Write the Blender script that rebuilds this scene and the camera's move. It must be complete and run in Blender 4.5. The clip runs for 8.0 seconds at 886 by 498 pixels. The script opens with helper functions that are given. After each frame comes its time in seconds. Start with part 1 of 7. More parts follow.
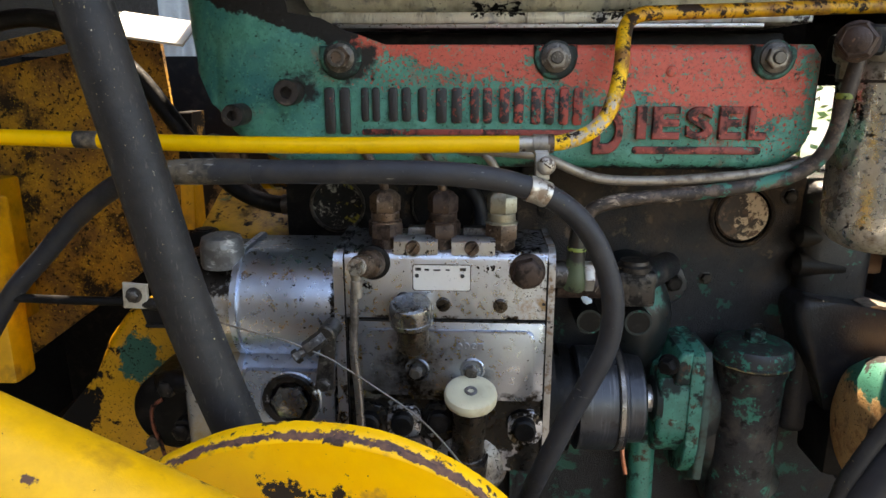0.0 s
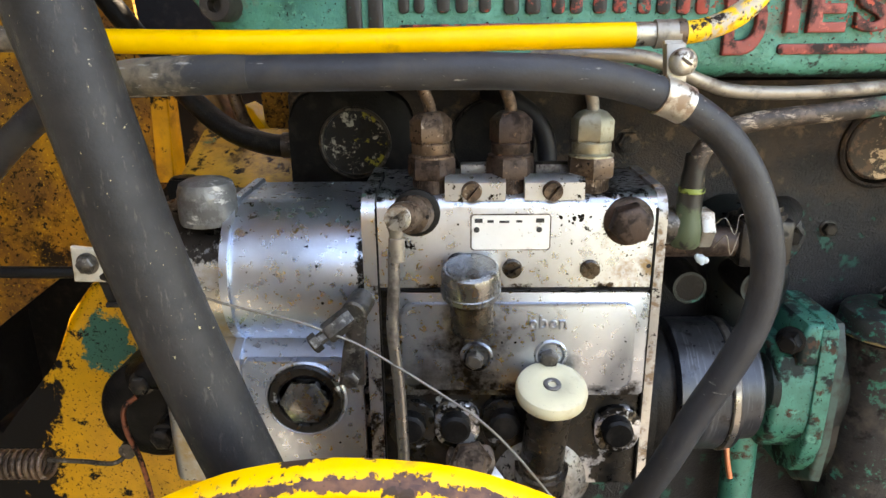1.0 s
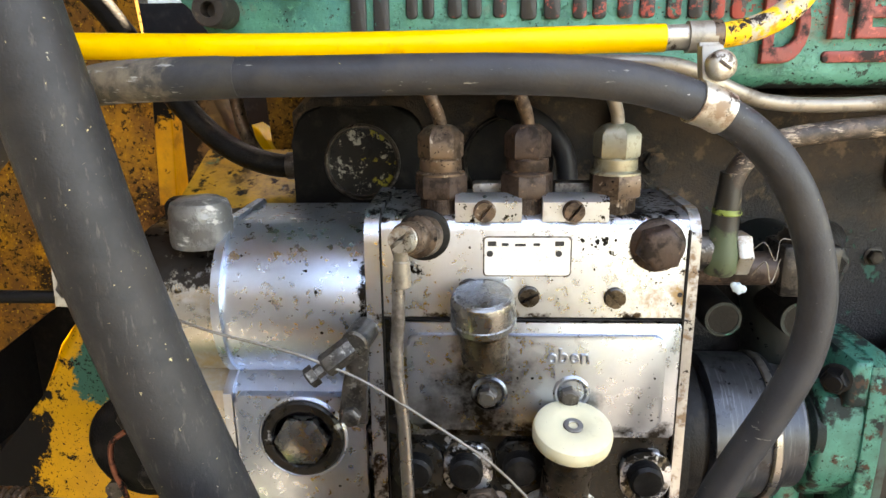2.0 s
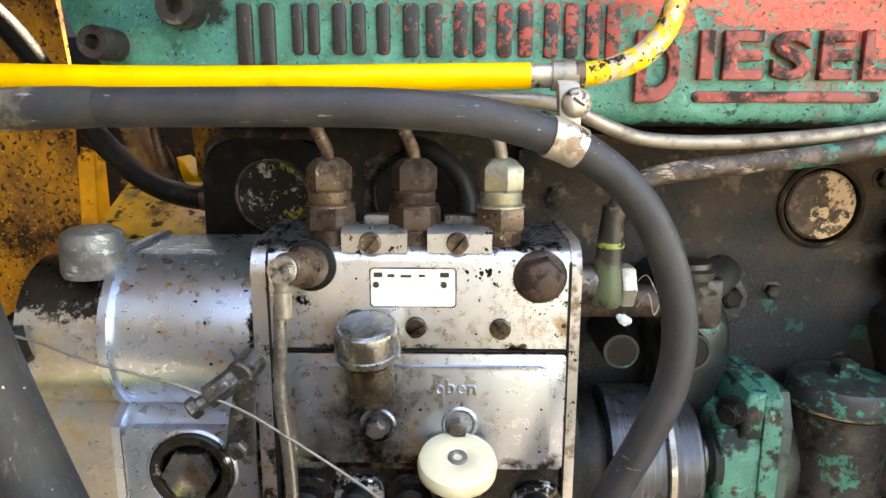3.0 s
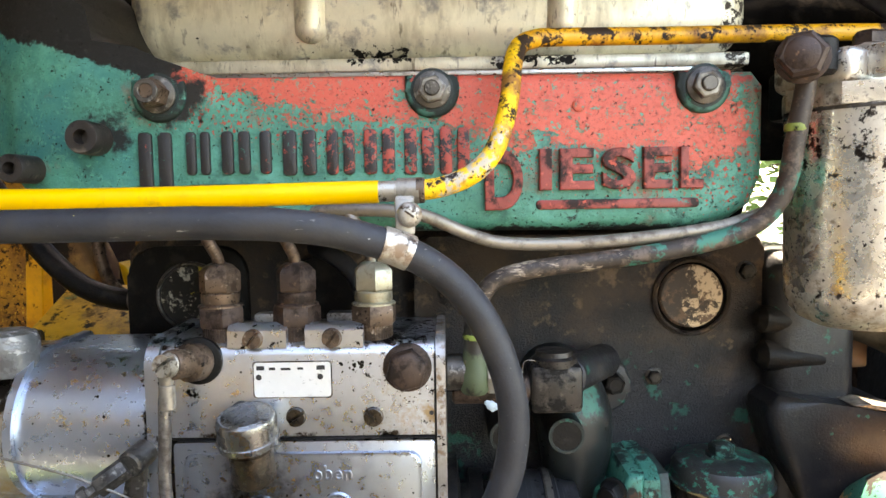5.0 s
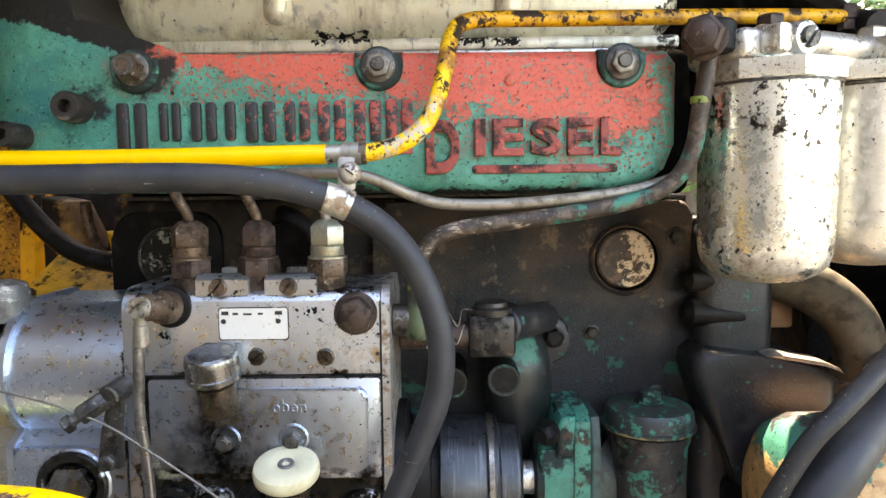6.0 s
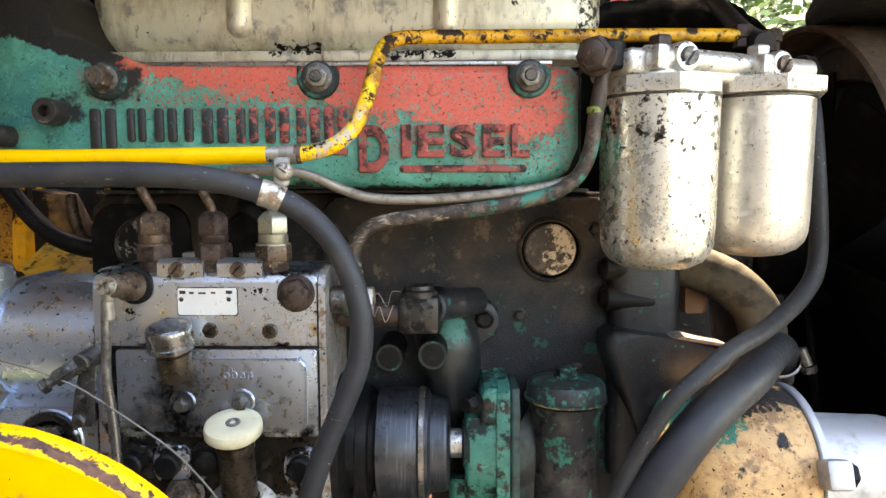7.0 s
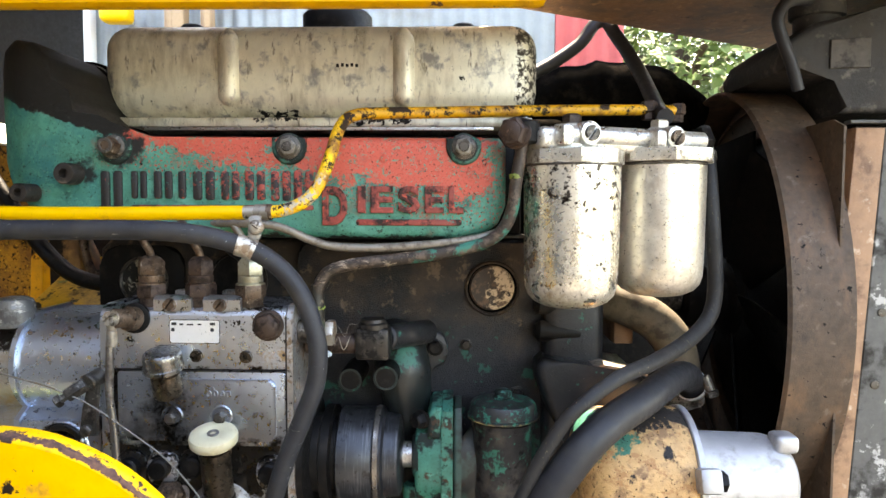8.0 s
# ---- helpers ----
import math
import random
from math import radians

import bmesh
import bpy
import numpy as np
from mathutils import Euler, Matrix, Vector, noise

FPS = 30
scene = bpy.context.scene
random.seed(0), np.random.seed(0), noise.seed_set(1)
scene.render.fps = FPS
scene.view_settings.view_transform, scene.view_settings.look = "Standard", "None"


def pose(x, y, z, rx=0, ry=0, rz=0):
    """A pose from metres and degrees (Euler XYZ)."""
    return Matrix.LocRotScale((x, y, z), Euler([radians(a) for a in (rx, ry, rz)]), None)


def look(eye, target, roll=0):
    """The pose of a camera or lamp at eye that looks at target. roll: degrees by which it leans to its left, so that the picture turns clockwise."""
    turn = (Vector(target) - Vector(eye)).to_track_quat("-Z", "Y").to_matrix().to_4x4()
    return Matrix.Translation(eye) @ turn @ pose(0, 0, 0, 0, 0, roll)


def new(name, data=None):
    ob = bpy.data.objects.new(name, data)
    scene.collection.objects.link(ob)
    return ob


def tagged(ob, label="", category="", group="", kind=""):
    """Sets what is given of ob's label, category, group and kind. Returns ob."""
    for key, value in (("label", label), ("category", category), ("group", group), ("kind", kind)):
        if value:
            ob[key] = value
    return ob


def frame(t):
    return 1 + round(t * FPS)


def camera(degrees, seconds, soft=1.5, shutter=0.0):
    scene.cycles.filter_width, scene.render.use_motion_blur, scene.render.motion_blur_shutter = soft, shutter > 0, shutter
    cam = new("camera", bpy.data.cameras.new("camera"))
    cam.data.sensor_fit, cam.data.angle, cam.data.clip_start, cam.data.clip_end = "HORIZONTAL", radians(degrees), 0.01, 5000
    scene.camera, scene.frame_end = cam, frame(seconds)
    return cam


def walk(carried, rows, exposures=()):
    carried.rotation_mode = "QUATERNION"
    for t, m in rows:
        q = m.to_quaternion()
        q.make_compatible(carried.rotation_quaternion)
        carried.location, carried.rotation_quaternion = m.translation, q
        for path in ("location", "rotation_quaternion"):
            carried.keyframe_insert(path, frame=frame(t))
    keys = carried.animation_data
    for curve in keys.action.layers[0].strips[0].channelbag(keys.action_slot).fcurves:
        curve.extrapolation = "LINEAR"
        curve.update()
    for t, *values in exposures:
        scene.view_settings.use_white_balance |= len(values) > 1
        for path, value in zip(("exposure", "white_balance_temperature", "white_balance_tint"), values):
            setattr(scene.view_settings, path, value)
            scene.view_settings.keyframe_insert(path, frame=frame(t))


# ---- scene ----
cam = camera(66.3, 8.0)
METRES, EYE, TILT, LEAN, TURN = 0.52, 1.35, -18.0, 0.0, 2.0
PATH = [
    (0, (0.029, -0.001, 1.341), (-0.058, 1.931, 0.832), -0.0),
    (0.5, (-0.005, 0.075, 1.317), (-0.046, 2.0, 0.774), -0.3),
    (1, (-0.018, 0.118, 1.299), (-0.068, 2.022, 0.689), -0.7),
    (1.2, (-0.02, 0.131, 1.296), (-0.114, 2.028, 0.671), -1.4),
    (2.3, (-0.008, 0.147, 1.284), (-0.099, 2.083, 0.789), -0.4),
    (2.5, (0.002, 0.148, 1.282), (-0.058, 2.086, 0.791), -0.3),
    (3, (0.026, 0.143, 1.286), (-0.001, 2.098, 0.866), 0.1),
    (3.5, (0.041, 0.139, 1.289), (0.025, 2.11, 0.947), -0.0),
    (4, (0.052, 0.135, 1.292), (0.043, 2.121, 1.053), -0.6),
    (4.5, (0.064, 0.125, 1.295), (0.058, 2.119, 1.138), -0.9),
    (4.7, (0.073, 0.118, 1.294), (0.067, 2.113, 1.152), -0.9),
    (5.8, (0.119, 0.073, 1.284), (0.068, 2.065, 1.114), -1.2),
    (6, (0.121, 0.063, 1.277), (0.105, 2.056, 1.105), -0.7),
    (6.5, (0.149, 0.035, 1.28), (0.142, 2.029, 1.122), -0.2),
    (7, (0.171, 0.006, 1.277), (0.142, 1.998, 1.094), -0.2),
    (7.5, (0.195, -0.031, 1.285), (0.155, 1.961, 1.116), -0.1),
    (8, (0.219, -0.082, 1.3), (0.17, 1.914, 1.182), 0.2),
]
walk(cam, [(t, look(eye, target, roll)) for t, eye, target, roll in PATH],
     [(0.0, 2.72, 8300, 15), (0.5, 3.45, 8900, 15), (1.0, 3.75, 9300, 15), (2.5, 4.10, 9800, 15), (3.5, 4.08, 9400, 15), (4.5, 3.92, 8800, 15), (6.0, 3.70, 8600, 15), (8.0, 3.50, 8600, 15)])

# ---- world, sun, exposure ----
SUN_AZ, SUN_EL = 8.0, 62.0        # degrees from +y towards +x, and above the horizon
world = bpy.data.worlds.new("sky")
scene.world = world
world.use_nodes = True
sky = world.node_tree.nodes.new("ShaderNodeTexSky")
sky.sky_type, sky.sun_disc = "NISHITA", False
sky.sun_elevation, sky.sun_rotation = radians(SUN_EL), radians(SUN_AZ)
background = world.node_tree.nodes["Background"]
background.inputs["Strength"].default_value = 0.15
world.node_tree.links.new(sky.outputs[0], background.inputs["Color"])
sun = new("sun", bpy.data.lights.new("sun", "SUN"))
sun.data.energy, sun.data.angle, sun.data.color = 4.0, radians(0.5), (1.0, 0.95, 0.86)
towards = Vector((math.sin(radians(SUN_AZ)) * math.cos(radians(SUN_EL)), math.cos(radians(SUN_AZ)) * math.cos(radians(SUN_EL)), math.sin(radians(SUN_EL))))
sun.matrix_world = look(towards * 30, (0, 0, 0))


# ---- materials ----
class Nodes:
    """A small builder for node trees."""

    def __init__(self, name):
        self.mat = bpy.data.materials.new(name)
        self.mat.use_nodes = True
        self.tree = self.mat.node_tree
        self.bsdf = self.tree.nodes["Principled BSDF"]
        geo = self.tree.nodes.new("ShaderNodeNewGeometry")
        self.place = geo.outputs["Position"]
        self.random = self.tree.nodes.new("ShaderNodeObjectInfo").outputs["Random"]

    def link(self, a, b):
        self.tree.links.new(a, b)

    def noise(self, scale, detail=5.0, seed=0.0, stretch=None, rough=0.6):
        n = self.tree.nodes.new("ShaderNodeTexNoise")
        n.noise_dimensions = "4D"
        n.inputs["Scale"].default_value, n.inputs["Detail"].default_value, n.inputs["Roughness"].default_value = scale, detail, rough
        place = self.place
        if stretch:
            v = self.tree.nodes.new("ShaderNodeVectorMath")
            v.operation = "MULTIPLY"
            v.inputs[1].default_value = stretch
            self.link(place, v.inputs[0])
            place = v.outputs[0]
        w = self.tree.nodes.new("ShaderNodeMath")
        w.operation = "MULTIPLY_ADD"
        w.inputs[1].default_value, w.inputs[2].default_value = 5.0, seed
        self.link(self.random, w.inputs[0])
        self.link(place, n.inputs["Vector"])
        self.link(w.outputs[0], n.inputs["W"])
        return n.outputs["Fac"]

    def add(self, a, b):
        m = self.tree.nodes.new("ShaderNodeMath")
        self.link(a, m.inputs[0])
        self.link(b, m.inputs[1])
        return m.outputs[0]

    def slope(self, kx, ky, kz, k0, least, most):
        d = self.tree.nodes.new("ShaderNodeVectorMath")
        d.operation = "DOT_PRODUCT"
        d.inputs[1].default_value = (kx, ky, kz)
        self.link(self.place, d.inputs[0])
        return self.ramp(d.outputs["Value"], least - k0, most - k0, least, most)

    def near(self, x, y, z, inner, outer, amount, stretch=(1, 1, 1)):
        """amount within inner of a point, falling to its negative at outer."""
        d = self.tree.nodes.new("ShaderNodeVectorMath")
        d.operation = "MULTIPLY_ADD"
        d.inputs[1].default_value = stretch
        d.inputs[2].default_value = (-x * stretch[0], -y * stretch[1], -z * stretch[2])
        self.link(self.place, d.inputs[0])
        far = self.tree.nodes.new("ShaderNodeVectorMath")
        far.operation = "LENGTH"
        self.link(d.outputs[0], far.inputs[0])
        return self.ramp(far.outputs["Value"], inner, outer, amount, -amount)

    def ramp(self, value, lo, hi, a=0.0, b=1.0):
        r = self.tree.nodes.new("ShaderNodeMapRange")
        r.inputs["From Min"].default_value, r.inputs["From Max"].default_value = lo, hi
        r.inputs["To Min"].default_value, r.inputs["To Max"].default_value = a, b
        self.link(value, r.inputs["Value"])
        return r.outputs[0]

    def mix(self, fac, a, b):
        m = self.tree.nodes.new("ShaderNodeMix")
        m.data_type = "RGBA"
        for socket, value in ((m.inputs["Factor"], fac), (m.inputs["A"], a), (m.inputs["B"], b)):
            if isinstance(value, tuple):
                socket.default_value = (*value, 1) if len(value) == 3 else value
            elif isinstance(value, float):
                socket.default_value = value
            else:
                self.link(value, socket)
        return m.outputs["Result"]

    def blend(self, fac, a, b):
        m = self.tree.nodes.new("ShaderNodeMix")
        m.data_type = "FLOAT"
        for socket, value in ((m.inputs["Factor"], fac), (m.inputs["A"], a), (m.inputs["B"], b)):
            if isinstance(value, float):
                socket.default_value = value
            else:
                self.link(value, socket)
        return m.outputs["Result"]


def layer(colour, scale, lo, hi, rough=0.6, metal=0.0, detail=9.0, stretch=None, bias=()):
    """A second coat, chips or dirt where a noise passes lo to hi. bias: rows of (kx, ky, kz, k0, least, most), a slope in space added to the noise, or ("near", x, y, z, inner, outer, amount)."""
    return colour, scale, lo, hi, rough, metal, detail, stretch, bias


def surface(name, base, layers=(), rough=0.5, metal=0.0, vary=0.25, grain=700.0, bump=0.25, depth=0.0004, coarse=90.0, coat=0.0, gloss=0.5, specks=0.0, speck=(0.009, 0.007, 0.006)):
    """A surface of one base colour, uneven at two scales, with layers of chips, stains or dirt over it."""
    n = Nodes(name)
    dark = tuple(c * (1 - vary) for c in base)
    light = tuple(min(1.0, c * (1 + vary * 0.6)) for c in base)
    colour = n.mix(n.ramp(n.noise(coarse, 4.0, 1.3), 0.3, 0.7), dark, light)
    fine = n.noise(grain, 3.0, 2.7)
    colour = n.mix(n.ramp(fine, 0.35, 0.75, 0.0, 0.35), colour, dark)
    roughness = n.ramp(n.noise(coarse * 2.3, 5.0, 4.1), 0.25, 0.75, max(0.05, rough - 0.12), min(1.0, rough + 0.15))
    metallic, height, shine = metal, fine, gloss
    for i, (c, scale, lo, hi, r, m, detail, stretch, bias) in enumerate(layers):
        field = n.noise(scale, detail, 7.7 + 3.1 * i, stretch, 0.65 if detail < 13 else 0.76)
        for row in bias:
            field = n.add(field, n.near(*row[1:]) if row[0] == "near" else n.slope(*row))
        f = n.ramp(field, 0.5 + (lo - 0.5) * 0.78, 0.5 + (hi - 0.5) * 0.78)
        colour = n.mix(f, colour, c)
        if max(c) < 0.07 and metal > 0.5:
            continue
        roughness = n.blend(f, roughness, r)
        metallic = n.blend(f, metallic, m)
        if max(c) < 0.07:
            shine = n.blend(f, shine, min(gloss, 0.14))
        height = n.blend(n.ramp(f, 0.0, 1.0, 0.0, 0.6), height, 0.1)
    if specks:
        spots = n.ramp(n.noise(520.0, 4.0, 31.0), 0.5 + 0.16 / specks, 0.51 + 0.16 / specks)
        colour = n.mix(spots, colour, speck)
        if metal <= 0.5:
            shine = n.blend(spots, shine, min(gloss, 0.14))
            roughness = n.blend(spots, roughness, 0.7)
    if isinstance(shine, float):
        n.bsdf.inputs["Specular IOR Level"].default_value = shine
    else:
        n.link(shine, n.bsdf.inputs["Specular IOR Level"])
    n.link(colour, n.bsdf.inputs["Base Color"])
    n.link(roughness, n.bsdf.inputs["Roughness"])
    if isinstance(metallic, float):
        n.bsdf.inputs["Metallic"].default_value = metallic
    else:
        n.link(metallic, n.bsdf.inputs["Metallic"])
    n.bsdf.inputs["Coat Weight"].default_value = coat
    b = n.tree.nodes.new("ShaderNodeBump")
    b.inputs["Strength"].default_value, b.inputs["Distance"].default_value = bump, depth
    n.link(height, b.inputs["Height"])
    n.link(b.outputs[0], n.bsdf.inputs["Normal"])
    return n.mat


GRIME = (0.007, 0.006, 0.0055)
RUST = (0.11, 0.05, 0.025)
YELLOW = (0.90, 0.50, 0.005)
TEAL = (0.018, 0.155, 0.112)
RED = (0.56, 0.080, 0.045)

m_grime = surface("dried black oil", (0.008, 0.007, 0.006), rough=0.5, vary=0.3, gloss=0.1)
m_rubber = surface("rubber", (0.022, 0.022, 0.025), [layer((0.05, 0.047, 0.042), 40, 0.55, 0.85), layer((0.17, 0.145, 0.115), 800, 0.74, 0.78)], rough=0.46, vary=0.25, bump=0.25, gloss=0.3)
m_rubber_dusty = surface("dusty rubber", (0.020, 0.0195, 0.020), [layer((0.042, 0.038, 0.034), 26, 0.48, 0.80), layer((0.065, 0.058, 0.05), 300, 0.60, 0.72, stretch=(2, 2, 0.4)), layer((0.10, 0.085, 0.060), 60, 0.50, 0.72, detail=12, bias=((0, 0, 5, -6.92, -0.25, 0.08),)), layer((0.36, 0.29, 0.15), 300, 0.62, 0.66, stretch=(1, 1, 0.5), bias=((0, 0, 5, -6.90, -0.2, 0.02),)), layer((0.42, 0.34, 0.18), 480, 0.70, 0.73), layer((0.40, 0.35, 0.25), 220, 0.735, 0.755)], rough=0.5, vary=0.3, gloss=0.25, bump=0.4)
m_rubber_scuffed = surface("scuffed rubber", (0.027, 0.028, 0.032), [layer((0.055, 0.050, 0.045), 26, 0.50, 0.76), layer((0.22, 0.21, 0.19), 300, 0.69, 0.74, stretch=(0.4, 1, 2.0)), layer((0.45, 0.44, 0.42), 500, 0.735, 0.76, stretch=(0.5, 1, 1.6)), layer((0.5, 0.4, 0.1), 480, 0.78, 0.80)], rough=0.48, vary=0.3, gloss=0.28, bump=0.4)
m_yellow = surface("yellow paint", YELLOW, [layer((0.50, 0.25, 0.008), 60, 0.60, 0.80), layer((0.07, 0.035, 0.018), 130, 0.74, 0.76), layer((0.04, 0.022, 0.012), 420, 0.75, 0.78)], rough=0.42, vary=0.1, bump=0.15, gloss=0.3)
m_yellow_worn = surface("worn yellow paint", (0.68, 0.33, 0.006), [layer((0.90, 0.50, 0.005), 40, 0.45, 0.55, bias=((-40, 0, 0, 5.0, -0.4, 0.3),)), layer((0.25, 0.10, 0.012), 70, 0.48, 0.66), layer((0.42, 0.36, 0.28), 110, 0.58, 0.64, bias=((-8, 0, 0, 0.92, -0.2, 0.06),)), layer((0.022, 0.015, 0.012), 120, 0.55, 0.59, detail=14), layer((0.03, 0.018, 0.012), 60, 0.58, 0.62)], rough=0.42, vary=0.2, bump=0.4, specks=1.2)
def boom_paint(name, chips):
    """Yellow paint of the boom's round end, rubbed through to rust along a ragged line near its edge."""
    n = Nodes(name)
    c = n.mix(n.ramp(n.noise(60.0, 5.0, 3.0), 0.35, 0.7), (0.88, 0.45, 0.006), (0.95, 0.52, 0.008))
    c = n.mix(n.ramp(n.noise(55.0, 9.0, 8.0), 0.60, 0.70), c, (0.46, 0.24, 0.03))
    sub = n.tree.nodes.new("ShaderNodeVectorMath")
    sub.operation = "MULTIPLY_ADD"
    sub.inputs[1].default_value, sub.inputs[2].default_value = (1, 0, 1), (0.050, 0, -1.0340)
    n.link(n.place, sub.inputs[0])
    far = n.tree.nodes.new("ShaderNodeVectorMath")
    far.operation = "LENGTH"
    n.link(sub.outputs[0], far.inputs[0])
    shift = n.tree.nodes.new("ShaderNodeMath")
    shift.operation = "SUBTRACT"
    n.link(far.outputs["Value"], shift.inputs[0])
    shift.inputs[1].default_value = 0.1384
    width = n.tree.nodes.new("ShaderNodeMath")
    width.operation = "ABSOLUTE"
    n.link(shift.outputs[0], width.inputs[0])
    ragged = n.add(n.ramp(width.outputs[0], 0.0, 0.0048, 0.26, -0.30), n.noise(230.0, 9.0, 5.0, None, 0.7))
    uneven = n.add(ragged, n.ramp(n.noise(28.0, 3.0, 12.0), 0.3, 0.7, -0.16, 0.06))
    rubbed = n.ramp(uneven, 0.54, 0.57)
    rust = n.mix(n.ramp(n.noise(160.0, 6.0, 6.0), 0.40, 0.62), (0.060, 0.030, 0.026), (0.16, 0.075, 0.045))
    c = n.mix(rubbed, c, rust)
    spots = n.ramp(n.noise(75.0, 9.0, 21.0), chips, chips + 0.02)
    c = n.mix(spots, c, (0.04, 0.022, 0.016))
    bare = n.add(n.noise(95.0, 12.0, 33.0, None, 0.7), n.near(-0.0600, 0.285, 1.1420, 0.003, 0.026, 0.15, (0.7, 1, 1.7)))
    c = n.mix(n.ramp(bare, 0.53, 0.55), c, (0.012, 0.009, 0.008))
    c = n.mix(n.ramp(n.noise(420.0, 4.0, 25.0), 0.68, 0.71), c, (0.06, 0.03, 0.018))
    n.link(c, n.bsdf.inputs["Base Color"])
    n.link(n.blend(rubbed, n.ramp(n.noise(120.0, 4.0, 9.0), 0.3, 0.7, 0.32, 0.5), 0.7), n.bsdf.inputs["Roughness"])
    n.bsdf.inputs["Specular IOR Level"].default_value = 0.35
    b = n.tree.nodes.new("ShaderNodeBump")
    b.inputs["Strength"].default_value, b.inputs["Distance"].default_value, b.invert = 0.6, 0.0008, True
    n.link(n.add(rubbed, n.ramp(n.noise(90.0, 4.0, 2.0), 0.3, 0.7, 0.0, 0.3)), b.inputs["Height"])
    n.link(b.outputs[0], n.bsdf.inputs["Normal"])
    return n.mat


m_boom = boom_paint("boom paint", 0.70)
m_boom_edge = boom_paint("chipped boom edge", 0.575)
m_boom_tube = surface("scuffed yellow paint", (0.72, 0.37, 0.006), [layer((0.42, 0.20, 0.008), 40, 0.54, 0.74), layer((0.10, 0.045, 0.022), 48, 0.655, 0.675, detail=12), layer((0.05, 0.028, 0.016), 380, 0.74, 0.77)], rough=0.42, vary=0.15, bump=0.25, gloss=0.3)

# the black at the left paints the gap's shade together with oil
m_yellow_oily = surface("oily yellow paint with gap shade", (0.62, 0.30, 0.006), [layer((0.36, 0.18, 0.008), 20, 0.56, 0.72), layer((0.012, 0.10, 0.066), 60, 0.50, 0.55, detail=14, bias=(("near", -0.2730, 0.560, 1.0850, 0.008, 0.040, 0.22),)), layer(GRIME, 45, 0.50, 0.53, detail=14, bias=((-9, 0, 0, -2.86, -0.3, 0.2), (0, 0, 2, -2.10, -0.1, 0.05))), layer(GRIME, 24, 0.585, 0.605, detail=14), layer(GRIME, 85, 0.63, 0.65, detail=14)], rough=0.38, vary=0.15, specks=1.4)
m_yellow_rusty = surface("rusty yellow sheet", (0.42, 0.20, 0.009), [layer((0.16, 0.072, 0.012), 22, 0.42, 0.60), layer((0.022, 0.014, 0.009), 14, 0.52, 0.62, detail=13), layer((0.60, 0.36, 0.03), 360, 0.62, 0.66), layer((0.60, 0.42, 0.14), 180, 0.72, 0.74), layer((0.02, 0.014, 0.009), 240, 0.57, 0.61, detail=12), layer((0.02, 0.014, 0.009), 80, 0.59, 0.65, detail=14)], rough=0.55, vary=0.35)
m_header = surface("red over green paint", (0.040, 0.215, 0.150), [layer((0.075, 0.30, 0.23), 55, 0.48, 0.72), layer((0.015, 0.15, 0.135), 30, 0.50, 0.70, bias=((-5, 0, 0, -0.30, -0.2, 0.05),)), layer((0.010, 0.085, 0.066), 60, 0.57, 0.72, detail=12),
    layer((0.50, 0.078, 0.046), 105, 0.485, 0.525, rough=0.5, detail=15, stretch=(0.75, 1, 1.1), bias=((1.3, 0, 9, -12.085, -0.16, 0.085), (6.0, 0, 0, 0.30, -0.40, 0.0), (-14, 0, 0, 3.33, -0.2, 0.0))),
    layer((0.055, 0.25, 0.175), 300, 0.57, 0.61, detail=14), layer((0.40, 0.06, 0.036), 420, 0.585, 0.625, detail=12, bias=((1.3, 0, 8, -10.60, -0.14, 0.02), (6.0, 0, 0, 0.40, -0.40, 0.0))),
    layer((0.25, 0.050, 0.036), 34, 0.58, 0.80), layer((0.020, 0.050, 0.042), 300, 0.62, 0.66, detail=14),
    layer((0.016, 0.015, 0.014), 70, 0.47, 0.52, rough=0.5, detail=14, bias=((12.2, 0, 35, -46.70, -0.45, 0.4), (-40, 0, 0, -2.35, -0.7, 0.0))),
    layer((0.018, 0.020, 0.019), 75, 0.50, 0.66, detail=13, bias=(("near", -0.0870, 0.470, 1.3340, 0.004, 0.028, 0.15),)), layer((0.018, 0.020, 0.019), 75, 0.50, 0.66, detail=13, bias=(("near", -0.1280, 0.490, 1.3110, 0.006, 0.030, 0.15),)),
    layer((0.022, 0.020, 0.018), 85, 0.50, 0.66, detail=13, bias=(("near", -0.0540, 0.464, 1.3480, 0.012, 0.026, 0.13),)),
    layer((0.020, 0.022, 0.020), 60, 0.52, 0.58, detail=13, bias=((0, 0, -30, 38.37, -0.25, 0.10),)), layer((0.03, 0.032, 0.029), 65, 0.63, 0.68, detail=14), layer(GRIME, 240, 0.67, 0.71)], rough=0.42, vary=0.3, bump=0.8, depth=0.0010, specks=1.15)
m_boss = surface("greasy worn green paint", (0.022, 0.12, 0.088), [layer((0.016, 0.022, 0.020), 50, 0.44, 0.54), layer((0.36, 0.055, 0.036), 110, 0.55, 0.60, bias=((0, 0, 20, -27.10, -0.25, 0.06),)), layer((0.07, 0.24, 0.18), 130, 0.64, 0.70)], rough=0.40, vary=0.35, bump=0.5, depth=0.0008)
m_teal = surface("chipped green paint", (0.030, 0.205, 0.150), [layer((0.02, 0.027, 0.025), 48, 0.51, 0.58, detail=12), layer((0.065, 0.038, 0.026), 85, 0.58, 0.66), layer((0.09, 0.30, 0.23), 120, 0.62, 0.70)], rough=0.40, vary=0.35, bump=0.45, specks=1.2)
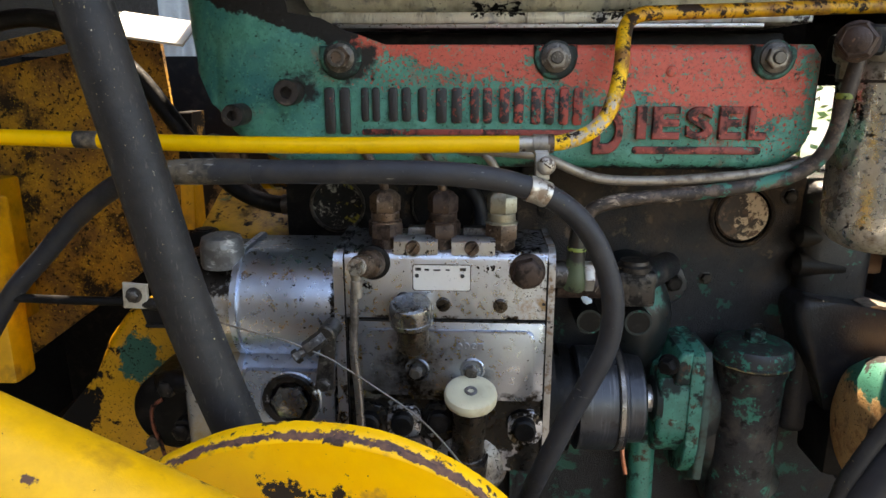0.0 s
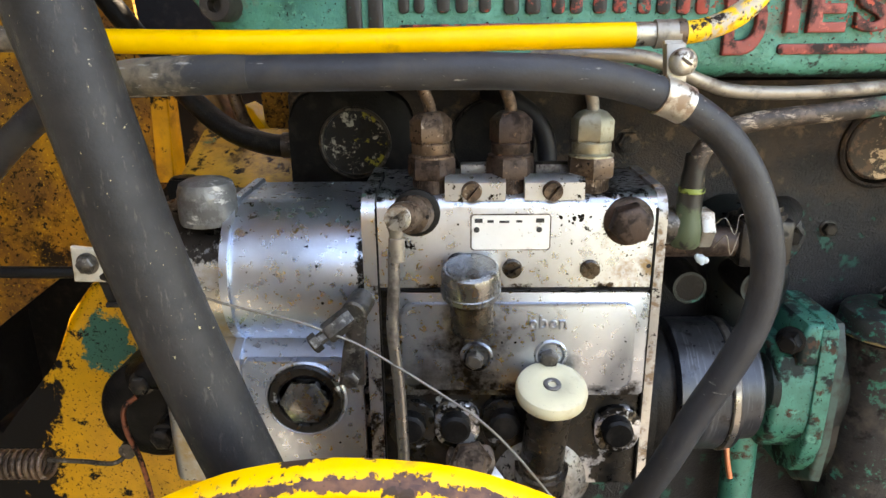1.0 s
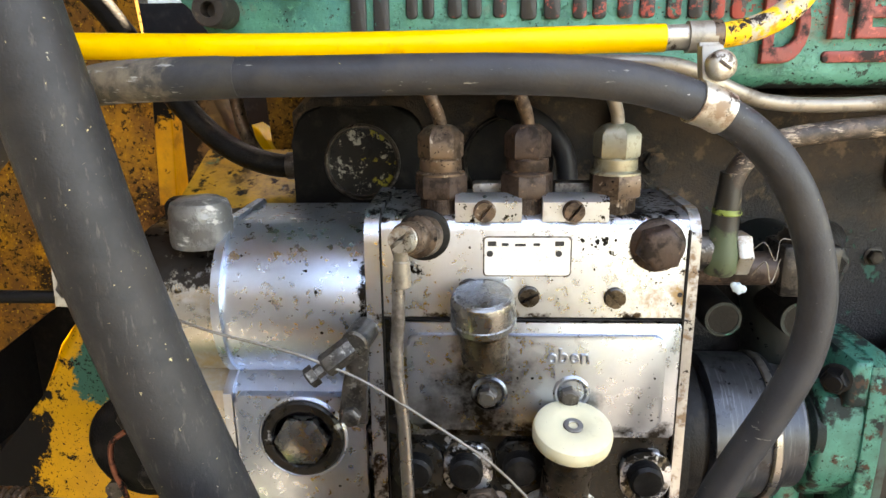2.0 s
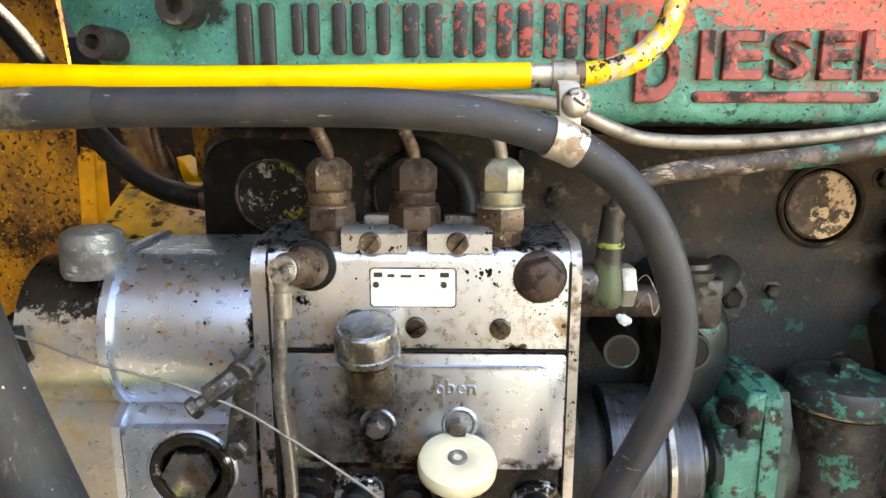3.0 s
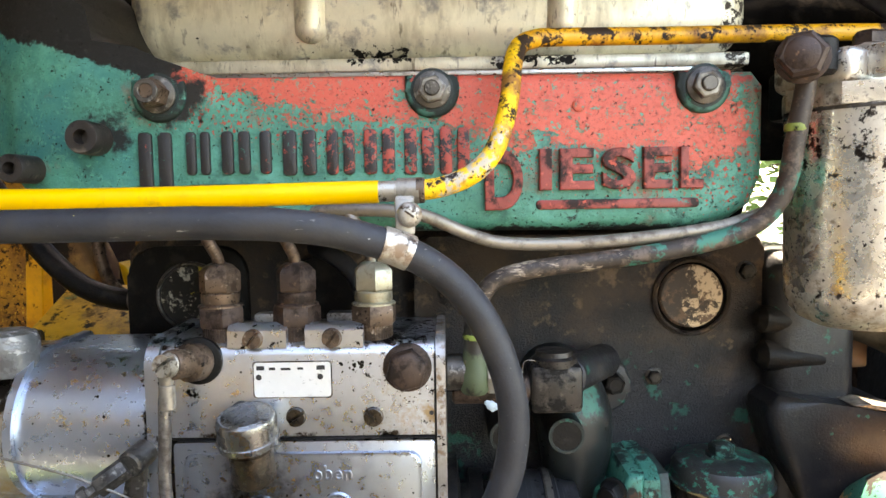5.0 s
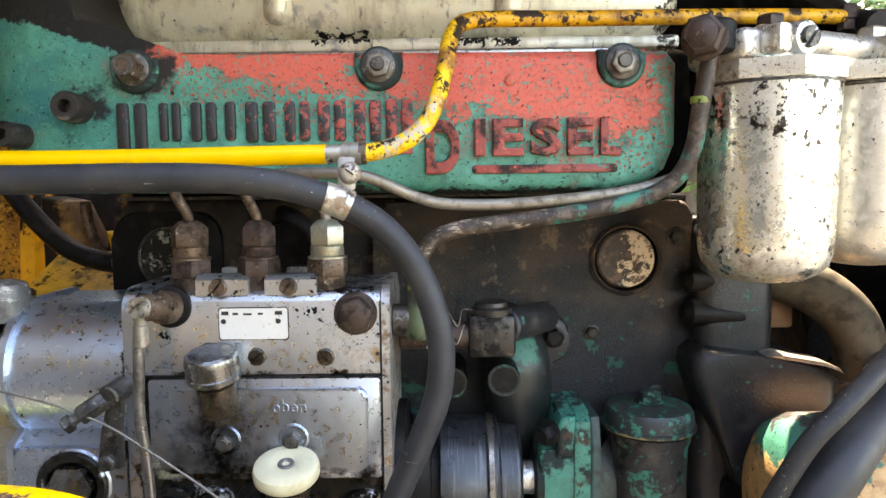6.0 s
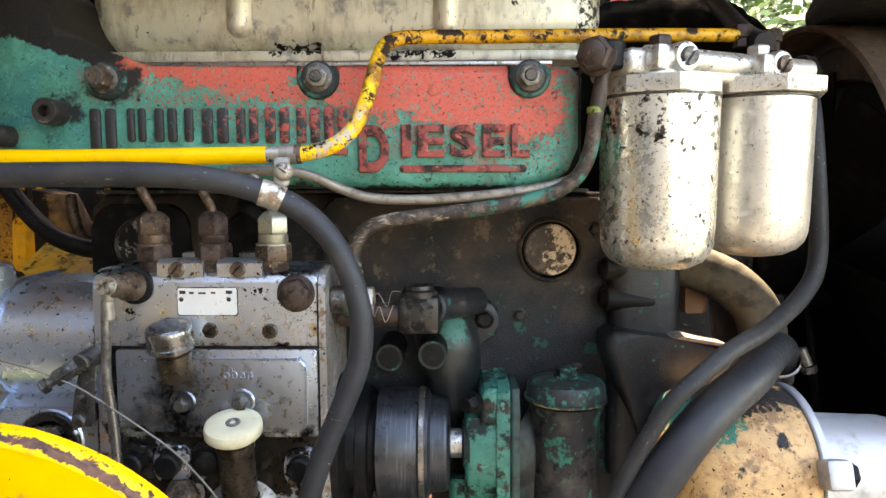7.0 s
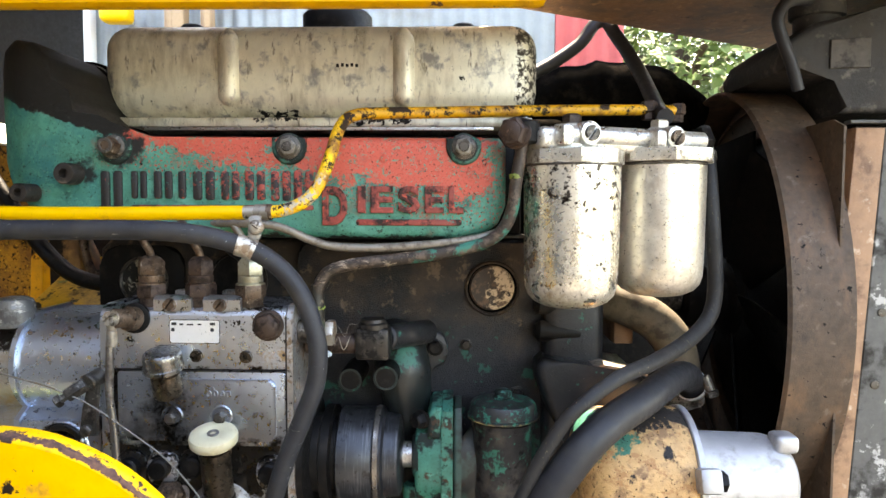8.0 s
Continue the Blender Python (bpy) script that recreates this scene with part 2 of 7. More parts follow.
m_teal_dark = surface("greasy green paint", (0.016, 0.024, 0.022), [layer((0.018, 0.13, 0.095), 75, 0.58, 0.63, detail=13), layer((0.06, 0.052, 0.044), 130, 0.60, 0.70)], rough=0.42, vary=0.35, bump=0.5, depth=0.001, gloss=0.25)
m_teal_cap = surface("half bare green paint", (0.026, 0.028, 0.027), [layer((0.018, 0.19, 0.13), 130, 0.54, 0.57, detail=14), layer((0.26, 0.20, 0.09), 120, 0.54, 0.62, detail=13, bias=((0, 0, -90, 100.22, -0.3, 0.05),))], rough=0.40, vary=0.3, bump=0.5)
m_front = surface("dark oily casting", (0.017, 0.018, 0.021), [layer((0.060, 0.053, 0.048), 40, 0.50, 0.68), layer((0.02, 0.12, 0.09), 90, 0.655, 0.68), layer((0.16, 0.14, 0.12), 300, 0.70, 0.74)], rough=0.36, vary=0.4, bump=0.4, depth=0.0010, gloss=0.4)
m_block = surface("greasy cast iron", (0.017, 0.0168, 0.0185), [layer((0.062, 0.046, 0.036), 24, 0.48, 0.68, bias=((0, 0, 2.2, -2.62, -0.16, 0.08),)), layer((0.125, 0.088, 0.062), 80, 0.60, 0.70, detail=12, bias=((0, 0, 2.5, -3.02, -0.16, 0.05),)), layer((0.016, 0.08, 0.060), 48, 0.64, 0.68, bias=((0, 0, -1.6, 1.88, -0.08, 0.05),)), layer((0.34, 0.29, 0.24), 420, 0.75, 0.78)], rough=0.40, vary=0.45, bump=0.8, depth=0.0018, gloss=0.3)
# soot black, also used to paint shade in a recess and a gap
m_soot_shade = surface("dull soot and shade black", (0.005, 0.0048, 0.0045), [layer((0.014, 0.012, 0.010), 50, 0.52, 0.68)], rough=0.85, vary=0.4, bump=0.5, depth=0.0008, gloss=0.0)
m_black = surface("black greasy metal", (0.006, 0.0056, 0.0056), [layer((0.022, 0.019, 0.017), 70, 0.52, 0.70), layer((0.10, 0.09, 0.08), 300, 0.74, 0.77)], rough=0.42, vary=0.4, bump=0.5, depth=0.0008, gloss=0.16)
m_silver = surface("silver painted aluminium", (0.60, 0.64, 0.70), [layer((0.52, 0.52, 0.51), 20, 0.55, 0.9, metal=0.9, rough=0.32),
    layer((0.36, 0.24, 0.12), 95, 0.57, 0.74, metal=0.3, bias=((5, 0, 0, -0.27, -0.18, 0.05), (0, 0, -9, 10.72, -0.14, 0.03))), layer((0.012, 0.009, 0.007), 330, 0.62, 0.65, bias=((5, 0, 0, -0.22, -0.14, 0.0),)),
    layer((0.022, 0.018, 0.016), 80, 0.54, 0.60, rough=0.35, detail=14, bias=((0, 0, 34, -41.42, -0.4, 0.02),)), layer((0.05, 0.036, 0.026), 70, 0.56, 0.64, detail=14, bias=((0, 0, -50, 58.68, -0.4, 0.03),)), layer(GRIME, 50, 0.66, 0.68)], rough=0.30, metal=0.92, vary=0.08, bump=0.14)
m_silver_plain = surface("silver painted steel", (0.54, 0.565, 0.61), [layer((0.30, 0.28, 0.25), 60, 0.60, 0.85, metal=0.8), layer((0.012, 0.010, 0.008), 150, 0.62, 0.64)], rough=0.32, metal=0.9, vary=0.1, bump=0.15)
m_silver_cover = surface("oil filmed aluminium", (0.38, 0.42, 0.485), [
    layer((0.060, 0.056, 0.054), 40, 0.50, 0.95, rough=0.3, metal=0.5, bias=((-4, 0, 0, -0.12, -0.18, 0.05), (0, 0, -9, 10.16, -0.12, 0.08))),
    layer((0.018, 0.015, 0.013), 50, 0.46, 0.74, rough=0.25, metal=0.2, bias=(("near", -0.0130, 0.447, 1.1300, 0.006, 0.034, 0.16, (1.25, 1, 0.55)),)),
    layer((0.030, 0.026, 0.024), 60, 0.46, 0.74, rough=0.25, metal=0.2, bias=(("near", 0.0290, 0.447, 1.1180, 0.004, 0.026, 0.14),)),
    layer((0.020, 0.017, 0.015), 70, 0.50, 0.66, rough=0.3, bias=((0, 0, -40, 44.72, -0.4, 0.06),))], rough=0.30, metal=0.92, vary=0.07, bump=0.08, specks=0.0)
m_oilcast = surface("oil soaked casting", (0.009, 0.008, 0.007), [layer((0.40, 0.41, 0.43), 52, 0.62, 0.66, metal=0.7, rough=0.3), layer((0.045, 0.033, 0.024), 70, 0.54, 0.68)], rough=0.28, metal=0.1, vary=0.4, bump=0.4, depth=0.0008, gloss=0.4)
m_silver_cast = surface("silver painted casting", (0.54, 0.60, 0.69), [layer((0.44, 0.48, 0.54), 24, 0.56, 0.86, metal=0.92, rough=0.33), layer((0.010, 0.009, 0.008), 60, 0.50, 0.58, detail=13, bias=((60, 0, 0, 4.36, -0.5, 0.05),))], rough=0.30, metal=0.92, vary=0.07, grain=900, bump=0.22, depth=0.0004, specks=0.0)
m_silver_dirty = surface("oily aluminium", (0.36, 0.34, 0.31), [layer((0.04, 0.033, 0.028), 42, 0.44, 0.58), layer((0.16, 0.11, 0.07), 75, 0.52, 0.70)], rough=0.40, metal=0.6, vary=0.25, bump=0.4, specks=1.6)
m_clean = surface("bare steel", (0.55, 0.54, 0.52), [layer((0.18, 0.15, 0.12), 160, 0.56, 0.74)], rough=0.3, metal=0.85, vary=0.15, bump=0.15)
m_nut_grey = surface("greasy grey steel", (0.24, 0.22, 0.19), [layer((0.07, 0.055, 0.042), 150, 0.48, 0.66, metal=0.5)], rough=0.38, metal=0.7, vary=0.25)
m_zinc = surface("yellowed zinc plate", (0.40, 0.38, 0.29), [layer((0.14, 0.11, 0.06), 150, 0.54, 0.72, metal=0.5)], rough=0.4, metal=0.75, vary=0.2)
m_rustnut = surface("rusty steel", (0.14, 0.092, 0.062), [layer((0.040, 0.026, 0.018), 100, 0.46, 0.60, detail=12), layer((0.42, 0.34, 0.27), 260, 0.62, 0.71, metal=0.6)], rough=0.40, metal=0.5, vary=0.35, bump=0.3, specks=1.4)
m_darknut = surface("dark oily steel", (0.10, 0.088, 0.076), [layer((0.03, 0.026, 0.022), 120, 0.50, 0.62), layer((0.26, 0.24, 0.21), 240, 0.58, 0.68, metal=0.7)], rough=0.38, metal=0.6, vary=0.35, bump=0.5)
m_plate = surface("aluminium label plate", (0.80, 0.80, 0.78), [layer((0.35, 0.32, 0.28), 300, 0.66, 0.74)], rough=0.35, metal=0.3, vary=0.05, bump=0.05)
m_ink = surface("black ink", (0.02, 0.02, 0.02), rough=0.6)
m_knob = surface("cream plastic", (0.62, 0.56, 0.38), [layer((0.42, 0.34, 0.19), 60, 0.54, 0.78), layer((0.10, 0.08, 0.05), 420, 0.69, 0.72), layer((0.07, 0.055, 0.035), 110, 0.70, 0.74)], rough=0.38, vary=0.08, bump=0.1)
m_rocker = surface("aged silver enamel", (0.80, 0.76, 0.62), [layer((0.36, 0.31, 0.21), 26, 0.48, 0.72, metal=0.3, stretch=(1.6, 1, 0.45)), layer((0.20, 0.17, 0.12), 110, 0.60, 0.72, stretch=(1.8, 1, 0.5)), layer((0.30, 0.29, 0.28), 60, 0.56, 0.70, metal=0.4), layer(GRIME, 52, 0.72, 0.74),
    layer(GRIME, 170, 0.48, 0.50, bias=((0, 0, 40, -55.32, -0.3, 0.0), (0, 0, -40, 55.70, -0.3, 0.0), (20, 0, 0, -0.60, -0.3, 0.0), (-20, 0, 0, 1.26, -0.3, 0.0))),
    layer(GRIME, 170, 0.48, 0.50, bias=((0, 0, 40, -55.16, -0.3, 0.0), (0, 0, -40, 55.44, -0.3, 0.0), (20, 0, 0, -2.46, -0.3, 0.0), (-20, 0, 0, 3.40, -0.3, 0.0))),
    layer((0.05, 0.042, 0.034), 150, 0.54, 0.58, detail=14, bias=((30, 0, 0, -8.10, -0.3, 0.06),))], rough=0.38, metal=0.35, vary=0.12, bump=0.2, specks=0.85)
m_filter = surface("white filter enamel", (0.82, 0.79, 0.71), [layer((0.50, 0.43, 0.32), 30, 0.52, 0.76, metal=0.3), layer((0.24, 0.19, 0.13), 85, 0.62, 0.72), layer((0.22, 0.16, 0.10), 60, 0.50, 0.78, bias=((0, 0, -9, 11.20, -0.16, 0.08),)), layer((0.05, 0.042, 0.036), 95, 0.635, 0.655), layer((0.04, 0.033, 0.028), 150, 0.60, 0.62, bias=((0, 0, 9, -11.72, -0.2, 0.03),))], rough=0.24, metal=0.94, vary=0.08, bump=0.3, specks=1.35)
m_filter_head = surface("silver enamelled casting", (0.74, 0.72, 0.66), [layer((0.36, 0.30, 0.22), 46, 0.50, 0.72, metal=0.6), layer((0.10, 0.07, 0.045), 90, 0.58, 0.68), layer((0.04, 0.033, 0.028), 80, 0.63, 0.67, detail=13)], rough=0.30, metal=0.8, vary=0.12, bump=0.3, specks=1.2)
m_filter_plain = surface("grey filter enamel", (0.66, 0.61, 0.53), [layer((0.42, 0.36, 0.27), 30, 0.52, 0.78, metal=0.3), layer((0.45, 0.39, 0.31), 300, 0.54, 0.68), layer((0.20, 0.145, 0.095), 55, 0.50, 0.78, bias=((0, 0, -9, 11.20, -0.16, 0.08),))], rough=0.34, metal=0.92, vary=0.1, bump=0.3, specks=1.1)
m_pipe = surface("bare bundy pipe", (0.29, 0.255, 0.21), [layer((0.10, 0.075, 0.055), 90, 0.50, 0.66)], rough=0.42, metal=0.6, vary=0.2)
m_rustpipe = surface("rusted painted pipe", (0.045, 0.033, 0.026), [layer((0.12, 0.085, 0.062), 110, 0.50, 0.62, detail=12), layer((0.40, 0.31, 0.23), 120, 0.56, 0.61, detail=14, stretch=(0.5, 1, 1.6), bias=((-6, 0, 0, 1.02, -0.16, 0.01),)), layer((0.022, 0.17, 0.12), 75, 0.55, 0.62, bias=((6, 0, 0, -1.16, -0.2, 0.03), (0, 0, -6, 7.82, -0.2, 0.0)))], rough=0.5, metal=0.2, vary=0.4, bump=0.5)
m_rustsheet = surface("rusty brown sheet", (0.22, 0.115, 0.055), [layer((0.09, 0.055, 0.035), 22, 0.46, 0.66), layer((0.34, 0.19, 0.09), 90, 0.58, 0.72), layer(GRIME, 60, 0.66, 0.72)], rough=0.62, vary=0.25, bump=0.4)
m_cowl = surface("dirty brown sheet", (0.088, 0.056, 0.035), [layer((0.17, 0.088, 0.042), 26, 0.48, 0.70, stretch=(1, 1, 0.5)), layer((0.046, 0.038, 0.033), 20, 0.54, 0.68, stretch=(1, 1, 0.5), detail=13), layer((0.14, 0.10, 0.07), 90, 0.60, 0.72), layer(GRIME, 120, 0.66, 0.69)], rough=0.68, vary=0.35, bump=0.6, specks=0.6)
m_post = surface("primer over rust", (0.36, 0.20, 0.11), [layer((0.15, 0.075, 0.04), 40, 0.50, 0.66), layer((0.5, 0.36, 0.25), 80, 0.62, 0.70)], rough=0.6, vary=0.2, bump=0.4)
m_radside = surface("scratched grey sheet", (0.10, 0.10, 0.095), [layer((0.45, 0.44, 0.42), 45, 0.60, 0.64), layer((0.03, 0.028, 0.026), 24, 0.50, 0.62)], rough=0.55, vary=0.25, bump=0.3)
m_beige = surface("peeling beige paint", (0.60, 0.35, 0.145), [layer((0.24, 0.13, 0.06), 50, 0.54, 0.64), layer((0.40, 0.20, 0.075), 130, 0.54, 0.64), layer((0.025, 0.16, 0.11), 45, 0.54, 0.59, bias=((0, 0, 16, -17.78, -0.2, 0.12), (-8, 0, 0, 2.60, -0.2, 0.06))), layer((0.03, 0.027, 0.027), 55, 0.60, 0.64, stretch=(1, 1, 0.6)), layer((0.028, 0.024, 0.022), 60, 0.50, 0.54, bias=((0, 0, 18, -20.4, -0.2, 0.06),))], rough=0.5, vary=0.25, bump=0.7, depth=0.001, specks=1.3)
m_cream_chip = surface("cream paint on rust", (0.040, 0.027, 0.021), [layer((0.60, 0.47, 0.33), 100, 0.525, 0.55, detail=13, bias=((9, 0, 0, -2.24, -0.12, 0.10),)), layer((0.11, 0.065, 0.042), 130, 0.53, 0.57, detail=14)], rough=0.55, vary=0.3, bump=0.4)
m_sight = surface("flaked paint on black", (0.012, 0.011, 0.010), [layer((0.30, 0.295, 0.25), 95, 0.55, 0.585, detail=13), layer((0.26, 0.23, 0.03), 90, 0.585, 0.62, bias=((7, 0, 0, 0.58, -0.2, 0.06),)), layer((0.014, 0.012, 0.011), 160, 0.55, 0.59, detail=13)], rough=0.35, vary=0.3, bump=0.4, gloss=0.2)
m_olive = surface("oily hose end", (0.022, 0.020, 0.017), [layer((0.055, 0.075, 0.035), 110, 0.48, 0.58, bias=((0, 0, -30, 36.3, -0.3, 0.1),)), layer((0.16, 0.125, 0.085), 140, 0.62, 0.70)], rough=0.38, metal=0.2, vary=0.3)
m_lime = surface("lime paint mark", (0.20, 0.25, 0.045), [layer(GRIME, 160, 0.50, 0.60)], rough=0.5, vary=0.3)
m_blue = surface("pale blue dab", (0.42, 0.50, 0.54), rough=0.5, vary=0.15)
m_copper = surface("copper wire", (0.60, 0.22, 0.12), rough=0.35, metal=0.6)
m_copper_dark = surface("tarnished copper", (0.26, 0.085, 0.045), [layer(GRIME, 120, 0.50, 0.60)], rough=0.4, metal=0.4, vary=0.3)
m_steelgrey = surface("turned blue-grey steel", (0.044, 0.047, 0.054), [layer((0.13, 0.135, 0.145), 60, 0.54, 0.70, metal=0.8, stretch=(9, 0.6, 0.6)), layer(GRIME, 70, 0.58, 0.70)], rough=0.33, metal=0.6, vary=0.25, bump=0.2)
m_oilsteel = surface("oily brown-black steel", (0.030, 0.026, 0.023), [layer((0.085, 0.072, 0.060), 140, 0.57, 0.69, metal=0.6), layer(GRIME, 80, 0.52, 0.62)], rough=0.32, metal=0.5, vary=0.35, bump=0.5)
m_fibre = surface("braided hose", (0.10, 0.08, 0.052), [layer((0.05, 0.04, 0.03), 60, 0.5, 0.65)], rough=0.75, vary=0.3, bump=0.6)
m_wire = surface("dull cable", (0.24, 0.215, 0.185), rough=0.5, metal=0.4)
m_tank = surface("dusty black tank", (0.022, 0.020, 0.019), [layer((0.040, 0.034, 0.029), 22, 0.48, 0.70), layer((0.095, 0.080, 0.066), 60, 0.58, 0.72)], rough=0.72, vary=0.3, bump=0.5, depth=0.001)
m_tanklabel = surface("sooty label", (0.060, 0.050, 0.042), [layer((0.025, 0.022, 0.020), 60, 0.5, 0.66)], rough=0.7, vary=0.3)
m_pipe_dark = surface("dull grey pipe", (0.24, 0.22, 0.20), [layer((0.07, 0.055, 0.045), 70, 0.52, 0.68, metal=0.4)], rough=0.30, metal=0.8, vary=0.2, bump=0.15)
m_yellow_post = surface("stained yellow post", (0.70, 0.34, 0.007), [layer((0.30, 0.14, 0.01), 26, 0.50, 0.66), layer(GRIME, 40, 0.56, 0.61, detail=14, bias=((0, 0, 6, -7.44, -0.1, 0.14),))], rough=0.45, vary=0.2)


# ---- building tools ----
BASE = {}


def thing(name, base, label, category, group="", kind=""):
    ob = new(name)
    ob.location = base
    ob.empty_display_size = 0.01
    BASE[ob.name] = Vector(base)
    return tagged(ob, label, category, group, kind)


def finish(bm, angle):
    bmesh.ops.recalc_face_normals(bm, faces=bm.faces)
    me = bpy.data.meshes.new("mesh")
    bm.to_mesh(me)
    bm.free()
    me.polygons.foreach_set("use_smooth", [True] * len(me.polygons))
    me.set_sharp_from_angle(angle=radians(angle))
    return me


def part(name, bm, material, parent, label="", angle=38):
    """Links a bmesh, built in the world's metres, as one mesh under a thing or a part."""
    base = BASE[parent.name]
    bmesh.ops.translate(bm, verts=bm.verts, vec=-base)
    ob = new(name, finish(bm, angle))
    ob.data.materials.append(material)
    ob.parent = parent
    BASE[ob.name] = base
    return tagged(ob, label)


def solid(name, bm, material, label, category, kind="", angle=38):
    """Links a bmesh as a thing of one mesh."""
    low = Vector((sum(v.co.x for v in bm.verts) / len(bm.verts), sum(v.co.y for v in bm.verts) / len(bm.verts), min(v.co.z for v in bm.verts)))
    bmesh.ops.translate(bm, verts=bm.verts, vec=-low)
    ob = new(name, finish(bm, angle))
    ob.location = low
    ob.data.materials.append(material)
    BASE[ob.name] = low
    return tagged(ob, label, category, "", kind)


def B():
    return bmesh.new()


def frame_of(way):
    way = Vector(way).normalized()
    side = way.orthogonal().normalized()
    up = Vector((0, 0, 1))
    if abs(way.dot(up)) < 0.95:
        side = way.cross(up).normalized()
    return side, way.cross(side).normalized(), way


def lathe(bm, p0, way, profile, seg=24, phase=0.0):
    """A body turned about the line from p0 along way; profile: (distance along it, radius)."""
    a, b, c = frame_of(way)
    p0 = Vector(p0)
    rings = []
    for s, r in profile:
        if r < 1e-6:
            rings.append([bm.verts.new(p0 + c * s)])
        else:
            rings.append([bm.verts.new(p0 + c * s + (a * math.cos(2 * math.pi * (i + phase) / seg) + b * math.sin(2 * math.pi * (i + phase) / seg)) * r) for i in range(seg)])
    for u, v in zip(rings, rings[1:]):
        for i in range(seg):
            j = (i + 1) % seg
            if len(u) == 1 and len(v) == 1:
                continue
            if len(u) == 1:
                bm.faces.new((u[0], v[i], v[j]))
            elif len(v) == 1:
                bm.faces.new((u[i], v[0], u[j]))
            else:
                bm.faces.new((u[i], v[i], v[j], u[j]))
    for r in (rings[0], rings[-1]):
        if len(r) > 1:
            bm.faces.new(r)
    return bm


def rod(bm, p0, p1, r, bevel=None, seg=20, phase=0.0):
    """A round (or, with seg=6, hexagonal) bar with bevelled ends."""
    d = Vector(p1) - Vector(p0)
    n = d.length
    e = min(r * 0.15, n * 0.3) if bevel is None else bevel
    return lathe(bm, p0, d, [(0, r - e), (e, r), (n - e, r), (n, r - e)], seg, phase)


def hexbolt(bm, p, way, r, h, washer=0.0, phase=0.0):
    """A hexagonal head standing on p along way, with a domed top and, if wanted, a washer."""
    if washer:
        lathe(bm, p, way, [(0, washer), (h * 0.16, washer), (h * 0.2, washer * 0.93)], 24)
    lathe(bm, p, way, [(h * 0.1, r), (h * 0.85, r), (h, r * 0.84)], 6, phase)
    lathe(bm, Vector(p) + Vector(way).normalized() * h * 0.99, way, [(0, r * 0.7), (h * 0.08, r * 0.6), (h * 0.1, 0)], 16)
    return bm


def screw(bm, p, way, r, h, slot=0.3):
    """A round slotted screw head."""
    a, b, c = frame_of(way)
    turn = a * math.cos(slot) + b * math.sin(slot)
    across = c.cross(turn)
    p = Vector(p)
    lathe(bm, p, way, [(0, r), (h * 0.2, r), (h * 0.25, r * 0.95), (h * 0.25, 0)], 20)
    for s in (-1, 1):
        ring = []
        for k in range(9):
            g = math.pi * k / 8
            ring.append(turn * math.cos(g) * r * 0.9 + across * s * (r * 0.17 + math.sin(g) * r * 0.75))
        low = [bm.verts.new(p + c * h * 0.15 + q) for q in ring]
        high = [bm.verts.new(p + c * h + q * 0.95) for q in ring]
        bm.faces.new(high)
        for i in range(9):
            j = (i + 1) % 9
            bm.faces.new((low[i], low[j], high[j], high[i]))
    return bm


def box(bm, c, s, bevel=0.0, rot=None, seg=2):
    m = Matrix.Translation(c) @ (rot.to_4x4() if rot else Matrix.Identity(4)) @ Matrix.Diagonal((*s, 1))
    made = bmesh.ops.create_cube(bm, size=1.0, matrix=m)["verts"]
    if bevel:
        edges = list({e for v in made for e in v.link_edges})
        bmesh.ops.bevel(bm, geom=edges, offset=bevel, segments=seg, affect="EDGES", profile=0.5)
    return bm


def prism(bm, outline, axis, a0, a1, bevel=0.0, seg=3):
    """An outline of two coordinates drawn out along the third axis from a0 to a1; the edges of the a0 end are rounded."""
    order = {"x": lambda p, a: (a, p[0], p[1]), "y": lambda p, a: (p[0], a, p[1]), "z": lambda p, a: (p[0], p[1], a)}[axis]
    u = [bm.verts.new(order(p, a0)) for p in outline]
    v = [bm.verts.new(order(p, a1)) for p in outline]
    first = bm.faces.new(u)
    bm.faces.new(v)
    for i in range(len(u)):
        j = (i + 1) % len(u)
        bm.faces.new((u[i], u[j], v[j], v[i]))
    if bevel:
        bmesh.ops.bevel(bm, geom=list(first.edges), offset=bevel, segments=seg, affect="EDGES", profile=0.5)
    return bm


def rounded(x0, x1, z0, z1, r, n=5):
    """A rectangle's outline with round corners."""
    pts = []
    for cx, cz, g in ((x1 - r, z1 - r, 0), (x0 + r, z1 - r, 90), (x0 + r, z0 + r, 180), (x1 - r, z0 + r, 270)):
        for k in range(n + 1):
            a = radians(g + 90 * k / n)
            pts.append((cx + r * math.cos(a), cz + r * math.sin(a)))
    return pts


def disc_outline(cx, cz, r, n=48):
    return [(cx + r * math.cos(2 * math.pi * k / n), cz + r * math.sin(2 * math.pi * k / n)) for k in range(n)]


def glide(points, steps=8):
    """A smooth line through the points."""
    pts = [Vector(p) for p in points]
    pts = [pts[0] * 2 - pts[1], *pts, pts[-1] * 2 - pts[-2]]
    out = []
    for a, b, c, d in zip(pts, pts[1:], pts[2:], pts[3:]):
        for k in range(steps):
            t = k / steps
            out.append(0.5 * (2 * b + (c - a) * t + (2 * a - 5 * b + 4 * c - d) * t * t + (3 * b - a - 3 * c + d) * t ** 3))
    return out + [pts[-2]]


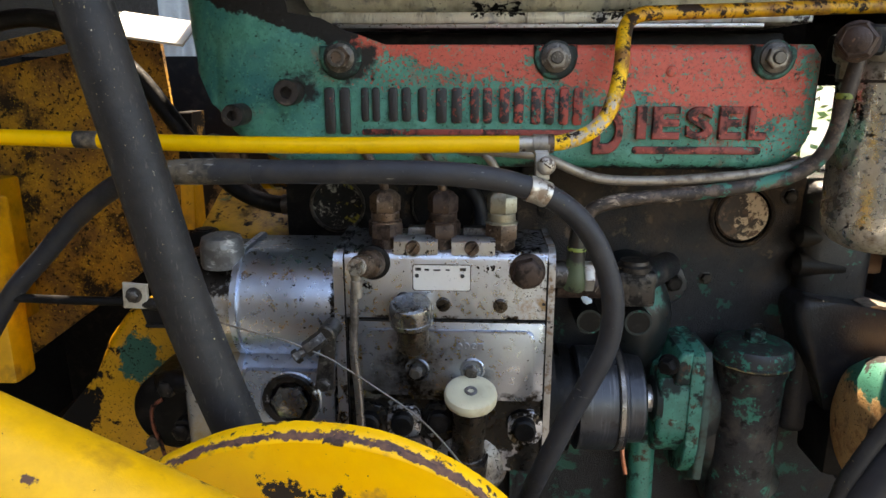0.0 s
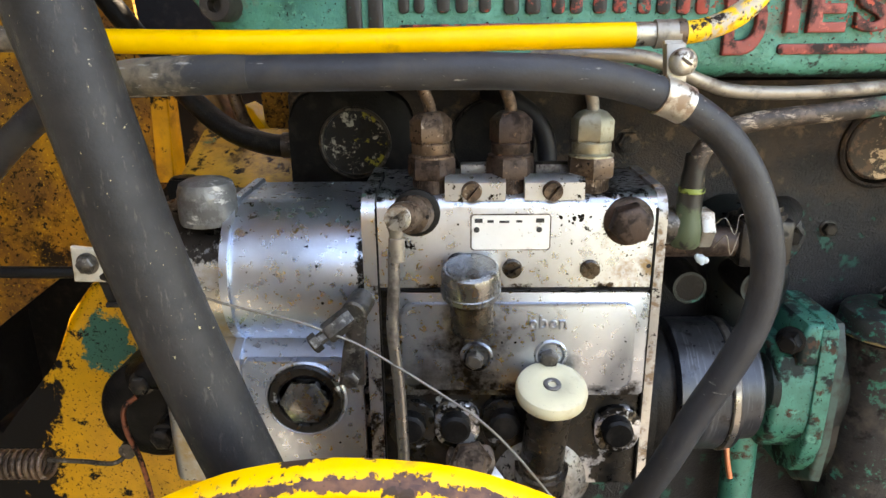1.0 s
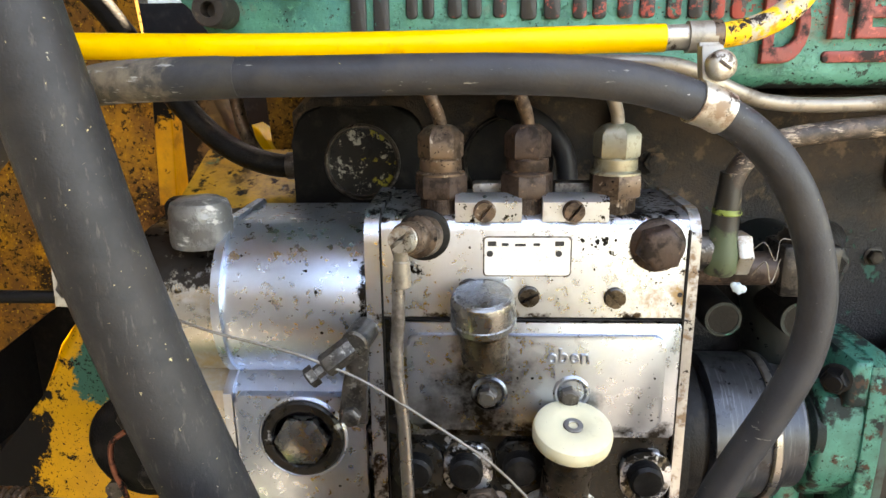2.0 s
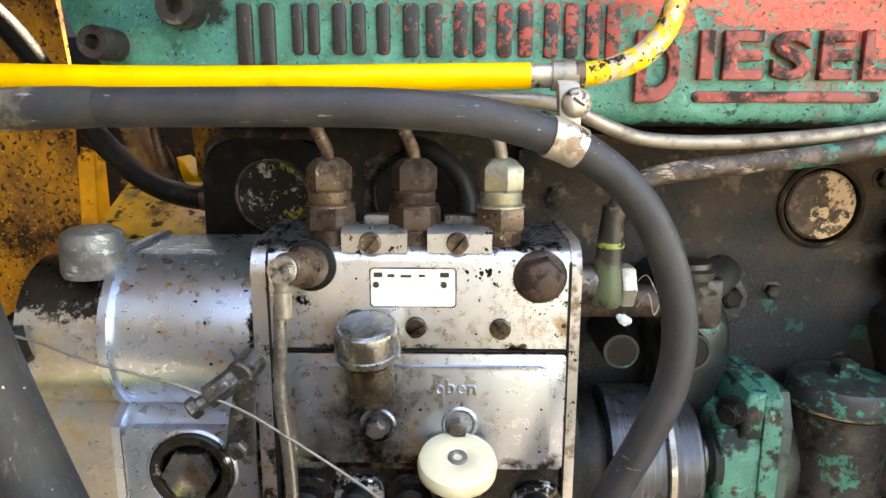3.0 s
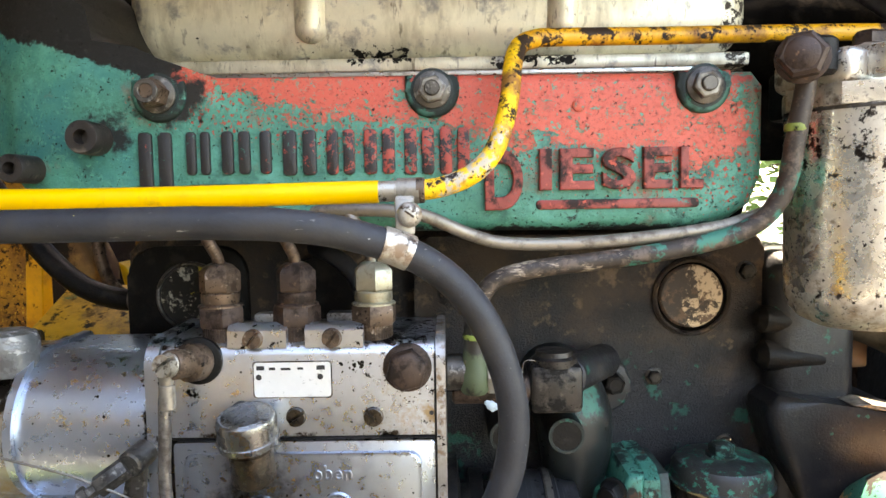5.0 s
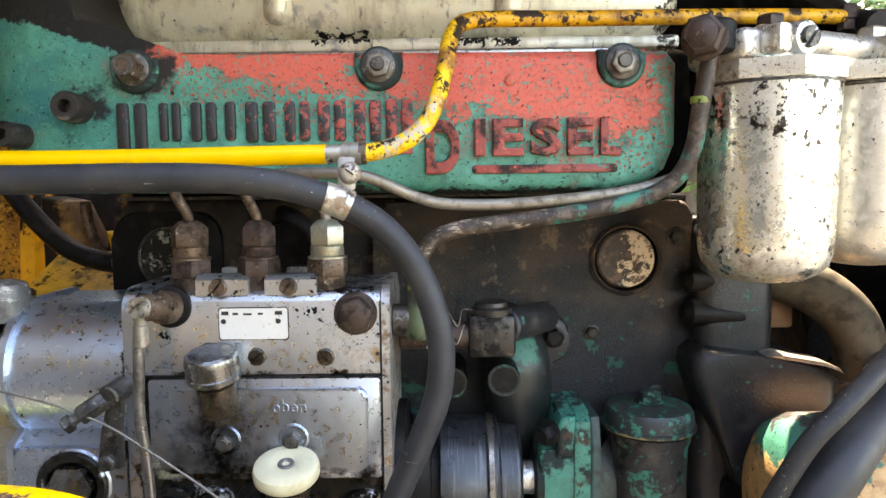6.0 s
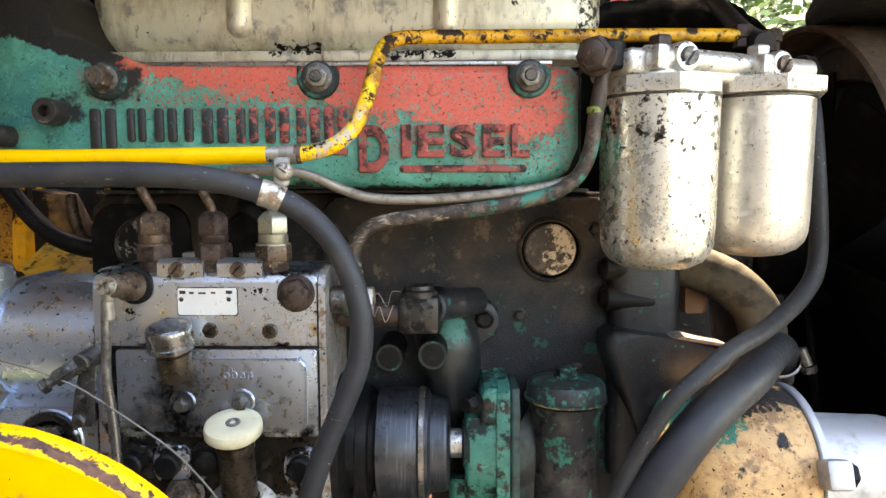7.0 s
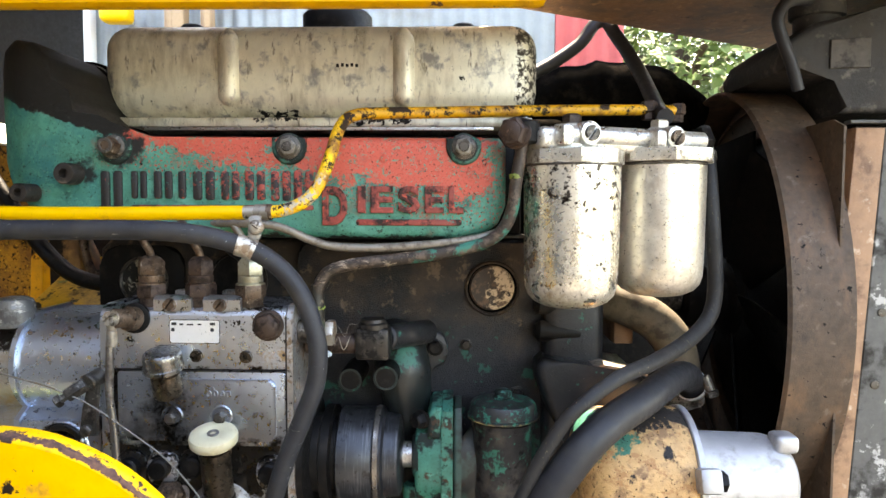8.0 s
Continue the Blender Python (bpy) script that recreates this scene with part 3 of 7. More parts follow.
def tube(bm, points, r, seg=16, steps=8, wobble=0.0):
    """A pipe or hose along a smooth line through the points. r: one radius, or one for each point."""
    line = glide(points, steps)
    count = len(points) - 1
    side = (line[1] - line[0]).orthogonal().normalized()
    rings = []
    for i, p in enumerate(line):
        way = (line[min(i + 1, len(line) - 1)] - line[max(i - 1, 0)]).normalized()
        side = (side - way * side.dot(way)).normalized()
        up = way.cross(side)
        if isinstance(r, (list, tuple)):
            u = min(i / steps, count - 1e-6)
            k = int(u)
            radius = r[k] + (r[k + 1] - r[k]) * (u - k)
        else:
            radius = r
        radius *= 1 + wobble * noise.noise(p * 60)
        rings.append([bm.verts.new(p + (side * math.cos(2 * math.pi * j / seg) + up * math.sin(2 * math.pi * j / seg)) * radius) for j in range(seg)])
    for u, v in zip(rings, rings[1:]):
        for i in range(seg):
            j = (i + 1) % seg
            bm.faces.new((u[i], u[j], v[j], v[i]))
    bm.faces.new(rings[0])
    bm.faces.new(rings[-1])
    return bm


def ring(bm, p, way, r0, r1, h, seg=32, bevel=0.0006):
    """A flat ring from radius r0 to r1, h thick, standing on p along way."""
    a, b, c = frame_of(way)
    p = Vector(p)
    loops = []
    for rr, s in ((r0, 0), (r1, 0), (r1, h - bevel), (r1 - bevel, h), (r0 + bevel, h), (r0, h - bevel)):
        loops.append([bm.verts.new(p + c * s + (a * math.cos(2 * math.pi * i / seg) + b * math.sin(2 * math.pi * i / seg)) * rr) for i in range(seg)])
    for u, v in zip(loops, loops[1:] + loops[:1]):
        for i in range(seg):
            j = (i + 1) % seg
            bm.faces.new((u[i], u[j], v[j], v[i]))
    return bm


def letter(char, x0, x1, z0, z1, y, depth, material, parent, bold=0.03):
    """A raised letter of the built-in font, fitted into a rectangle of a face that looks along -y."""
    curve = bpy.data.curves.new("letter", "FONT")
    curve.body, curve.size, curve.extrude, curve.offset, curve.bevel_depth, curve.bevel_resolution, curve.resolution_u = char, 1.0, 0.1, bold, 0.028, 2, 6
    ob = bpy.data.objects.new("letter", curve)
    scene.collection.objects.link(ob)
    me = bpy.data.meshes.new_from_object(ob.evaluated_get(bpy.context.evaluated_depsgraph_get()))
    bpy.data.objects.remove(ob)
    bm = B()
    bm.from_mesh(me)
    xs, ys, zs = ([v.co[i] for v in bm.verts] for i in range(3))
    for v in bm.verts:
        fx = (v.co.x - min(xs)) / (max(xs) - min(xs))
        fz = (v.co.y - min(ys)) / (max(ys) - min(ys))
        fy = (v.co.z - min(zs)) / (max(zs) - min(zs))
        v.co = (x0 + (x1 - x0) * fx, y - depth * fy, z0 + (z1 - z0) * fz)
    return part("letter", bm, material, parent)


FRONT = Vector((0, -1, 0))
UP = Vector((0, 0, 1))
RIGHT = Vector((1, 0, 0))


# ---- the setting: ground, yard, shed, trees ----
def build_ground():
    n = Nodes("dark trodden gravel")
    c = n.mix(n.ramp(n.noise(1.2, 6.0, 3.0), 0.35, 0.65), (0.085, 0.080, 0.074), (0.13, 0.125, 0.115))
    c = n.mix(n.ramp(n.noise(90.0, 4.0, 5.0), 0.4, 0.7), c, (0.06, 0.057, 0.053))
    c = n.mix(n.ramp(n.noise(0.35, 5.0, 9.0), 0.52, 0.6), c, (0.07, 0.10, 0.03))
    n.link(c, n.bsdf.inputs["Base Color"])
    n.bsdf.inputs["Roughness"].default_value = 0.95
    bm = B()
    bmesh.ops.create_grid(bm, x_segments=40, y_segments=40, size=400.0)
    for v in bm.verts:
        if v.co.length > 15:
            v.co.z = 0.35 * noise.noise(v.co * 0.02)
    solid("ground", bm, n.mat, "flat yard of dark trodden gravel and grass", "ground", "structure")


def corrugated(name, x0, x1, y, z0, z1, material, label, pitch=0.09):
    bm = B()
    count = int((x1 - x0) / pitch * 6)
    low, high = [], []
    for i in range(count + 1):
        x = x0 + (x1 - x0) * i / count
        d = 0.012 * math.sin(2 * math.pi * x / pitch)
        low.append(bm.verts.new((x, y + d, z0)))
        high.append(bm.verts.new((x, y + d, z1)))
    back = [bm.verts.new((v.co.x, y + 0.06, v.co.z)) for v in (low[0], low[-1], high[-1], high[0])]
    for i in range(count):
        bm.faces.new((low[i], low[i + 1], high[i + 1], high[i]))
    bm.faces.new(back)
    bm.faces.new((*high, back[2], back[3]))
    bm.faces.new((*low[::-1], back[0], back[1]))
    bm.faces.new((low[0], high[0], back[3], back[0]))
    bm.faces.new((low[-1], high[-1], back[2], back[1]))
    solid(name, bm, material, label, "wall", "structure", 60)


def build_tree(x, y, h, seed):
    rng = random.Random(seed)
    tree = thing("tree", (x, y, 0), "broad leafy green tree behind the shed", "tree", "trees behind the yard")
    trunk = B()
    tips = []
    tube(trunk, [(x, y, -0.05), (x + 0.1, y, h * 0.25), (x + 0.05, y + 0.1, h * 0.5), (x, y, h * 0.85)], [0.22, 0.17, 0.12, 0.03], 10, 5)
    for _ in range(14):
        z = h * rng.uniform(0.2, 0.75)
        a = rng.uniform(0, 2 * math.pi)
        n = h * rng.uniform(0.2, 0.36)
        tip = Vector((x + n * math.cos(a), y + n * math.sin(a), z + n * rng.uniform(0.2, 0.7)))
        tube(trunk, [(x, y, z), ((x + tip.x) / 2, (y + tip.y) / 2, (z + tip.z) / 2 + 0.1), tip], [0.07, 0.05, 0.015], 7, 4)
        tips.append(tip)
    part("trunk", trunk, m_bark, tree)
    verts, faces = [], []
    for _ in range(15000):
        t = rng.choice(tips)
        spread = h * 0.13
        c = t + Vector((rng.gauss(0, spread), rng.gauss(0, spread), rng.gauss(0, spread * 0.8)))
        a = Vector((rng.uniform(-1, 1), rng.uniform(-1, 1), rng.uniform(-0.5, 0.5))).normalized()
        b = a.orthogonal().normalized()
        s = rng.uniform(0.040, 0.085)
        k = len(verts)
        verts += [c - a * s, c + b * s * 0.5, c + a * s, c - b * s * 0.5]
        faces.append((k, k + 1, k + 2, k + 3))
    me = bpy.data.meshes.new("leaves")
    me.from_pydata([v - Vector((x, y, 0)) for v in verts], [], faces)
    crown = new("crown", me)
    me.materials.append(m_leaf)
    crown.parent = tree


n = Nodes("leaves")
c = n.mix(n.ramp(n.noise(2.0, 3.0, 2.0), 0.3, 0.7), (0.06, 0.13, 0.02), (0.17, 0.25, 0.06))
n.link(c, n.bsdf.inputs["Base Color"])
n.bsdf.inputs["Roughness"].default_value = 0.5
n.bsdf.inputs["Transmission Weight"].default_value = 0.0
m_leaf = n.mat
m_bark = surface("bark", (0.12, 0.09, 0.07), rough=0.9, grain=40, coarse=8, bump=0.6, depth=0.02)
m_greywall = surface("grey corrugated sheet", (0.29, 0.315, 0.33), [layer((0.22, 0.215, 0.20), 3, 0.5, 0.7)], rough=0.5, metal=0.2, grain=60, coarse=2.0)
m_redwall = surface("red corrugated sheet", (0.50, 0.075, 0.07), [layer((0.35, 0.05, 0.05), 3, 0.5, 0.7)], rough=0.5, grain=60, coarse=2.0)
m_dark_wall = surface("dark grey light-blocking wall", (0.05, 0.049, 0.047), rough=0.8, grain=60, coarse=3.0, vary=0.3)
m_timber = surface("beige stained timber", (0.42, 0.27, 0.15), [layer((0.22, 0.13, 0.07), 6, 0.48, 0.66, stretch=(3, 3, 0.4))], rough=0.7, grain=60, coarse=3.0, vary=0.25)
m_white = surface("white boards", (0.78, 0.77, 0.74), rough=0.6, grain=60, coarse=3.0, vary=0.1)

build_ground()
corrugated("shed_wall_grey", -4.5, 0.772, 4.0, 0.0, 4.2, m_greywall, "grey corrugated sheet wall of a shed")
corrugated("shed_wall_red", 0.776, 1.18, 4.0, 0.0, 4.2, m_redwall, "red corrugated sheet wall of a shed")
bm = B()
box(bm, (-1.985, 3.9, 1.6), (0.115, 0.08, 3.2), 0.01)
solid("shed_post", bm, m_white, "white painted wooden post before the shed", "post", "structure")
for x0, x1, lab in ((-1.470, -1.356, "brown timber post before the shed"), (-1.262, -1.205, "narrow beige timber post before the shed")):
    bm = B()
    box(bm, ((x0 + x1) / 2, 3.85, 1.6), (x1 - x0, 0.09, 3.2), 0.008)
    solid("timber_post", bm, m_timber, lab, "post")
lamp = thing("wall_lamp", (-1.745, 3.95, 2.36), "rounded yellow lamp housing on the shed wall", "lamp")
bm = B()
box(bm, (-1.747, 3.82, 2.41), (0.172, 0.12, 0.115), 0.035, None, 4)
part("housing", bm, m_yellow, lamp)
bm = B()
box(bm, (-1.747, 3.925, 2.41), (0.05, 0.11, 0.05), 0.006)
part("arm", bm, m_white, lamp)
for i, (x, y, h) in enumerate(((2.6, 7.5, 5.5), (4.6, 8.6, 6.5), (1.2, 10.5, 6.5), (6.8, 8.0, 6.0))):
    build_tree(x, y, h, i)


# ---- the machine's chassis ----
def build_frame():
    ob = thing("chassis", (0.0, 0.7, 0.0), "dark plain chassis frame under the engine, with added light-blocking sheets overhead", "chassis")
    bm = B()
    box(bm, (0.0, 0.74, 0.585), (2.2, 0.80, 0.05), 0.006)
    part("belly_plate", bm, m_black, ob)
    for x in (-0.85, 0.85):
        bm = B()
        box(bm, (x, 0.74, 0.278), (0.25, 0.6, 0.57), 0.01)
        part("axle_block", bm, m_black, ob)
    bm = B()
    box(bm, (0.0, 1.12, 0.90), (2.2, 0.03, 0.58), 0.004)
    part("side_plate", bm, m_black, ob)
    bm = B()
    box(bm, (-0.62, 0.87, 1.455), (0.04, 1.06, 1.69), 0.004)
    part("cab_front", bm, m_black, ob)
    # unseen sheets and a beam overhead, added to keep light off the engine
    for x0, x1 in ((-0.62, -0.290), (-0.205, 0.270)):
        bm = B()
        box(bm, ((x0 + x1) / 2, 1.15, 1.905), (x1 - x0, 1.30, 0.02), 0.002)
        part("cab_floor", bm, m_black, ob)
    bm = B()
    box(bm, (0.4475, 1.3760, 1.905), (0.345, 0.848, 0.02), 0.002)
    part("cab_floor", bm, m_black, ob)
    bm = B()
    box(bm, (0.0, 1.790, 1.8890), (1.24, 0.05, 0.012), 0.002)
    part("floor_beam", bm, m_black, ob)


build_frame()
# two unseen walls added to cut the light from behind and left
bm = B()
box(bm, (-3.9, -3.2, 1.475), (9.8, 0.2, 2.95), 0.01)
solid("barn_wall", bm, m_dark_wall, "plain dark wall added behind the camera to block light", "wall", "structure")


bm = B()
box(bm, (-1.15, -1.45, 1.85), (0.2, 3.3, 3.7), 0.01)
solid("barn_wall_side", bm, m_dark_wall, "plain dark wall added on the left to block light", "wall", "structure")


# ---- the engine: block, head, covers ----
def build_block():
    ob = thing("engine_block", (0.08, 0.62, 0.62), "grease-blackened cast iron diesel engine block", "engine")
    bm = B()
    prism(bm, [(-0.132, 0.66), (0.300, 0.66), (0.300, 1.272), (-0.120, 1.272), (-0.132, 1.260)], "y", 0.5700, 0.90, 0.006)
    part("block", bm, m_block, ob)
    bm = B()
    prism(bm, rounded(0.066, 0.298, 0.700, 1.268, 0.010), "y", 0.5555, 0.575, 0.004)
    part("water_jacket_boss", bm, m_block, ob)
    bm = B()
    box(bm, (0.08, 0.72, 0.64), (0.46, 0.34, 0.05), 0.006)
    part("sump_flange", bm, m_black, ob)
    # casting ribs and the slope under the core plug
    bm = B()
    prism(bm, [(0.2880, 1.150), (0.2890, 1.1600), (0.2960, 1.1665), (0.320, 1.1630), (0.350, 1.1585), (0.378, 1.1540), (0.388, 1.1450), (0.388, 1.00), (0.345, 1.00), (0.3270, 1.050), (0.3120, 1.095), (0.2960, 1.125)], "y", 0.520, 0.60, 0.009, 5)
    part("timing_housing", bm, m_front, ob)
    bm = B()
    box(bm, (0.390, 0.70, 0.85), (0.180, 0.16, 0.44), 0.01)
    part("front_case", bm, m_block, ob)
    bm = B()
    box(bm, (0.3250, 0.6150, 1.1450), (0.056, 0.154, 0.2200), 0.012, None, 4)
    part("timing_cover", bm, m_front, ob)
    bm = B()
    rod(bm, (0.288, 0.545, 1.1880), (0.335, 0.548, 1.1850), 0.0100, 0.005)
    rod(bm, (0.288, 0.545, 1.2120), (0.318, 0.548, 1.2100), 0.0090, 0.004)
    part("housing_lug", bm, m_black, ob)
    # added block imitates the sunlit orange patch seen through the gap
    bm = B()
    box(bm, (0.3835, 0.640, 1.1780), (0.020, 0.090, 0.026), 0.003)
    part("engine_mount", bm, m_post, ob, "orange block standing in for a sunlit patch behind")
    # pale strip added to imitate sunlight along the housing's top edge
    bm = B()
    prism(bm, [(0.3380, 1.1612), (0.3560, 1.1582), (0.3780, 1.1548), (0.3900, 1.1490), (0.3870, 1.1530), (0.3770, 1.1575), (0.3600, 1.1600), (0.3480, 1.1625)], "y", 0.5185, 0.540, 0.0006, 1)
    part("worn_edge", bm, m_pipe, ob, "pale metal strip standing in for a sunlit edge")
    for x, z in ((0.2860, 1.2420), (0.2740, 1.1250)):
        bm = B()
        hexbolt(bm, (x, 0.5557, z), FRONT, 0.0055, 0.0060, 0.0070, 0.1)
        part("bolt", bm, m_oilsteel, ob)
    bm = B()
    ring(bm, (0.250, 0.5565, 1.2255), FRONT, 0.0232, 0.0262, 0.0050, 44, 0.0015)
    plug = part("core_plug", bm, m_block, ob)
    # flat black disc paints the shade of a recess that isn't cut
    bm = B()
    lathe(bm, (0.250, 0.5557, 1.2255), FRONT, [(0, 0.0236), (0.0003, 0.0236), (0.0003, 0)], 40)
    part("plug_recess", bm, m_soot_shade, plug)
    bm = B()
    lathe(bm, (0.2495, 0.5556, 1.2260), FRONT, [(0, 0.0212), (0.0016, 0.0210), (0.0026, 0.0195), (0.0022, 0.016), (0.0018, 0)], 40)
    part("plug_cup", bm, m_cream_chip, plug, "rusted cup with flaking cream paint")
    bm = B()
    ring(bm, (0.004, 0.5705, 1.2295), FRONT, 0.0262, 0.0290, 0.0040, 44, 0.0012)
    plug = part("core_plug", bm, m_oilsteel, ob)
    bm = B()
    lathe(bm, (0.004, 0.5703, 1.2295), FRONT, [(0, 0.0262), (0.0012, 0.0258), (0.0005, 0.021), (0.0008, 0)], 40)
    part("plug_cup", bm, m_black, plug)
    bm = B()
    prism(bm, rounded(-0.131, -0.048, 1.175, 1.264, 0.02), "y", 0.5668, 0.585, 0.003)
    part("water_jacket_boss", bm, m_black, ob)
    bm = B()
    ring(bm, (-0.087, 0.5675, 1.2295), FRONT, 0.0214, 0.0238, 0.0040, 40, 0.001)
    plug = part("core_plug", bm, m_darknut, ob)
    bm = B()
    lathe(bm, (-0.087, 0.5670, 1.2295), FRONT, [(0, 0.0214), (0.0012, 0.021), (0.0005, 0.017), (0.0008, 0)], 40)
    part("plug_cup", bm, m_sight, plug, "black cup with flaked yellow paint")
    for x, z, r in ((0.2255, 1.1720, 0.0046), (0.0900, 1.2300, 0.007), (0.235, 1.085, 0.005)):
        bm = B()
        hexbolt(bm, (x, 0.5557, z), FRONT, r, 0.005, r * 1.25)
        part("bolt", bm, m_oilsteel if x != 0.09 else m_block, ob)
    return ob


def build_head():
    ob = thing("cylinder_head", (0.08, 0.64, 1.272), "black greasy cast iron cylinder head", "engine")
    bm = B()
    box(bm, (0.078, 0.715, 1.3225), (0.402, 0.27, 0.099), 0.006)
    part("casting", bm, m_black, ob)
    # black box added to fill the dark gap at the head's end
    bm = B()
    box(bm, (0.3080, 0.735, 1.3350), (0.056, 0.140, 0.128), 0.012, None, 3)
    part("front_cover", bm, m_soot_shade, ob)
    bm = B()
    box(bm, (0.078, 0.71, 1.2735), (0.41, 0.28, 0.003), 0.0005)
    part("gasket", bm, m_darknut, ob)
    return ob


def build_manifold():
    ob = thing("intake_manifold", (0.06, 0.50, 1.275), "cast manifold, red paint flaking off green, raised lettering", "manifold")
    bm = B()
    outline = [(-0.122, 1.2850), (-0.100, 1.2775), (0.215, 1.2745), (0.236, 1.278), (0.250, 1.288), (0.256, 1.303), (0.256, 1.350), (0.250, 1.3575),
               (-0.030, 1.3575), (-0.062, 1.3580), (-0.078, 1.3660), (-0.094, 1.3780), (-0.106, 1.3890), (-0.112, 1.4040), (-0.119, 1.4220), (-0.135, 1.4360), (-0.155, 1.4400),
               (-0.174, 1.4340), (-0.184, 1.4180), (-0.186, 1.3930), (-0.182, 1.3640), (-0.173, 1.3400), (-0.160, 1.3180), (-0.144, 1.2990)]
    outline = [(x if x > -0.1 else -0.1 + (x + 0.1) * 0.93, z) for x, z in outline]
    prism(bm, outline, "y", 0.464, 0.582, 0.010, 6)
    for k in range(24):
        x = -0.080 - 0.0045 * k
        bmesh.ops.bisect_plane(bm, geom=bm.verts[:] + bm.edges[:] + bm.faces[:], plane_co=(x, 0, 0), plane_no=(1, 0, 0))
    for v in bm.verts:
        if v.co.x < -0.085 and v.co.y < 0.53:
            u = min(1.0, (-0.085 - v.co.x) / 0.095)
            v.co.y += 0.064 * (1 - math.sqrt(max(0.0, 1 - (u * 0.97) ** 2.4))) * (0.582 - v.co.y) / 0.118
    casting = part("casting", bm, m_header, ob)
    # bosses with nuts on studs
    for x, z, proud in ((-0.060, 1.349, 0.012), (0.082, 1.349, 0.005), (0.222, 1.349, 0.005)):
        bm = B()
        r = 0.0140
        prism(bm, [(x + r, 1.3570), (x - r, 1.3570)] + [(x - r * math.cos(radians(g)), z - r * math.sin(radians(g))) for g in range(0, 181, 12)], "y", 0.4612, 0.470, 0.0022, 3)
        boss = part("boss", bm, m_boss, ob, "greasy worn green boss")
        # dark disc paints both grease and the shade around the washer
        bm = B()
        lathe(bm, (x, 0.4613, z), FRONT, [(0, 0.0112), (0.0002, 0.0112), (0.0003, 0.0106), (0.0003, 0)], 32)
        part("grease_ring", bm, m_teal_dark, boss)
        bm = B()
        lathe(bm, (x, 0.4612, z), FRONT, [(0, 0.0096), (0.0014, 0.0096), (0.0018, 0.0090)], 28)
        part("washer", bm, m_darknut, boss)
        bm = B()
        lathe(bm, (x, 0.4596, z), FRONT, [(0, 0.0073), (proud * 0.85, 0.0073), (proud, 0.0062)], 6, 0.2)
        part("nut", bm, m_rustnut if proud > 0.01 else m_nut_grey, boss, "greasy steel nut")
        bm = B()
        if proud < 0.01:
            rod(bm, (x, 0.4580, z), (x, 0.4525, z), 0.0040)
        else:
            ring(bm, (x, 0.4478, z), FRONT, 0.0036, 0.0060, 0.0012, 20, 0.0003)
        part("stud", bm, m_darknut, boss)
    # hollow spacers on the rounded end
    for x, y, z, r, n in ((-0.094, 0.4480, 1.327, 0.0086, 0.028), (-0.131, 0.4480, 1.312, 0.0074, 0.052)):
        bm = B()
        lathe(bm, (x, y + n, z), FRONT, [(0, r * 1.15), (n * 0.3, r), (n - 0.001, r), (n, r * 0.92), (n, r * 0.45), (n - 0.008, r * 0.42), (n - 0.008, 0)], 28)
        part("stud_sleeve", bm, m_sleeve, ob, "black-brown hollow steel sleeve")
    # maker's name: plain raised blocks
    y = 0.4645
    blocks = [(-0.072, -0.0545, 1.2990), (-0.0470, -0.0345, 1.3075), (-0.0285, -0.0135, 1.3075), (-0.0085, -0.0025, 1.3075), (0.0035, 0.0210, 1.3065),
              (0.0265, 0.0410, 1.3065), (0.0460, 0.0620, 1.3065), (0.0670, 0.0825, 1.3060), (0.0855, 0.1010, 1.3055)]
    for x0, x1, z0 in blocks:
        # each block has a sunk slot along its middle, where it is wide enough
        w = (x1 - x0) * 0.41
        spans = [(x0, x0 + w), (x1 - w, x1)] if x1 - x0 > 0.008 else [(x0, x1)]
        bm = B()
        for u0, u1 in spans:
            prism(bm, rounded(u0, u1, z0, 1.3300, min(0.0022, (u1 - u0) * 0.4), 4), "y", y - 0.0026, y + 0.003, 0.0009, 2)
        part("raised_block", bm, m_cast_dark, ob, "raised block of worn black and red paint")
    bm = B()
    prism(bm, rounded(-0.047, 0.101, 1.2985, 1.3025, 0.0012, 3), "y", y - 0.002, y + 0.003, 0.0006, 2)
    part("underline", bm, m_cast_red, ob)
    letter("D", 0.1085, 0.1285, 1.2865, 1.3180, y + 0.001, 0.0050, m_cast_red, ob, 0.012)
    for char, x0, x1 in (("I", 0.1370, 0.1435), ("E", 0.1475, 0.1655), ("S", 0.1695, 0.1870), ("E", 0.1910, 0.2060), ("L", 0.2100, 0.2220)):
        letter(char, x0, x1, 1.2965, 1.3180, y + 0.001, 0.0050, m_cast_red, ob, 0.012)
    bm = B()
    prism(bm, rounded(0.1355, 0.2205, 1.2865, 1.2915, 0.002, 3), "y", y - 0.0022, y + 0.003, 0.0007, 2)
    part("underline", bm, m_cast_red, ob)
    bm = B()
    lathe(bm, (0.158, 0.4645, 1.3405), FRONT, [(0, 0.0036), (0.0012, 0.0034), (0.0016, 0.0026), (0.0014, 0)], 20)
    part("casting_pip", bm, m_header, ob)
    return ob


m_sleeve = surface("scorched steel sleeve", (0.030, 0.024, 0.021), [layer((0.10, 0.075, 0.055), 120, 0.54, 0.66), layer(GRIME, 60, 0.56, 0.64)], rough=0.45, metal=0.3, vary=0.35, bump=0.5)
m_cast_dark = surface("black over red paint", (0.016, 0.014, 0.013), [layer((0.36, 0.055, 0.036), 190, 0.54, 0.575, detail=13, bias=((1.6, 0, 0, -0.05, -0.10, 0.05),)), layer(TEAL, 170, 0.60, 0.64, detail=13)], rough=0.5, vary=0.3, bump=0.4)
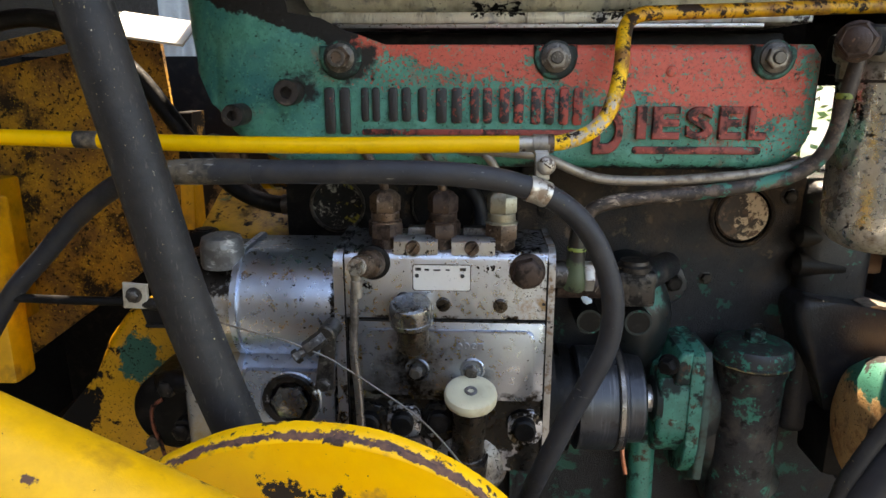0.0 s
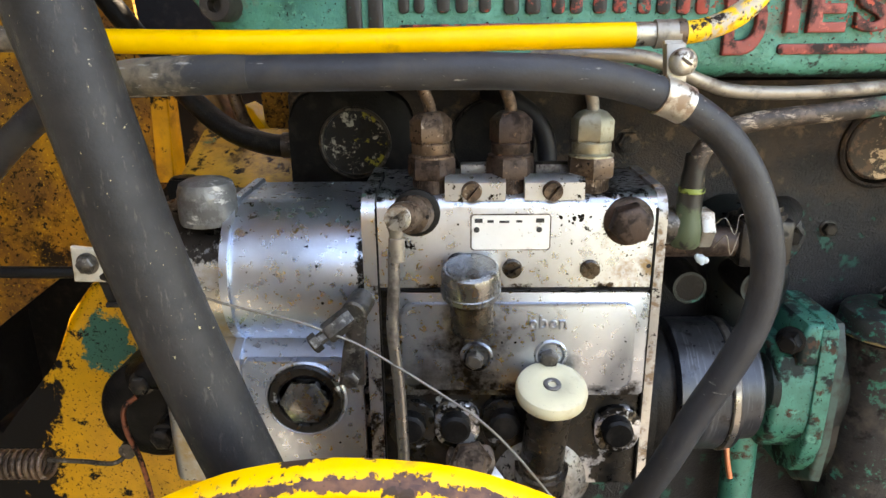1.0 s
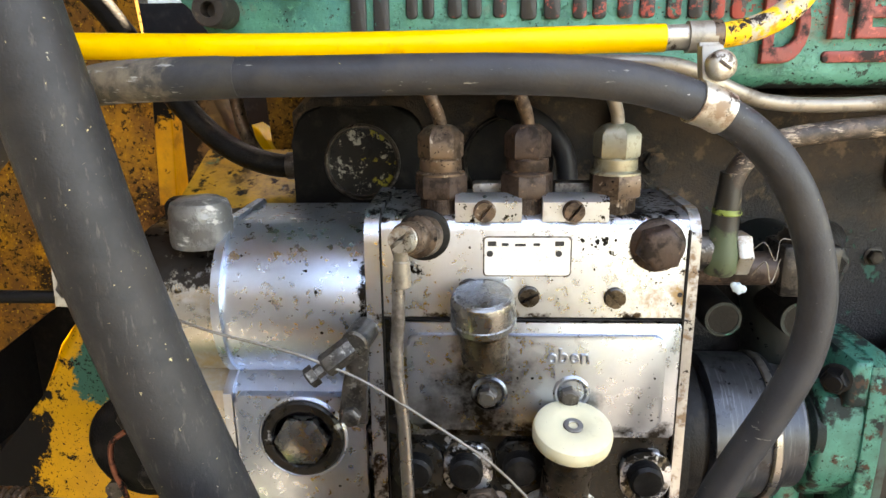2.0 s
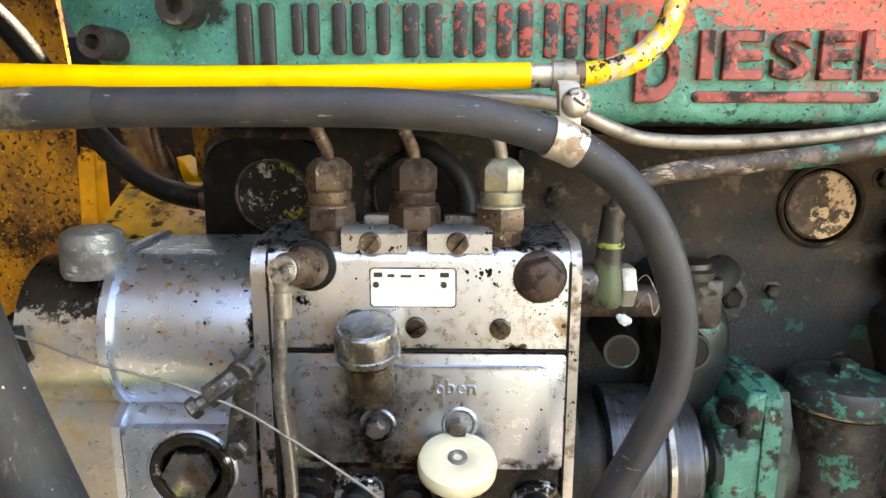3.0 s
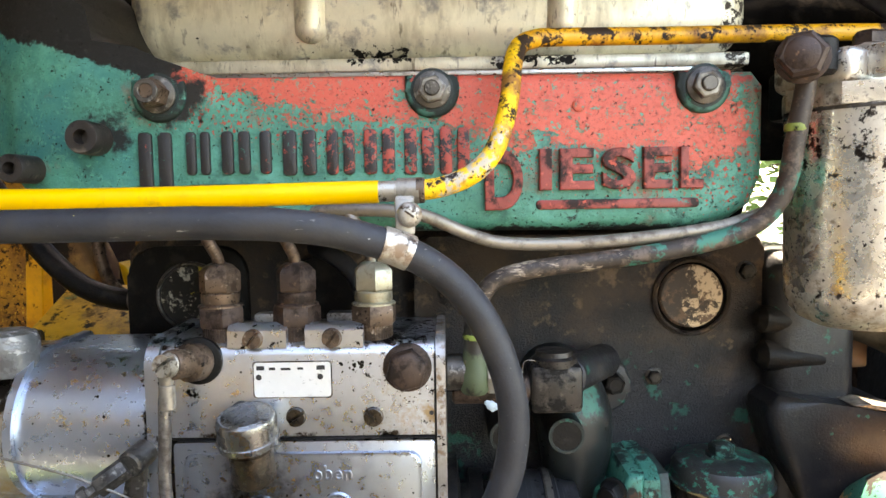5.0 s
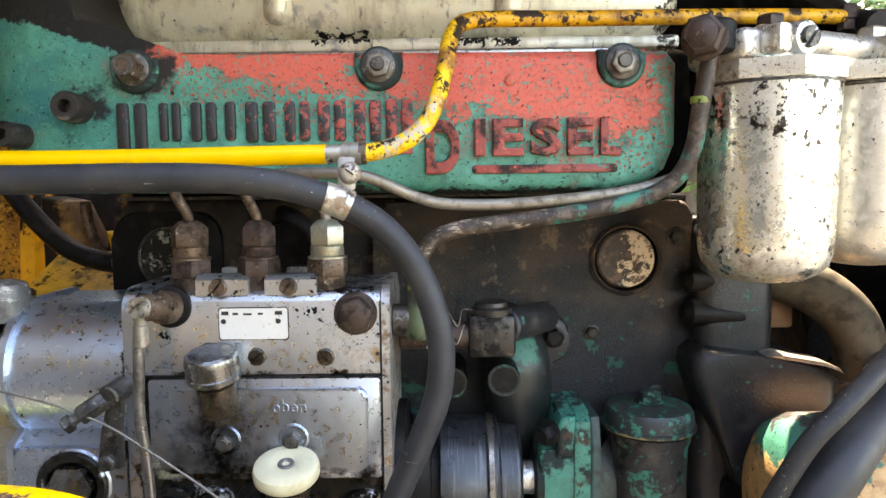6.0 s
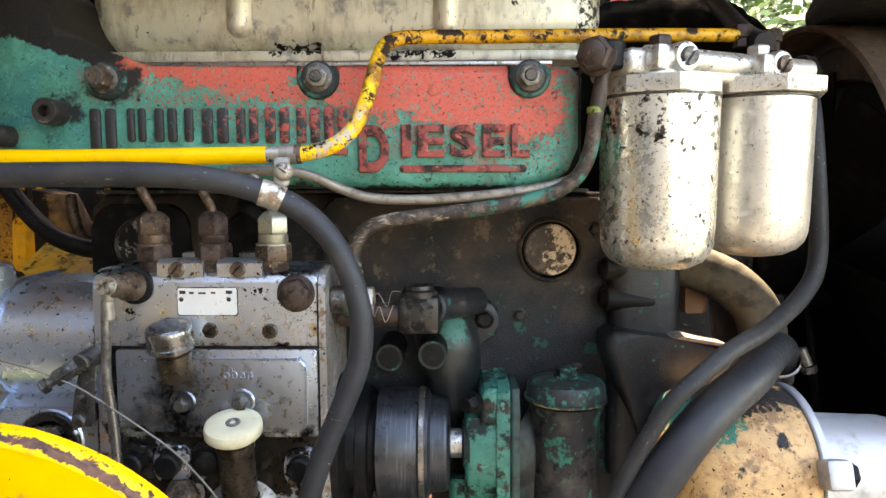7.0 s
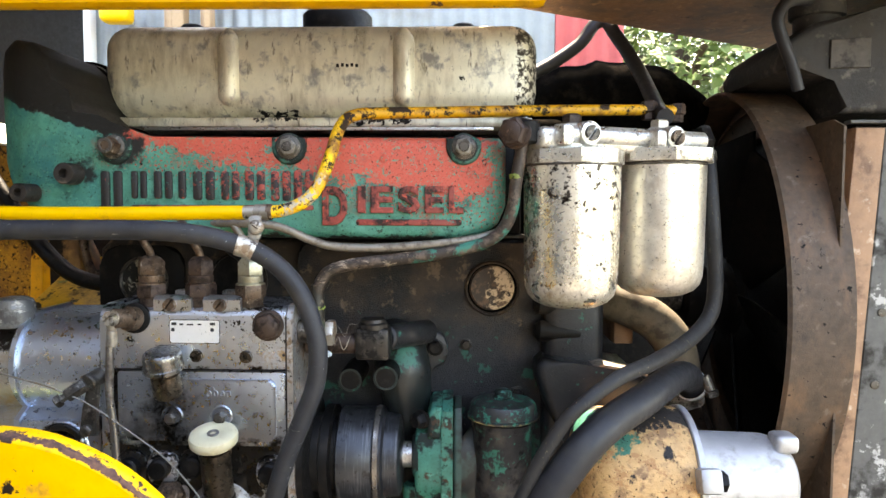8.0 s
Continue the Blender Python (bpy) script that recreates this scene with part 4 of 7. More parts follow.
m_cast_red = surface("dirty red paint", (0.27, 0.043, 0.031), [layer((0.030, 0.020, 0.018), 90, 0.48, 0.60, detail=12), layer((0.45, 0.085, 0.055), 240, 0.60, 0.66), layer(TEAL, 130, 0.66, 0.70)], rough=0.5, vary=0.3, bump=0.4)


def build_rocker_cover():
    ob = thing("rocker_cover", (0.088, 0.64, 1.372), "cream-grey painted sheet metal rocker cover", "engine cover")
    bm = B()
    box(bm, (0.0840, 0.650, 1.4305), (0.416, 0.182, 0.089), 0.025, None, 7)
    shell = part("shell", bm, m_rocker, ob)
    bm = B()
    box(bm, (0.0840, 0.648, 1.3805), (0.404, 0.190, 0.009), 0.0025)
    part("flange", bm, m_rocker, ob)
    for x in (0.001, 0.166):
        bm = B()
        lathe(bm, (x, 0.562, 1.396), UP, [(0, 0.0), (0.002, 0.006), (0.006, 0.0098), (0.009, 0.0105), (0.058, 0.0105), (0.0650, 0.0085), (0.0725, 0.003)], 28)
        part("rib", bm, m_rocker, ob)
    bm = B()
    box(bm, (0.085, 0.5560, 1.3745), (0.330, 0.004, 0.0035), 0.0008)
    part("gasket", bm, m_clean, ob, "bright edge of the gasket")
    for x in (-0.064, 0.222):
        bm = B()
        rod(bm, (x, 0.64, 1.468), (x, 0.64, 1.492), 0.0115)
        part("cap_nut", bm, m_black, ob)
    bm = B()
    lathe(bm, (0.0900, 0.64, 1.470), UP, [(0, 0.028), (0.010, 0.028), (0.011, 0.036), (0.030, 0.036), (0.034, 0.032)], 32)
    part("filler_cap", bm, m_black, ob, "black oil filler cap")
    # small mark rubbed into the paint
    for k in range(5):
        bm = B()
        box(bm, (0.104 + k * 0.0045, 0.5588, 1.4335 + 0.0006 * (k % 2)), (0.0026, 0.0006, 0.0030), 0)
        part("mark", bm, m_black, ob)
    return ob


def build_elbow():
    ob = thing("air_elbow", (-0.12, 0.56, 1.38), "black oily intake elbow and clamp", "pipe")
    bm = B()
    tube(bm, [(-0.147, 0.575, 1.4040), (-0.146, 0.610, 1.4060), (-0.144, 0.66, 1.410), (-0.140, 0.72, 1.414)], [0.036, 0.036, 0.034, 0.034], 32, 6)
    part("elbow", bm, m_black, ob)
    bm = B()
    ring(bm, (-0.147, 0.5840, 1.4030), (0.02, 0.99, 0.03), 0.030, 0.0400, 0.010, 44)
    ring(bm, (-0.1465, 0.602, 1.4040), (0.02, 0.99, 0.03), 0.033, 0.0385, 0.006, 44)
    part("clamp", bm, m_soot_shade, ob)
    return ob


build_block()
build_head()
build_manifold()
build_rocker_cover()
build_elbow()


# ---- the fuel injection pump ----
def build_pump():
    ob = thing("injection_pump", (0.01, 0.49, 1.03), "silver fuel injection pump with three outlets, oil-stained", "fuel pump")
    # upper housing: profile across, drawn out along the pump
    bm = B()
    prof = [(0.4500, 1.1715), (0.4500, 1.2135), (0.4512, 1.2175), (0.4545, 1.2200), (0.4600, 1.2210), (0.515, 1.2215), (0.530, 1.212), (0.530, 1.1715)]
    prism(bm, prof, "x", -0.0600, 0.0810)
    upper = part("upper_housing", bm, m_silver, ob)
    bm = B()
    prism(bm, [(0.4520, 1.050), (0.4520, 1.1712), (0.530, 1.1712), (0.530, 1.050)], "x", -0.0600, 0.0830)
    lower = part("lower_housing", bm, m_oilcast, ob)
    # end flanges with a rounded shoulder
    for x0, x1, grow in ((-0.0680, -0.0610, 0.0020), (0.0815, 0.0865, 0.0008)):
        bm = B()
        pts = [(0.4500 - grow, 1.050), (0.4500 - grow, 1.2080)]
        pts += [(0.4640 - grow - 0.0140 * math.cos(radians(g)), 1.2080 + 0.0145 * math.sin(radians(g))) for g in range(10, 91, 16)]
        pts += [(0.515, 1.2228), (0.534, 1.208), (0.534, 1.050)]
        prism(bm, pts, "x", x0, x1)
        part("end_flange", bm, m_silver if x0 < 0 else m_flange, ob)
    # side cover with a pressed panel
    bm = B()
    prism(bm, rounded(-0.0545, 0.0805, 1.1095, 1.1695, 0.002), "y", 0.4478, 0.4530, 0.0008, 2)
    cover = part("side_cover", bm, m_silver_cover, ob)
    bm = B()
    prism(bm, rounded(-0.0490, 0.0735, 1.1140, 1.1640, 0.006), "y", 0.4452, 0.4490, 0.0022, 4)
    part("pressed_panel", bm, m_silver_cover, cover)
    for x, z in ((-0.0105, 1.1325), (0.0290, 1.1335)):
        bm = B()
        ring(bm, (x + 0.001, 0.4465, z + 0.0012), FRONT, 0.0062, 0.0090, 0.0024, 28, 0.0010)
        part("dimple_rim", bm, m_silver_cover, cover)
        bm = B()
        hexbolt(bm, (x, 0.4465, z), FRONT, 0.0050, 0.0055, 0.0062, 0.3)
        part("bolt", bm, m_darknut, cover)
    x = 0.0182
    for char, w in (("o", 0.0043), ("b", 0.0043), ("e", 0.0043), ("n", 0.0040)):
        letter(char, x, x + w, 1.1500, 1.1550 if char != "b" else 1.1578, 0.4455, 0.0014, m_silver_cover, cover, -0.004)
        x += w + 0.0009
    # label plate
    bm = B()
    prism(bm, rounded(-0.0127, 0.0282, 1.1918, 1.2112, 0.0018), "y", 0.4497, 0.4505, 0.0002, 1)
    part("plate_edge", bm, m_silver_dirty, ob)
    bm = B()
    box(bm, (0.0120, 0.4500, 1.1706), (0.1430, 0.0030, 0.0006), 0.0001)
    part("joint_seam", bm, m_black, ob)
    for x in (-0.0607, 0.0812):
        bm = B()
        box(bm, (x, 0.4560, 1.1330), (0.0012, 0.0140, 0.1620), 0.0002)
        part("joint_seam", bm, m_black, ob)
    bm = B()
    prism(bm, rounded(-0.0120, 0.0275, 1.1925, 1.2105, 0.0015), "y", 0.4492, 0.4505, 0.0002, 1)
    plate = part("label_plate", bm, m_plate, ob, "bright aluminium label plate, print worn off")
    for k, (x, z, w, h) in enumerate(((-0.0085, 1.2078, 0.004, 0.0022), (-0.0025, 1.2074, 0.0032, 0.0014), (0.0045, 1.2072, 0.005, 0.0012), (0.0225, 1.2078, 0.0042, 0.0022), (0.0120, 1.2074, 0.003, 0.0012))):
        bm = B()
        box(bm, (x, 0.44910, z), (w, 0.0003, h))
        part("print_bar", bm, m_ink, plate)
    for x in (-0.0095, 0.0222):
        bm = B()
        lathe(bm, (x, 0.4493, 1.2030), FRONT, [(0, 0.0016), (0.0006, 0.0014), (0.0009, 0)], 12)
        part("rivet", bm, m_ink, plate)
    # slotted screws
    for x, z, s in ((0.0090, 1.1820, 0.55), (0.0490, 1.1815, -0.8)):
        bm = B()
        screw(bm, (x, 0.4502, z), FRONT, 0.0052, 0.0032, s)
        part("screw", bm, m_primer, ob)
    bm = B()
    lathe(bm, (0.0790, 0.4502, 1.1830), FRONT, [(0, 0.0013), (0.0005, 0.0011), (0.0005, 0)], 12)
    part("pin_hole", bm, m_ink, ob)
    # hexagon plug of the fuel gallery
    bm = B()
    lathe(bm, (0.0670, 0.4510, 1.2070), FRONT, [(0, 0.0126), (0.0020, 0.0126), (0.0026, 0.0118), (0.0026, 0)], 32)
    seal = part("seal_ring", bm, m_rustdark, ob)
    bm = B()
    lathe(bm, (0.0670, 0.4490, 1.2070), FRONT, [(0.001, 0.0108), (0.0075, 0.0108), (0.0092, 0.0098), (0.0100, 0.0080), (0.0098, 0)], 6, 0.25)
    part("hexagon_plug", bm, m_rustdark, ob, "rusty hexagon plug")
    # outlet valves
    for i, (x, m_nut, m_low) in enumerate(((-0.0325, m_rustnut, m_rustdark), (0.0080, m_rustdark, m_rustdark), (0.0490, m_zinc, m_rustnut))):
        v = (x, 0.4640)
        bm = B()
        lathe(bm, (*v, 1.2150), UP, [(0, 0.0095), (0.0125, 0.0095), (0.0130, 0.0085)], 40)
        for k in range(40):
            a = 2 * math.pi * k / 40
            box(bm, (v[0] + 0.0095 * math.cos(a), v[1] + 0.0095 * math.sin(a), 1.2215), (0.0007, 0.0007, 0.0110), 0, Matrix.Rotation(a, 3, "Z"))
        holder = part("valve_holder", bm, m_low, ob)
        bm = B()
        lathe(bm, (*v, 1.2275), UP, [(0, 0.0118), (0.0012, 0.0125), (0.0095, 0.0125), (0.0112, 0.0112)], 6, 0.1 + 0.3 * i)
        part("hexagon", bm, m_low, holder)
        bm = B()
        lathe(bm, (*v, 1.2380), UP, [(0, 0.0116), (0.0010, 0.0116), (0.0016, 0.0100), (0.0020, 0.0096), (0.0026, 0.0100), (0.0070, 0.0100), (0.0078, 0.0092)], 28)
        part("collar", bm, m_nut, holder)
        bm = B()
        lathe(bm, (*v, 1.2450), UP, [(0, 0.0090), (0.0012, 0.0106), (0.0020, 0.0108), (0.0112, 0.0108), (0.0128, 0.0094), (0.0150, 0.0072), (0.0160, 0.0050)], 6, 0.35 - 0.2 * i)
        part("union_nut", bm, m_nut, holder, "pale zinc union nut" if i == 2 else "rusty union nut")
    # locking clamps between the outlets
    for x0, x1, bx in ((-0.0255, 0.0050, -0.0120), (0.0145, 0.0445, 0.0285)):
        bm = B()
        prism(bm, [(0.4505, 1.2178), (0.4505, 1.2268), (0.4530, 1.2290), (0.4590, 1.2300), (0.4590, 1.2178)], "x", x0, x1)
        clamp = part("lock_clamp", bm, m_silver_plain, ob)
        bm = B()
        screw(bm, (bx, 0.4508, 1.2228), FRONT, 0.0052, 0.0042, 0.9)
        part("bolt", bm, m_rustnut, clamp)
        bm = B()
        box(bm, ((x0 + x1) / 2 + 0.002, 0.478, 1.2265), (0.019, 0.010, 0.011), 0.0012)
        part("rear_clamp", bm, m_silver_dirty, ob)
    # breather cap on a leaning neck
    p, way = Vector((-0.0118, 0.4440, 1.1512)), Vector((-0.03, -0.24, 1.0))
    bm = B()
    lathe(bm, p, way, [(0, 0.0100), (0.002, 0.0112), (0.0185, 0.0112), (0.0195, 0.0095), (0.0235, 0.0090)], 32)
    neck = part("breather_neck", bm, m_primer, ob)
    bm = B()
    lathe(bm, p + way.normalized() * 0.0225, way, [(0, 0.0138), (0.0004, 0.0152), (0.0035, 0.0154), (0.0040, 0.0149), (0.0110, 0.0149), (0.0130, 0.0147), (0.0146, 0.0140), (0.0154, 0.0130), (0.0152, 0.0122), (0.0156, 0.0118), (0.0162, 0.0070), (0.0164, 0)], 48)
    part("breather_cap", bm, m_cap, neck, "dull steel breather cap", 24)
    # small black disc for the dark spot beside the breather cap
    bm = B()
    lathe(bm, (-0.0190, 0.4505, 1.1850), FRONT, [(0, 0.0058), (0.003, 0.0055), (0.004, 0.0045), (0.004, 0)], 20)
    part("blind_plug", bm, m_black, ob)
    # priming pump with its knob
    way = Vector((0.03, -0.27, 1.0)).normalized()
    top = Vector((0.0290, 0.4290, 1.1265))
    bm = B()
    lathe(bm, top - way * 0.080, way, [(0, 0.0150), (0.018, 0.0150), (0.0185, 0.0130), (0.0215, 0.0130), (0.0225, 0.0120), (0.058, 0.0116), (0.060, 0.0125), (0.0655, 0.0125), (0.0660, 0.0100), (0.070, 0.0100)], 32)
    primer = part("priming_pump", bm, m_primer, ob, "oily brown priming pump barrel")
    bm = B()
    lathe(bm, top - way * 0.0105, way, [(0, 0.0140), (0.0010, 0.0165), (0.0030, 0.0183), (0.0070, 0.0186), (0.0095, 0.0178), (0.0107, 0.0160), (0.0110, 0.0060), (0.0100, 0.0045), (0.0100, 0)], 48)
    knob = part("knob", bm, m_knob, primer, "cream plastic knob")
    bm = B()
    ring(bm, top - way * 0.0010, way, 0.0022, 0.0046, 0.0014, 24, 0.0003)
    lathe(bm, top - way * 0.0012, way, [(0, 0.0022), (0.0004, 0.0020), (0.0004, 0)], 16)
    part("knob_insert", bm, m_pipe_dark, knob)
    # feed pump and mounting lugs below the cover
    bm = B()
    lathe(bm, (0.0270, 0.475, 1.0520), FRONT, [(0, 0.030), (0.020, 0.030), (0.024, 0.026), (0.030, 0.018)], 32)
    part("feed_pump", bm, m_silver_dirty, ob)
    for x, z, r in ((-0.0450, 1.090, 0.013), (-0.0200, 1.090, 0.0125), (0.0070, 1.092, 0.013), (0.0690, 1.0875, 0.0125)):
        bm = B()
        prism(bm, rounded(x - r, x + r, z - r * 1.15, z + r * 1.1, r * 0.8), "y", 0.4480, 0.4600, 0.0015, 2)
        lug = part("mounting_lug", bm, m_lug if x in (-0.0200, 0.0690) else m_oilcast, ob)
        bm = B()
        lathe(bm, (x - 0.001, 0.4485, z + 0.001), FRONT, [(0, 0.0088), (0.007, 0.0086), (0.0085, 0.0070), (0.0085, 0)], 12)
        part("bolt", bm, m_black, lug)
    bm = B()
    hexbolt(bm, (-0.0125, 0.4500, 1.0660), Vector((0, -0.9, 0.5)), 0.0120, 0.013, 0.0140, 0.1)
    part("hexagon_plug", bm, m_rustnut, ob, "rusty hexagon plug")
    bm = B()
    lathe(bm, (0.0085, 0.4500, 1.0530), Vector((0, -0.7, 0.7)), [(0, 0.0125), (0.003, 0.0125), (0.0042, 0.0115), (0.0042, 0)], 32)
    badge = part("badge", bm, m_plate, ob, "round white badge with a red rim")
    bm = B()
    ring(bm, Vector((0.0085, 0.4500, 1.0530)) + Vector((0, -0.7, 0.7)).normalized() * 0.0042, Vector((0, -0.7, 0.7)), 0.0098, 0.0116, 0.0003, 32, 0.0001)
    part("badge_rim", bm, m_cast_red, badge)
    # drive end
    bm = B()
    lathe(bm, (0.0860, 0.505, 1.0850), RIGHT, [(0, 0.052), (0.006, 0.052), (0.008, 0.034), (0.014, 0.034)], 36)
    part("drive_flange", bm, m_black, ob)
    # governor
    bm = B()
    prof = [(0.4585, 1.0400), (0.4585, 1.1255), (0.4625, 1.1285)]
    prof += [(0.4960 - 0.0420 * math.cos(radians(g)), 1.1670 + 0.0430 * math.sin(radians(g))) for g in range(-52, 91, 8)]
    prof += [(0.535, 1.2100), (0.545, 1.200), (0.545, 1.0400)]
    prism(bm, prof, "x", -0.1415, -0.0685)
    gov = part("governor_housing", bm, m_silver_cast, ob)
    bm = B()
    prism(bm, [((p[0] - 0.5) * 1.05 + 0.499, (p[1] - 1.13) * 1.02 + 1.131) for p in prof], "x", -0.1455, -0.1410)
    part("joint_flange", bm, m_silver_cast, gov)
    bm = B()
    prism(bm, [((p[0] - 0.5) * 0.97 + 0.501, (p[1] - 1.13) * 0.96 + 1.13) for p in prof], "x", -0.1900, -0.1465, 0.006)
    part("end_cover", bm, m_silver_tan, gov, "stained cover with tan varnish")
    bm = B()
    prism(bm, rounded(-0.1390, -0.0720, 1.0450, 1.1268, 0.004), "y", 0.4530, 0.4590, 0.0020, 2)
    part("front_pad", bm, m_silver_cast, gov)
    bm = B()
    ring(bm, (-0.1045, 0.4545, 1.1040), FRONT, 0.0150, 0.0212, 0.0045, 40, 0.0012)
    part("plug_collar", bm, m_oilcast, gov)
    bm = B()
    ring(bm, (-0.1045, 0.4545, 1.1040), FRONT, 0.0208, 0.0232, 0.0032, 44, 0.0010)
    part("collar_rim", bm, m_silver_cast, gov)
    bm = B()
    lathe(bm, (-0.1045, 0.4560, 1.1040), FRONT, [(0, 0.0160), (0.002, 0.0160), (0.003, 0.0150), (0.003, 0)], 32)
    hexbolt(bm, (-0.1045, 0.4535, 1.1040), FRONT, 0.0138, 0.0070, 0, 0.0)
    part("hexagon_plug", bm, m_cap, gov)
    bm = B()
    lathe(bm, (-0.1565, 0.478, 1.2000), UP, [(0, 0.0150), (0.003, 0.0160), (0.018, 0.0155), (0.0225, 0.0140), (0.0245, 0.0100), (0.0248, 0)], 28)
    part("filler_cap", bm, m_greycap, gov, "grey dented filler cap")
    # oil and dirt spots dried on the castings
    rng = random.Random(11)

    def spot(bm, p, way, r):
        a, b, c = frame_of(way)
        k = rng.uniform(0.5, 1.0)
        turn = rng.uniform(0, math.pi)
        rim = []
        for i in range(8):
            g = 2 * math.pi * i / 8
            u, w = math.cos(g) * rng.uniform(0.65, 1.1), math.sin(g) * k * rng.uniform(0.65, 1.1)
            rim.append(a * (u * math.cos(turn) - w * math.sin(turn)) * r + b * (u * math.sin(turn) + w * math.cos(turn)) * r)
        low = [bm.verts.new(Vector(p) - c * 0.0002 + q) for q in rim]
        high = [bm.verts.new(Vector(p) + c * 0.00025 + q * 0.8) for q in rim]
        bm.faces.new(high)
        for i in range(8):
            bm.faces.new((low[i], low[(i + 1) % 8], high[(i + 1) % 8], high[i]))

    def size():
        return 0.00028 + 0.0008 * rng.random() ** 4

    bm = B()
    for _ in range(75):
        x = 0.081 - 0.138 * rng.random() ** 1.5
        z = 1.174 + 0.038 * rng.random()
        spot(bm, (x, 0.4500, z), FRONT, size())
    for _ in range(16):
        x, z = rng.gauss(0.041, 0.007), rng.gauss(1.2085, 0.0016)
        spot(bm, (x, 0.4500, z), FRONT, 0.0005 + 0.0012 * rng.random())
    tagged(part("dried_spots", bm, m_grime, upper), kind="stuff")
    bm = B()
    for _ in range(45):
        spot(bm, (rng.uniform(-0.045, 0.070), 0.4452, rng.uniform(1.117, 1.162)), FRONT, size())
    tagged(part("dried_spots", bm, m_grime, cover), kind="stuff")
    bm = B()
    for _ in range(42):
        g = radians(rng.uniform(-35, 80))
        p = Vector((rng.uniform(-0.138, -0.071), 0.4960 - 0.0420 * math.cos(g), 1.1670 + 0.0430 * math.sin(g)))
        for _ in range(rng.choice((1, 1, 2, 4))):
            spot(bm, p + Vector((rng.gauss(0, 0.0009), 0, 0)), (0, -math.cos(g), math.sin(g)), size() * 1.15)
    for _ in range(16):
        spot(bm, (rng.uniform(-0.136, -0.076), 0.4530, rng.uniform(1.060, 1.124)), FRONT, size())
    tagged(part("dried_spots", bm, m_grime, gov), kind="stuff")
    # control lever and its cable clamp
    bm = B()
    prism(bm, [(-0.0835, 1.1185), (-0.0690, 1.1185), (-0.0685, 1.1400), (-0.0660, 1.1650), (-0.0745, 1.1660), (-0.0800, 1.1400)], "y", 0.4410, 0.4450, 0.0008, 1)
    lever = part("control_lever", bm, m_darknut, ob)
    bm = B()
    hexbolt(bm, (-0.0762, 0.4412, 1.1235), FRONT, 0.0050, 0.0045, 0, 0.2)
    rod(bm, (-0.0762, 0.446, 1.1235), (-0.0762, 0.460, 1.1235), 0.006)
    part("bolt", bm, m_darknut, lever)
    bm = B()
    rod(bm, (-0.0690, 0.4500, 1.1655), (-0.0725, 0.4360, 1.1625), 0.0068)
    part("pivot_pin", bm, m_darknut, lever)
    bm = B()
    lathe(bm, (-0.0735, 0.4360, 1.1620), Vector((-0.75, -0.35, -0.50)), [(0, 0.0052), (0.001, 0.0058), (0.0150, 0.0058), (0.0160, 0.0050), (0.0165, 0.0032), (0.0205, 0.0032)], 6)
    part("cable_clamp", bm, m_darknut, lever)
    bm = B()
    hexbolt(bm, Vector((-0.0735, 0.4360, 1.1620)) + Vector((-0.75, -0.35, -0.50)).normalized() * 0.0200, Vector((-0.75, -0.35, -0.50)), 0.0052, 0.0050)
    part("clamp_screw", bm, m_darknut, lever)
    return ob


m_rustdark = surface("brown rusty steel", (0.060, 0.036, 0.026), [layer((0.022, 0.015, 0.012), 130, 0.48, 0.62, detail=12), layer((0.19, 0.11, 0.065), 260, 0.64, 0.72)], rough=0.5, metal=0.3, vary=0.35, bump=0.6)
m_cap = surface("dull pressed steel", (0.23, 0.225, 0.215), [layer((0.14, 0.125, 0.11), 60, 0.56, 0.74, metal=0.7, rough=0.35), layer((0.015, 0.013, 0.012), 300, 0.70, 0.73)], rough=0.26, metal=0.9, vary=0.25, bump=0.12, specks=1.1)
m_greycap = surface("dented grey alloy", (0.21, 0.21, 0.205), [layer((0.075, 0.070, 0.066), 45, 0.48, 0.62, detail=12), layer((0.50, 0.49, 0.46), 110, 0.60, 0.68, detail=12, stretch=(0.6, 1, 1.5))], rough=0.42, metal=0.55, vary=0.25, bump=0.8, depth=0.002, grain=110)
m_silver_tan = surface("varnished aluminium", (0.48, 0.46, 0.41), [layer((0.44, 0.32, 0.15), 40, 0.48, 0.70, metal=0.5), layer((0.025, 0.020, 0.016), 40, 0.50, 0.56, detail=14, bias=((0, 0, 12, -14.20, -0.22, 0.12),)), layer((0.58, 0.58, 0.57), 70, 0.62, 0.74, metal=0.9)], rough=0.30, metal=0.8, vary=0.15, bump=0.15)
m_lug = surface("oily silver paint", (0.50, 0.50, 0.52), [layer(GRIME, 90, 0.48, 0.53), layer((0.20, 0.15, 0.10), 70, 0.56, 0.68)], rough=0.3, metal=0.7, vary=0.2, bump=0.4)
m_flange = surface("brown speckled aluminium", (0.50, 0.49, 0.48), [layer((0.22, 0.14, 0.08), 110, 0.50, 0.62), layer((0.012, 0.009, 0.007), 190, 0.60, 0.62, detail=14)], rough=0.34, metal=0.85, vary=0.2, bump=0.5)
m_primer = surface("oily brown steel", (0.095, 0.070, 0.048), [layer((0.022, 0.017, 0.013), 55, 0.46, 0.64)], rough=0.28, metal=0.65, vary=0.25)
build_pump()


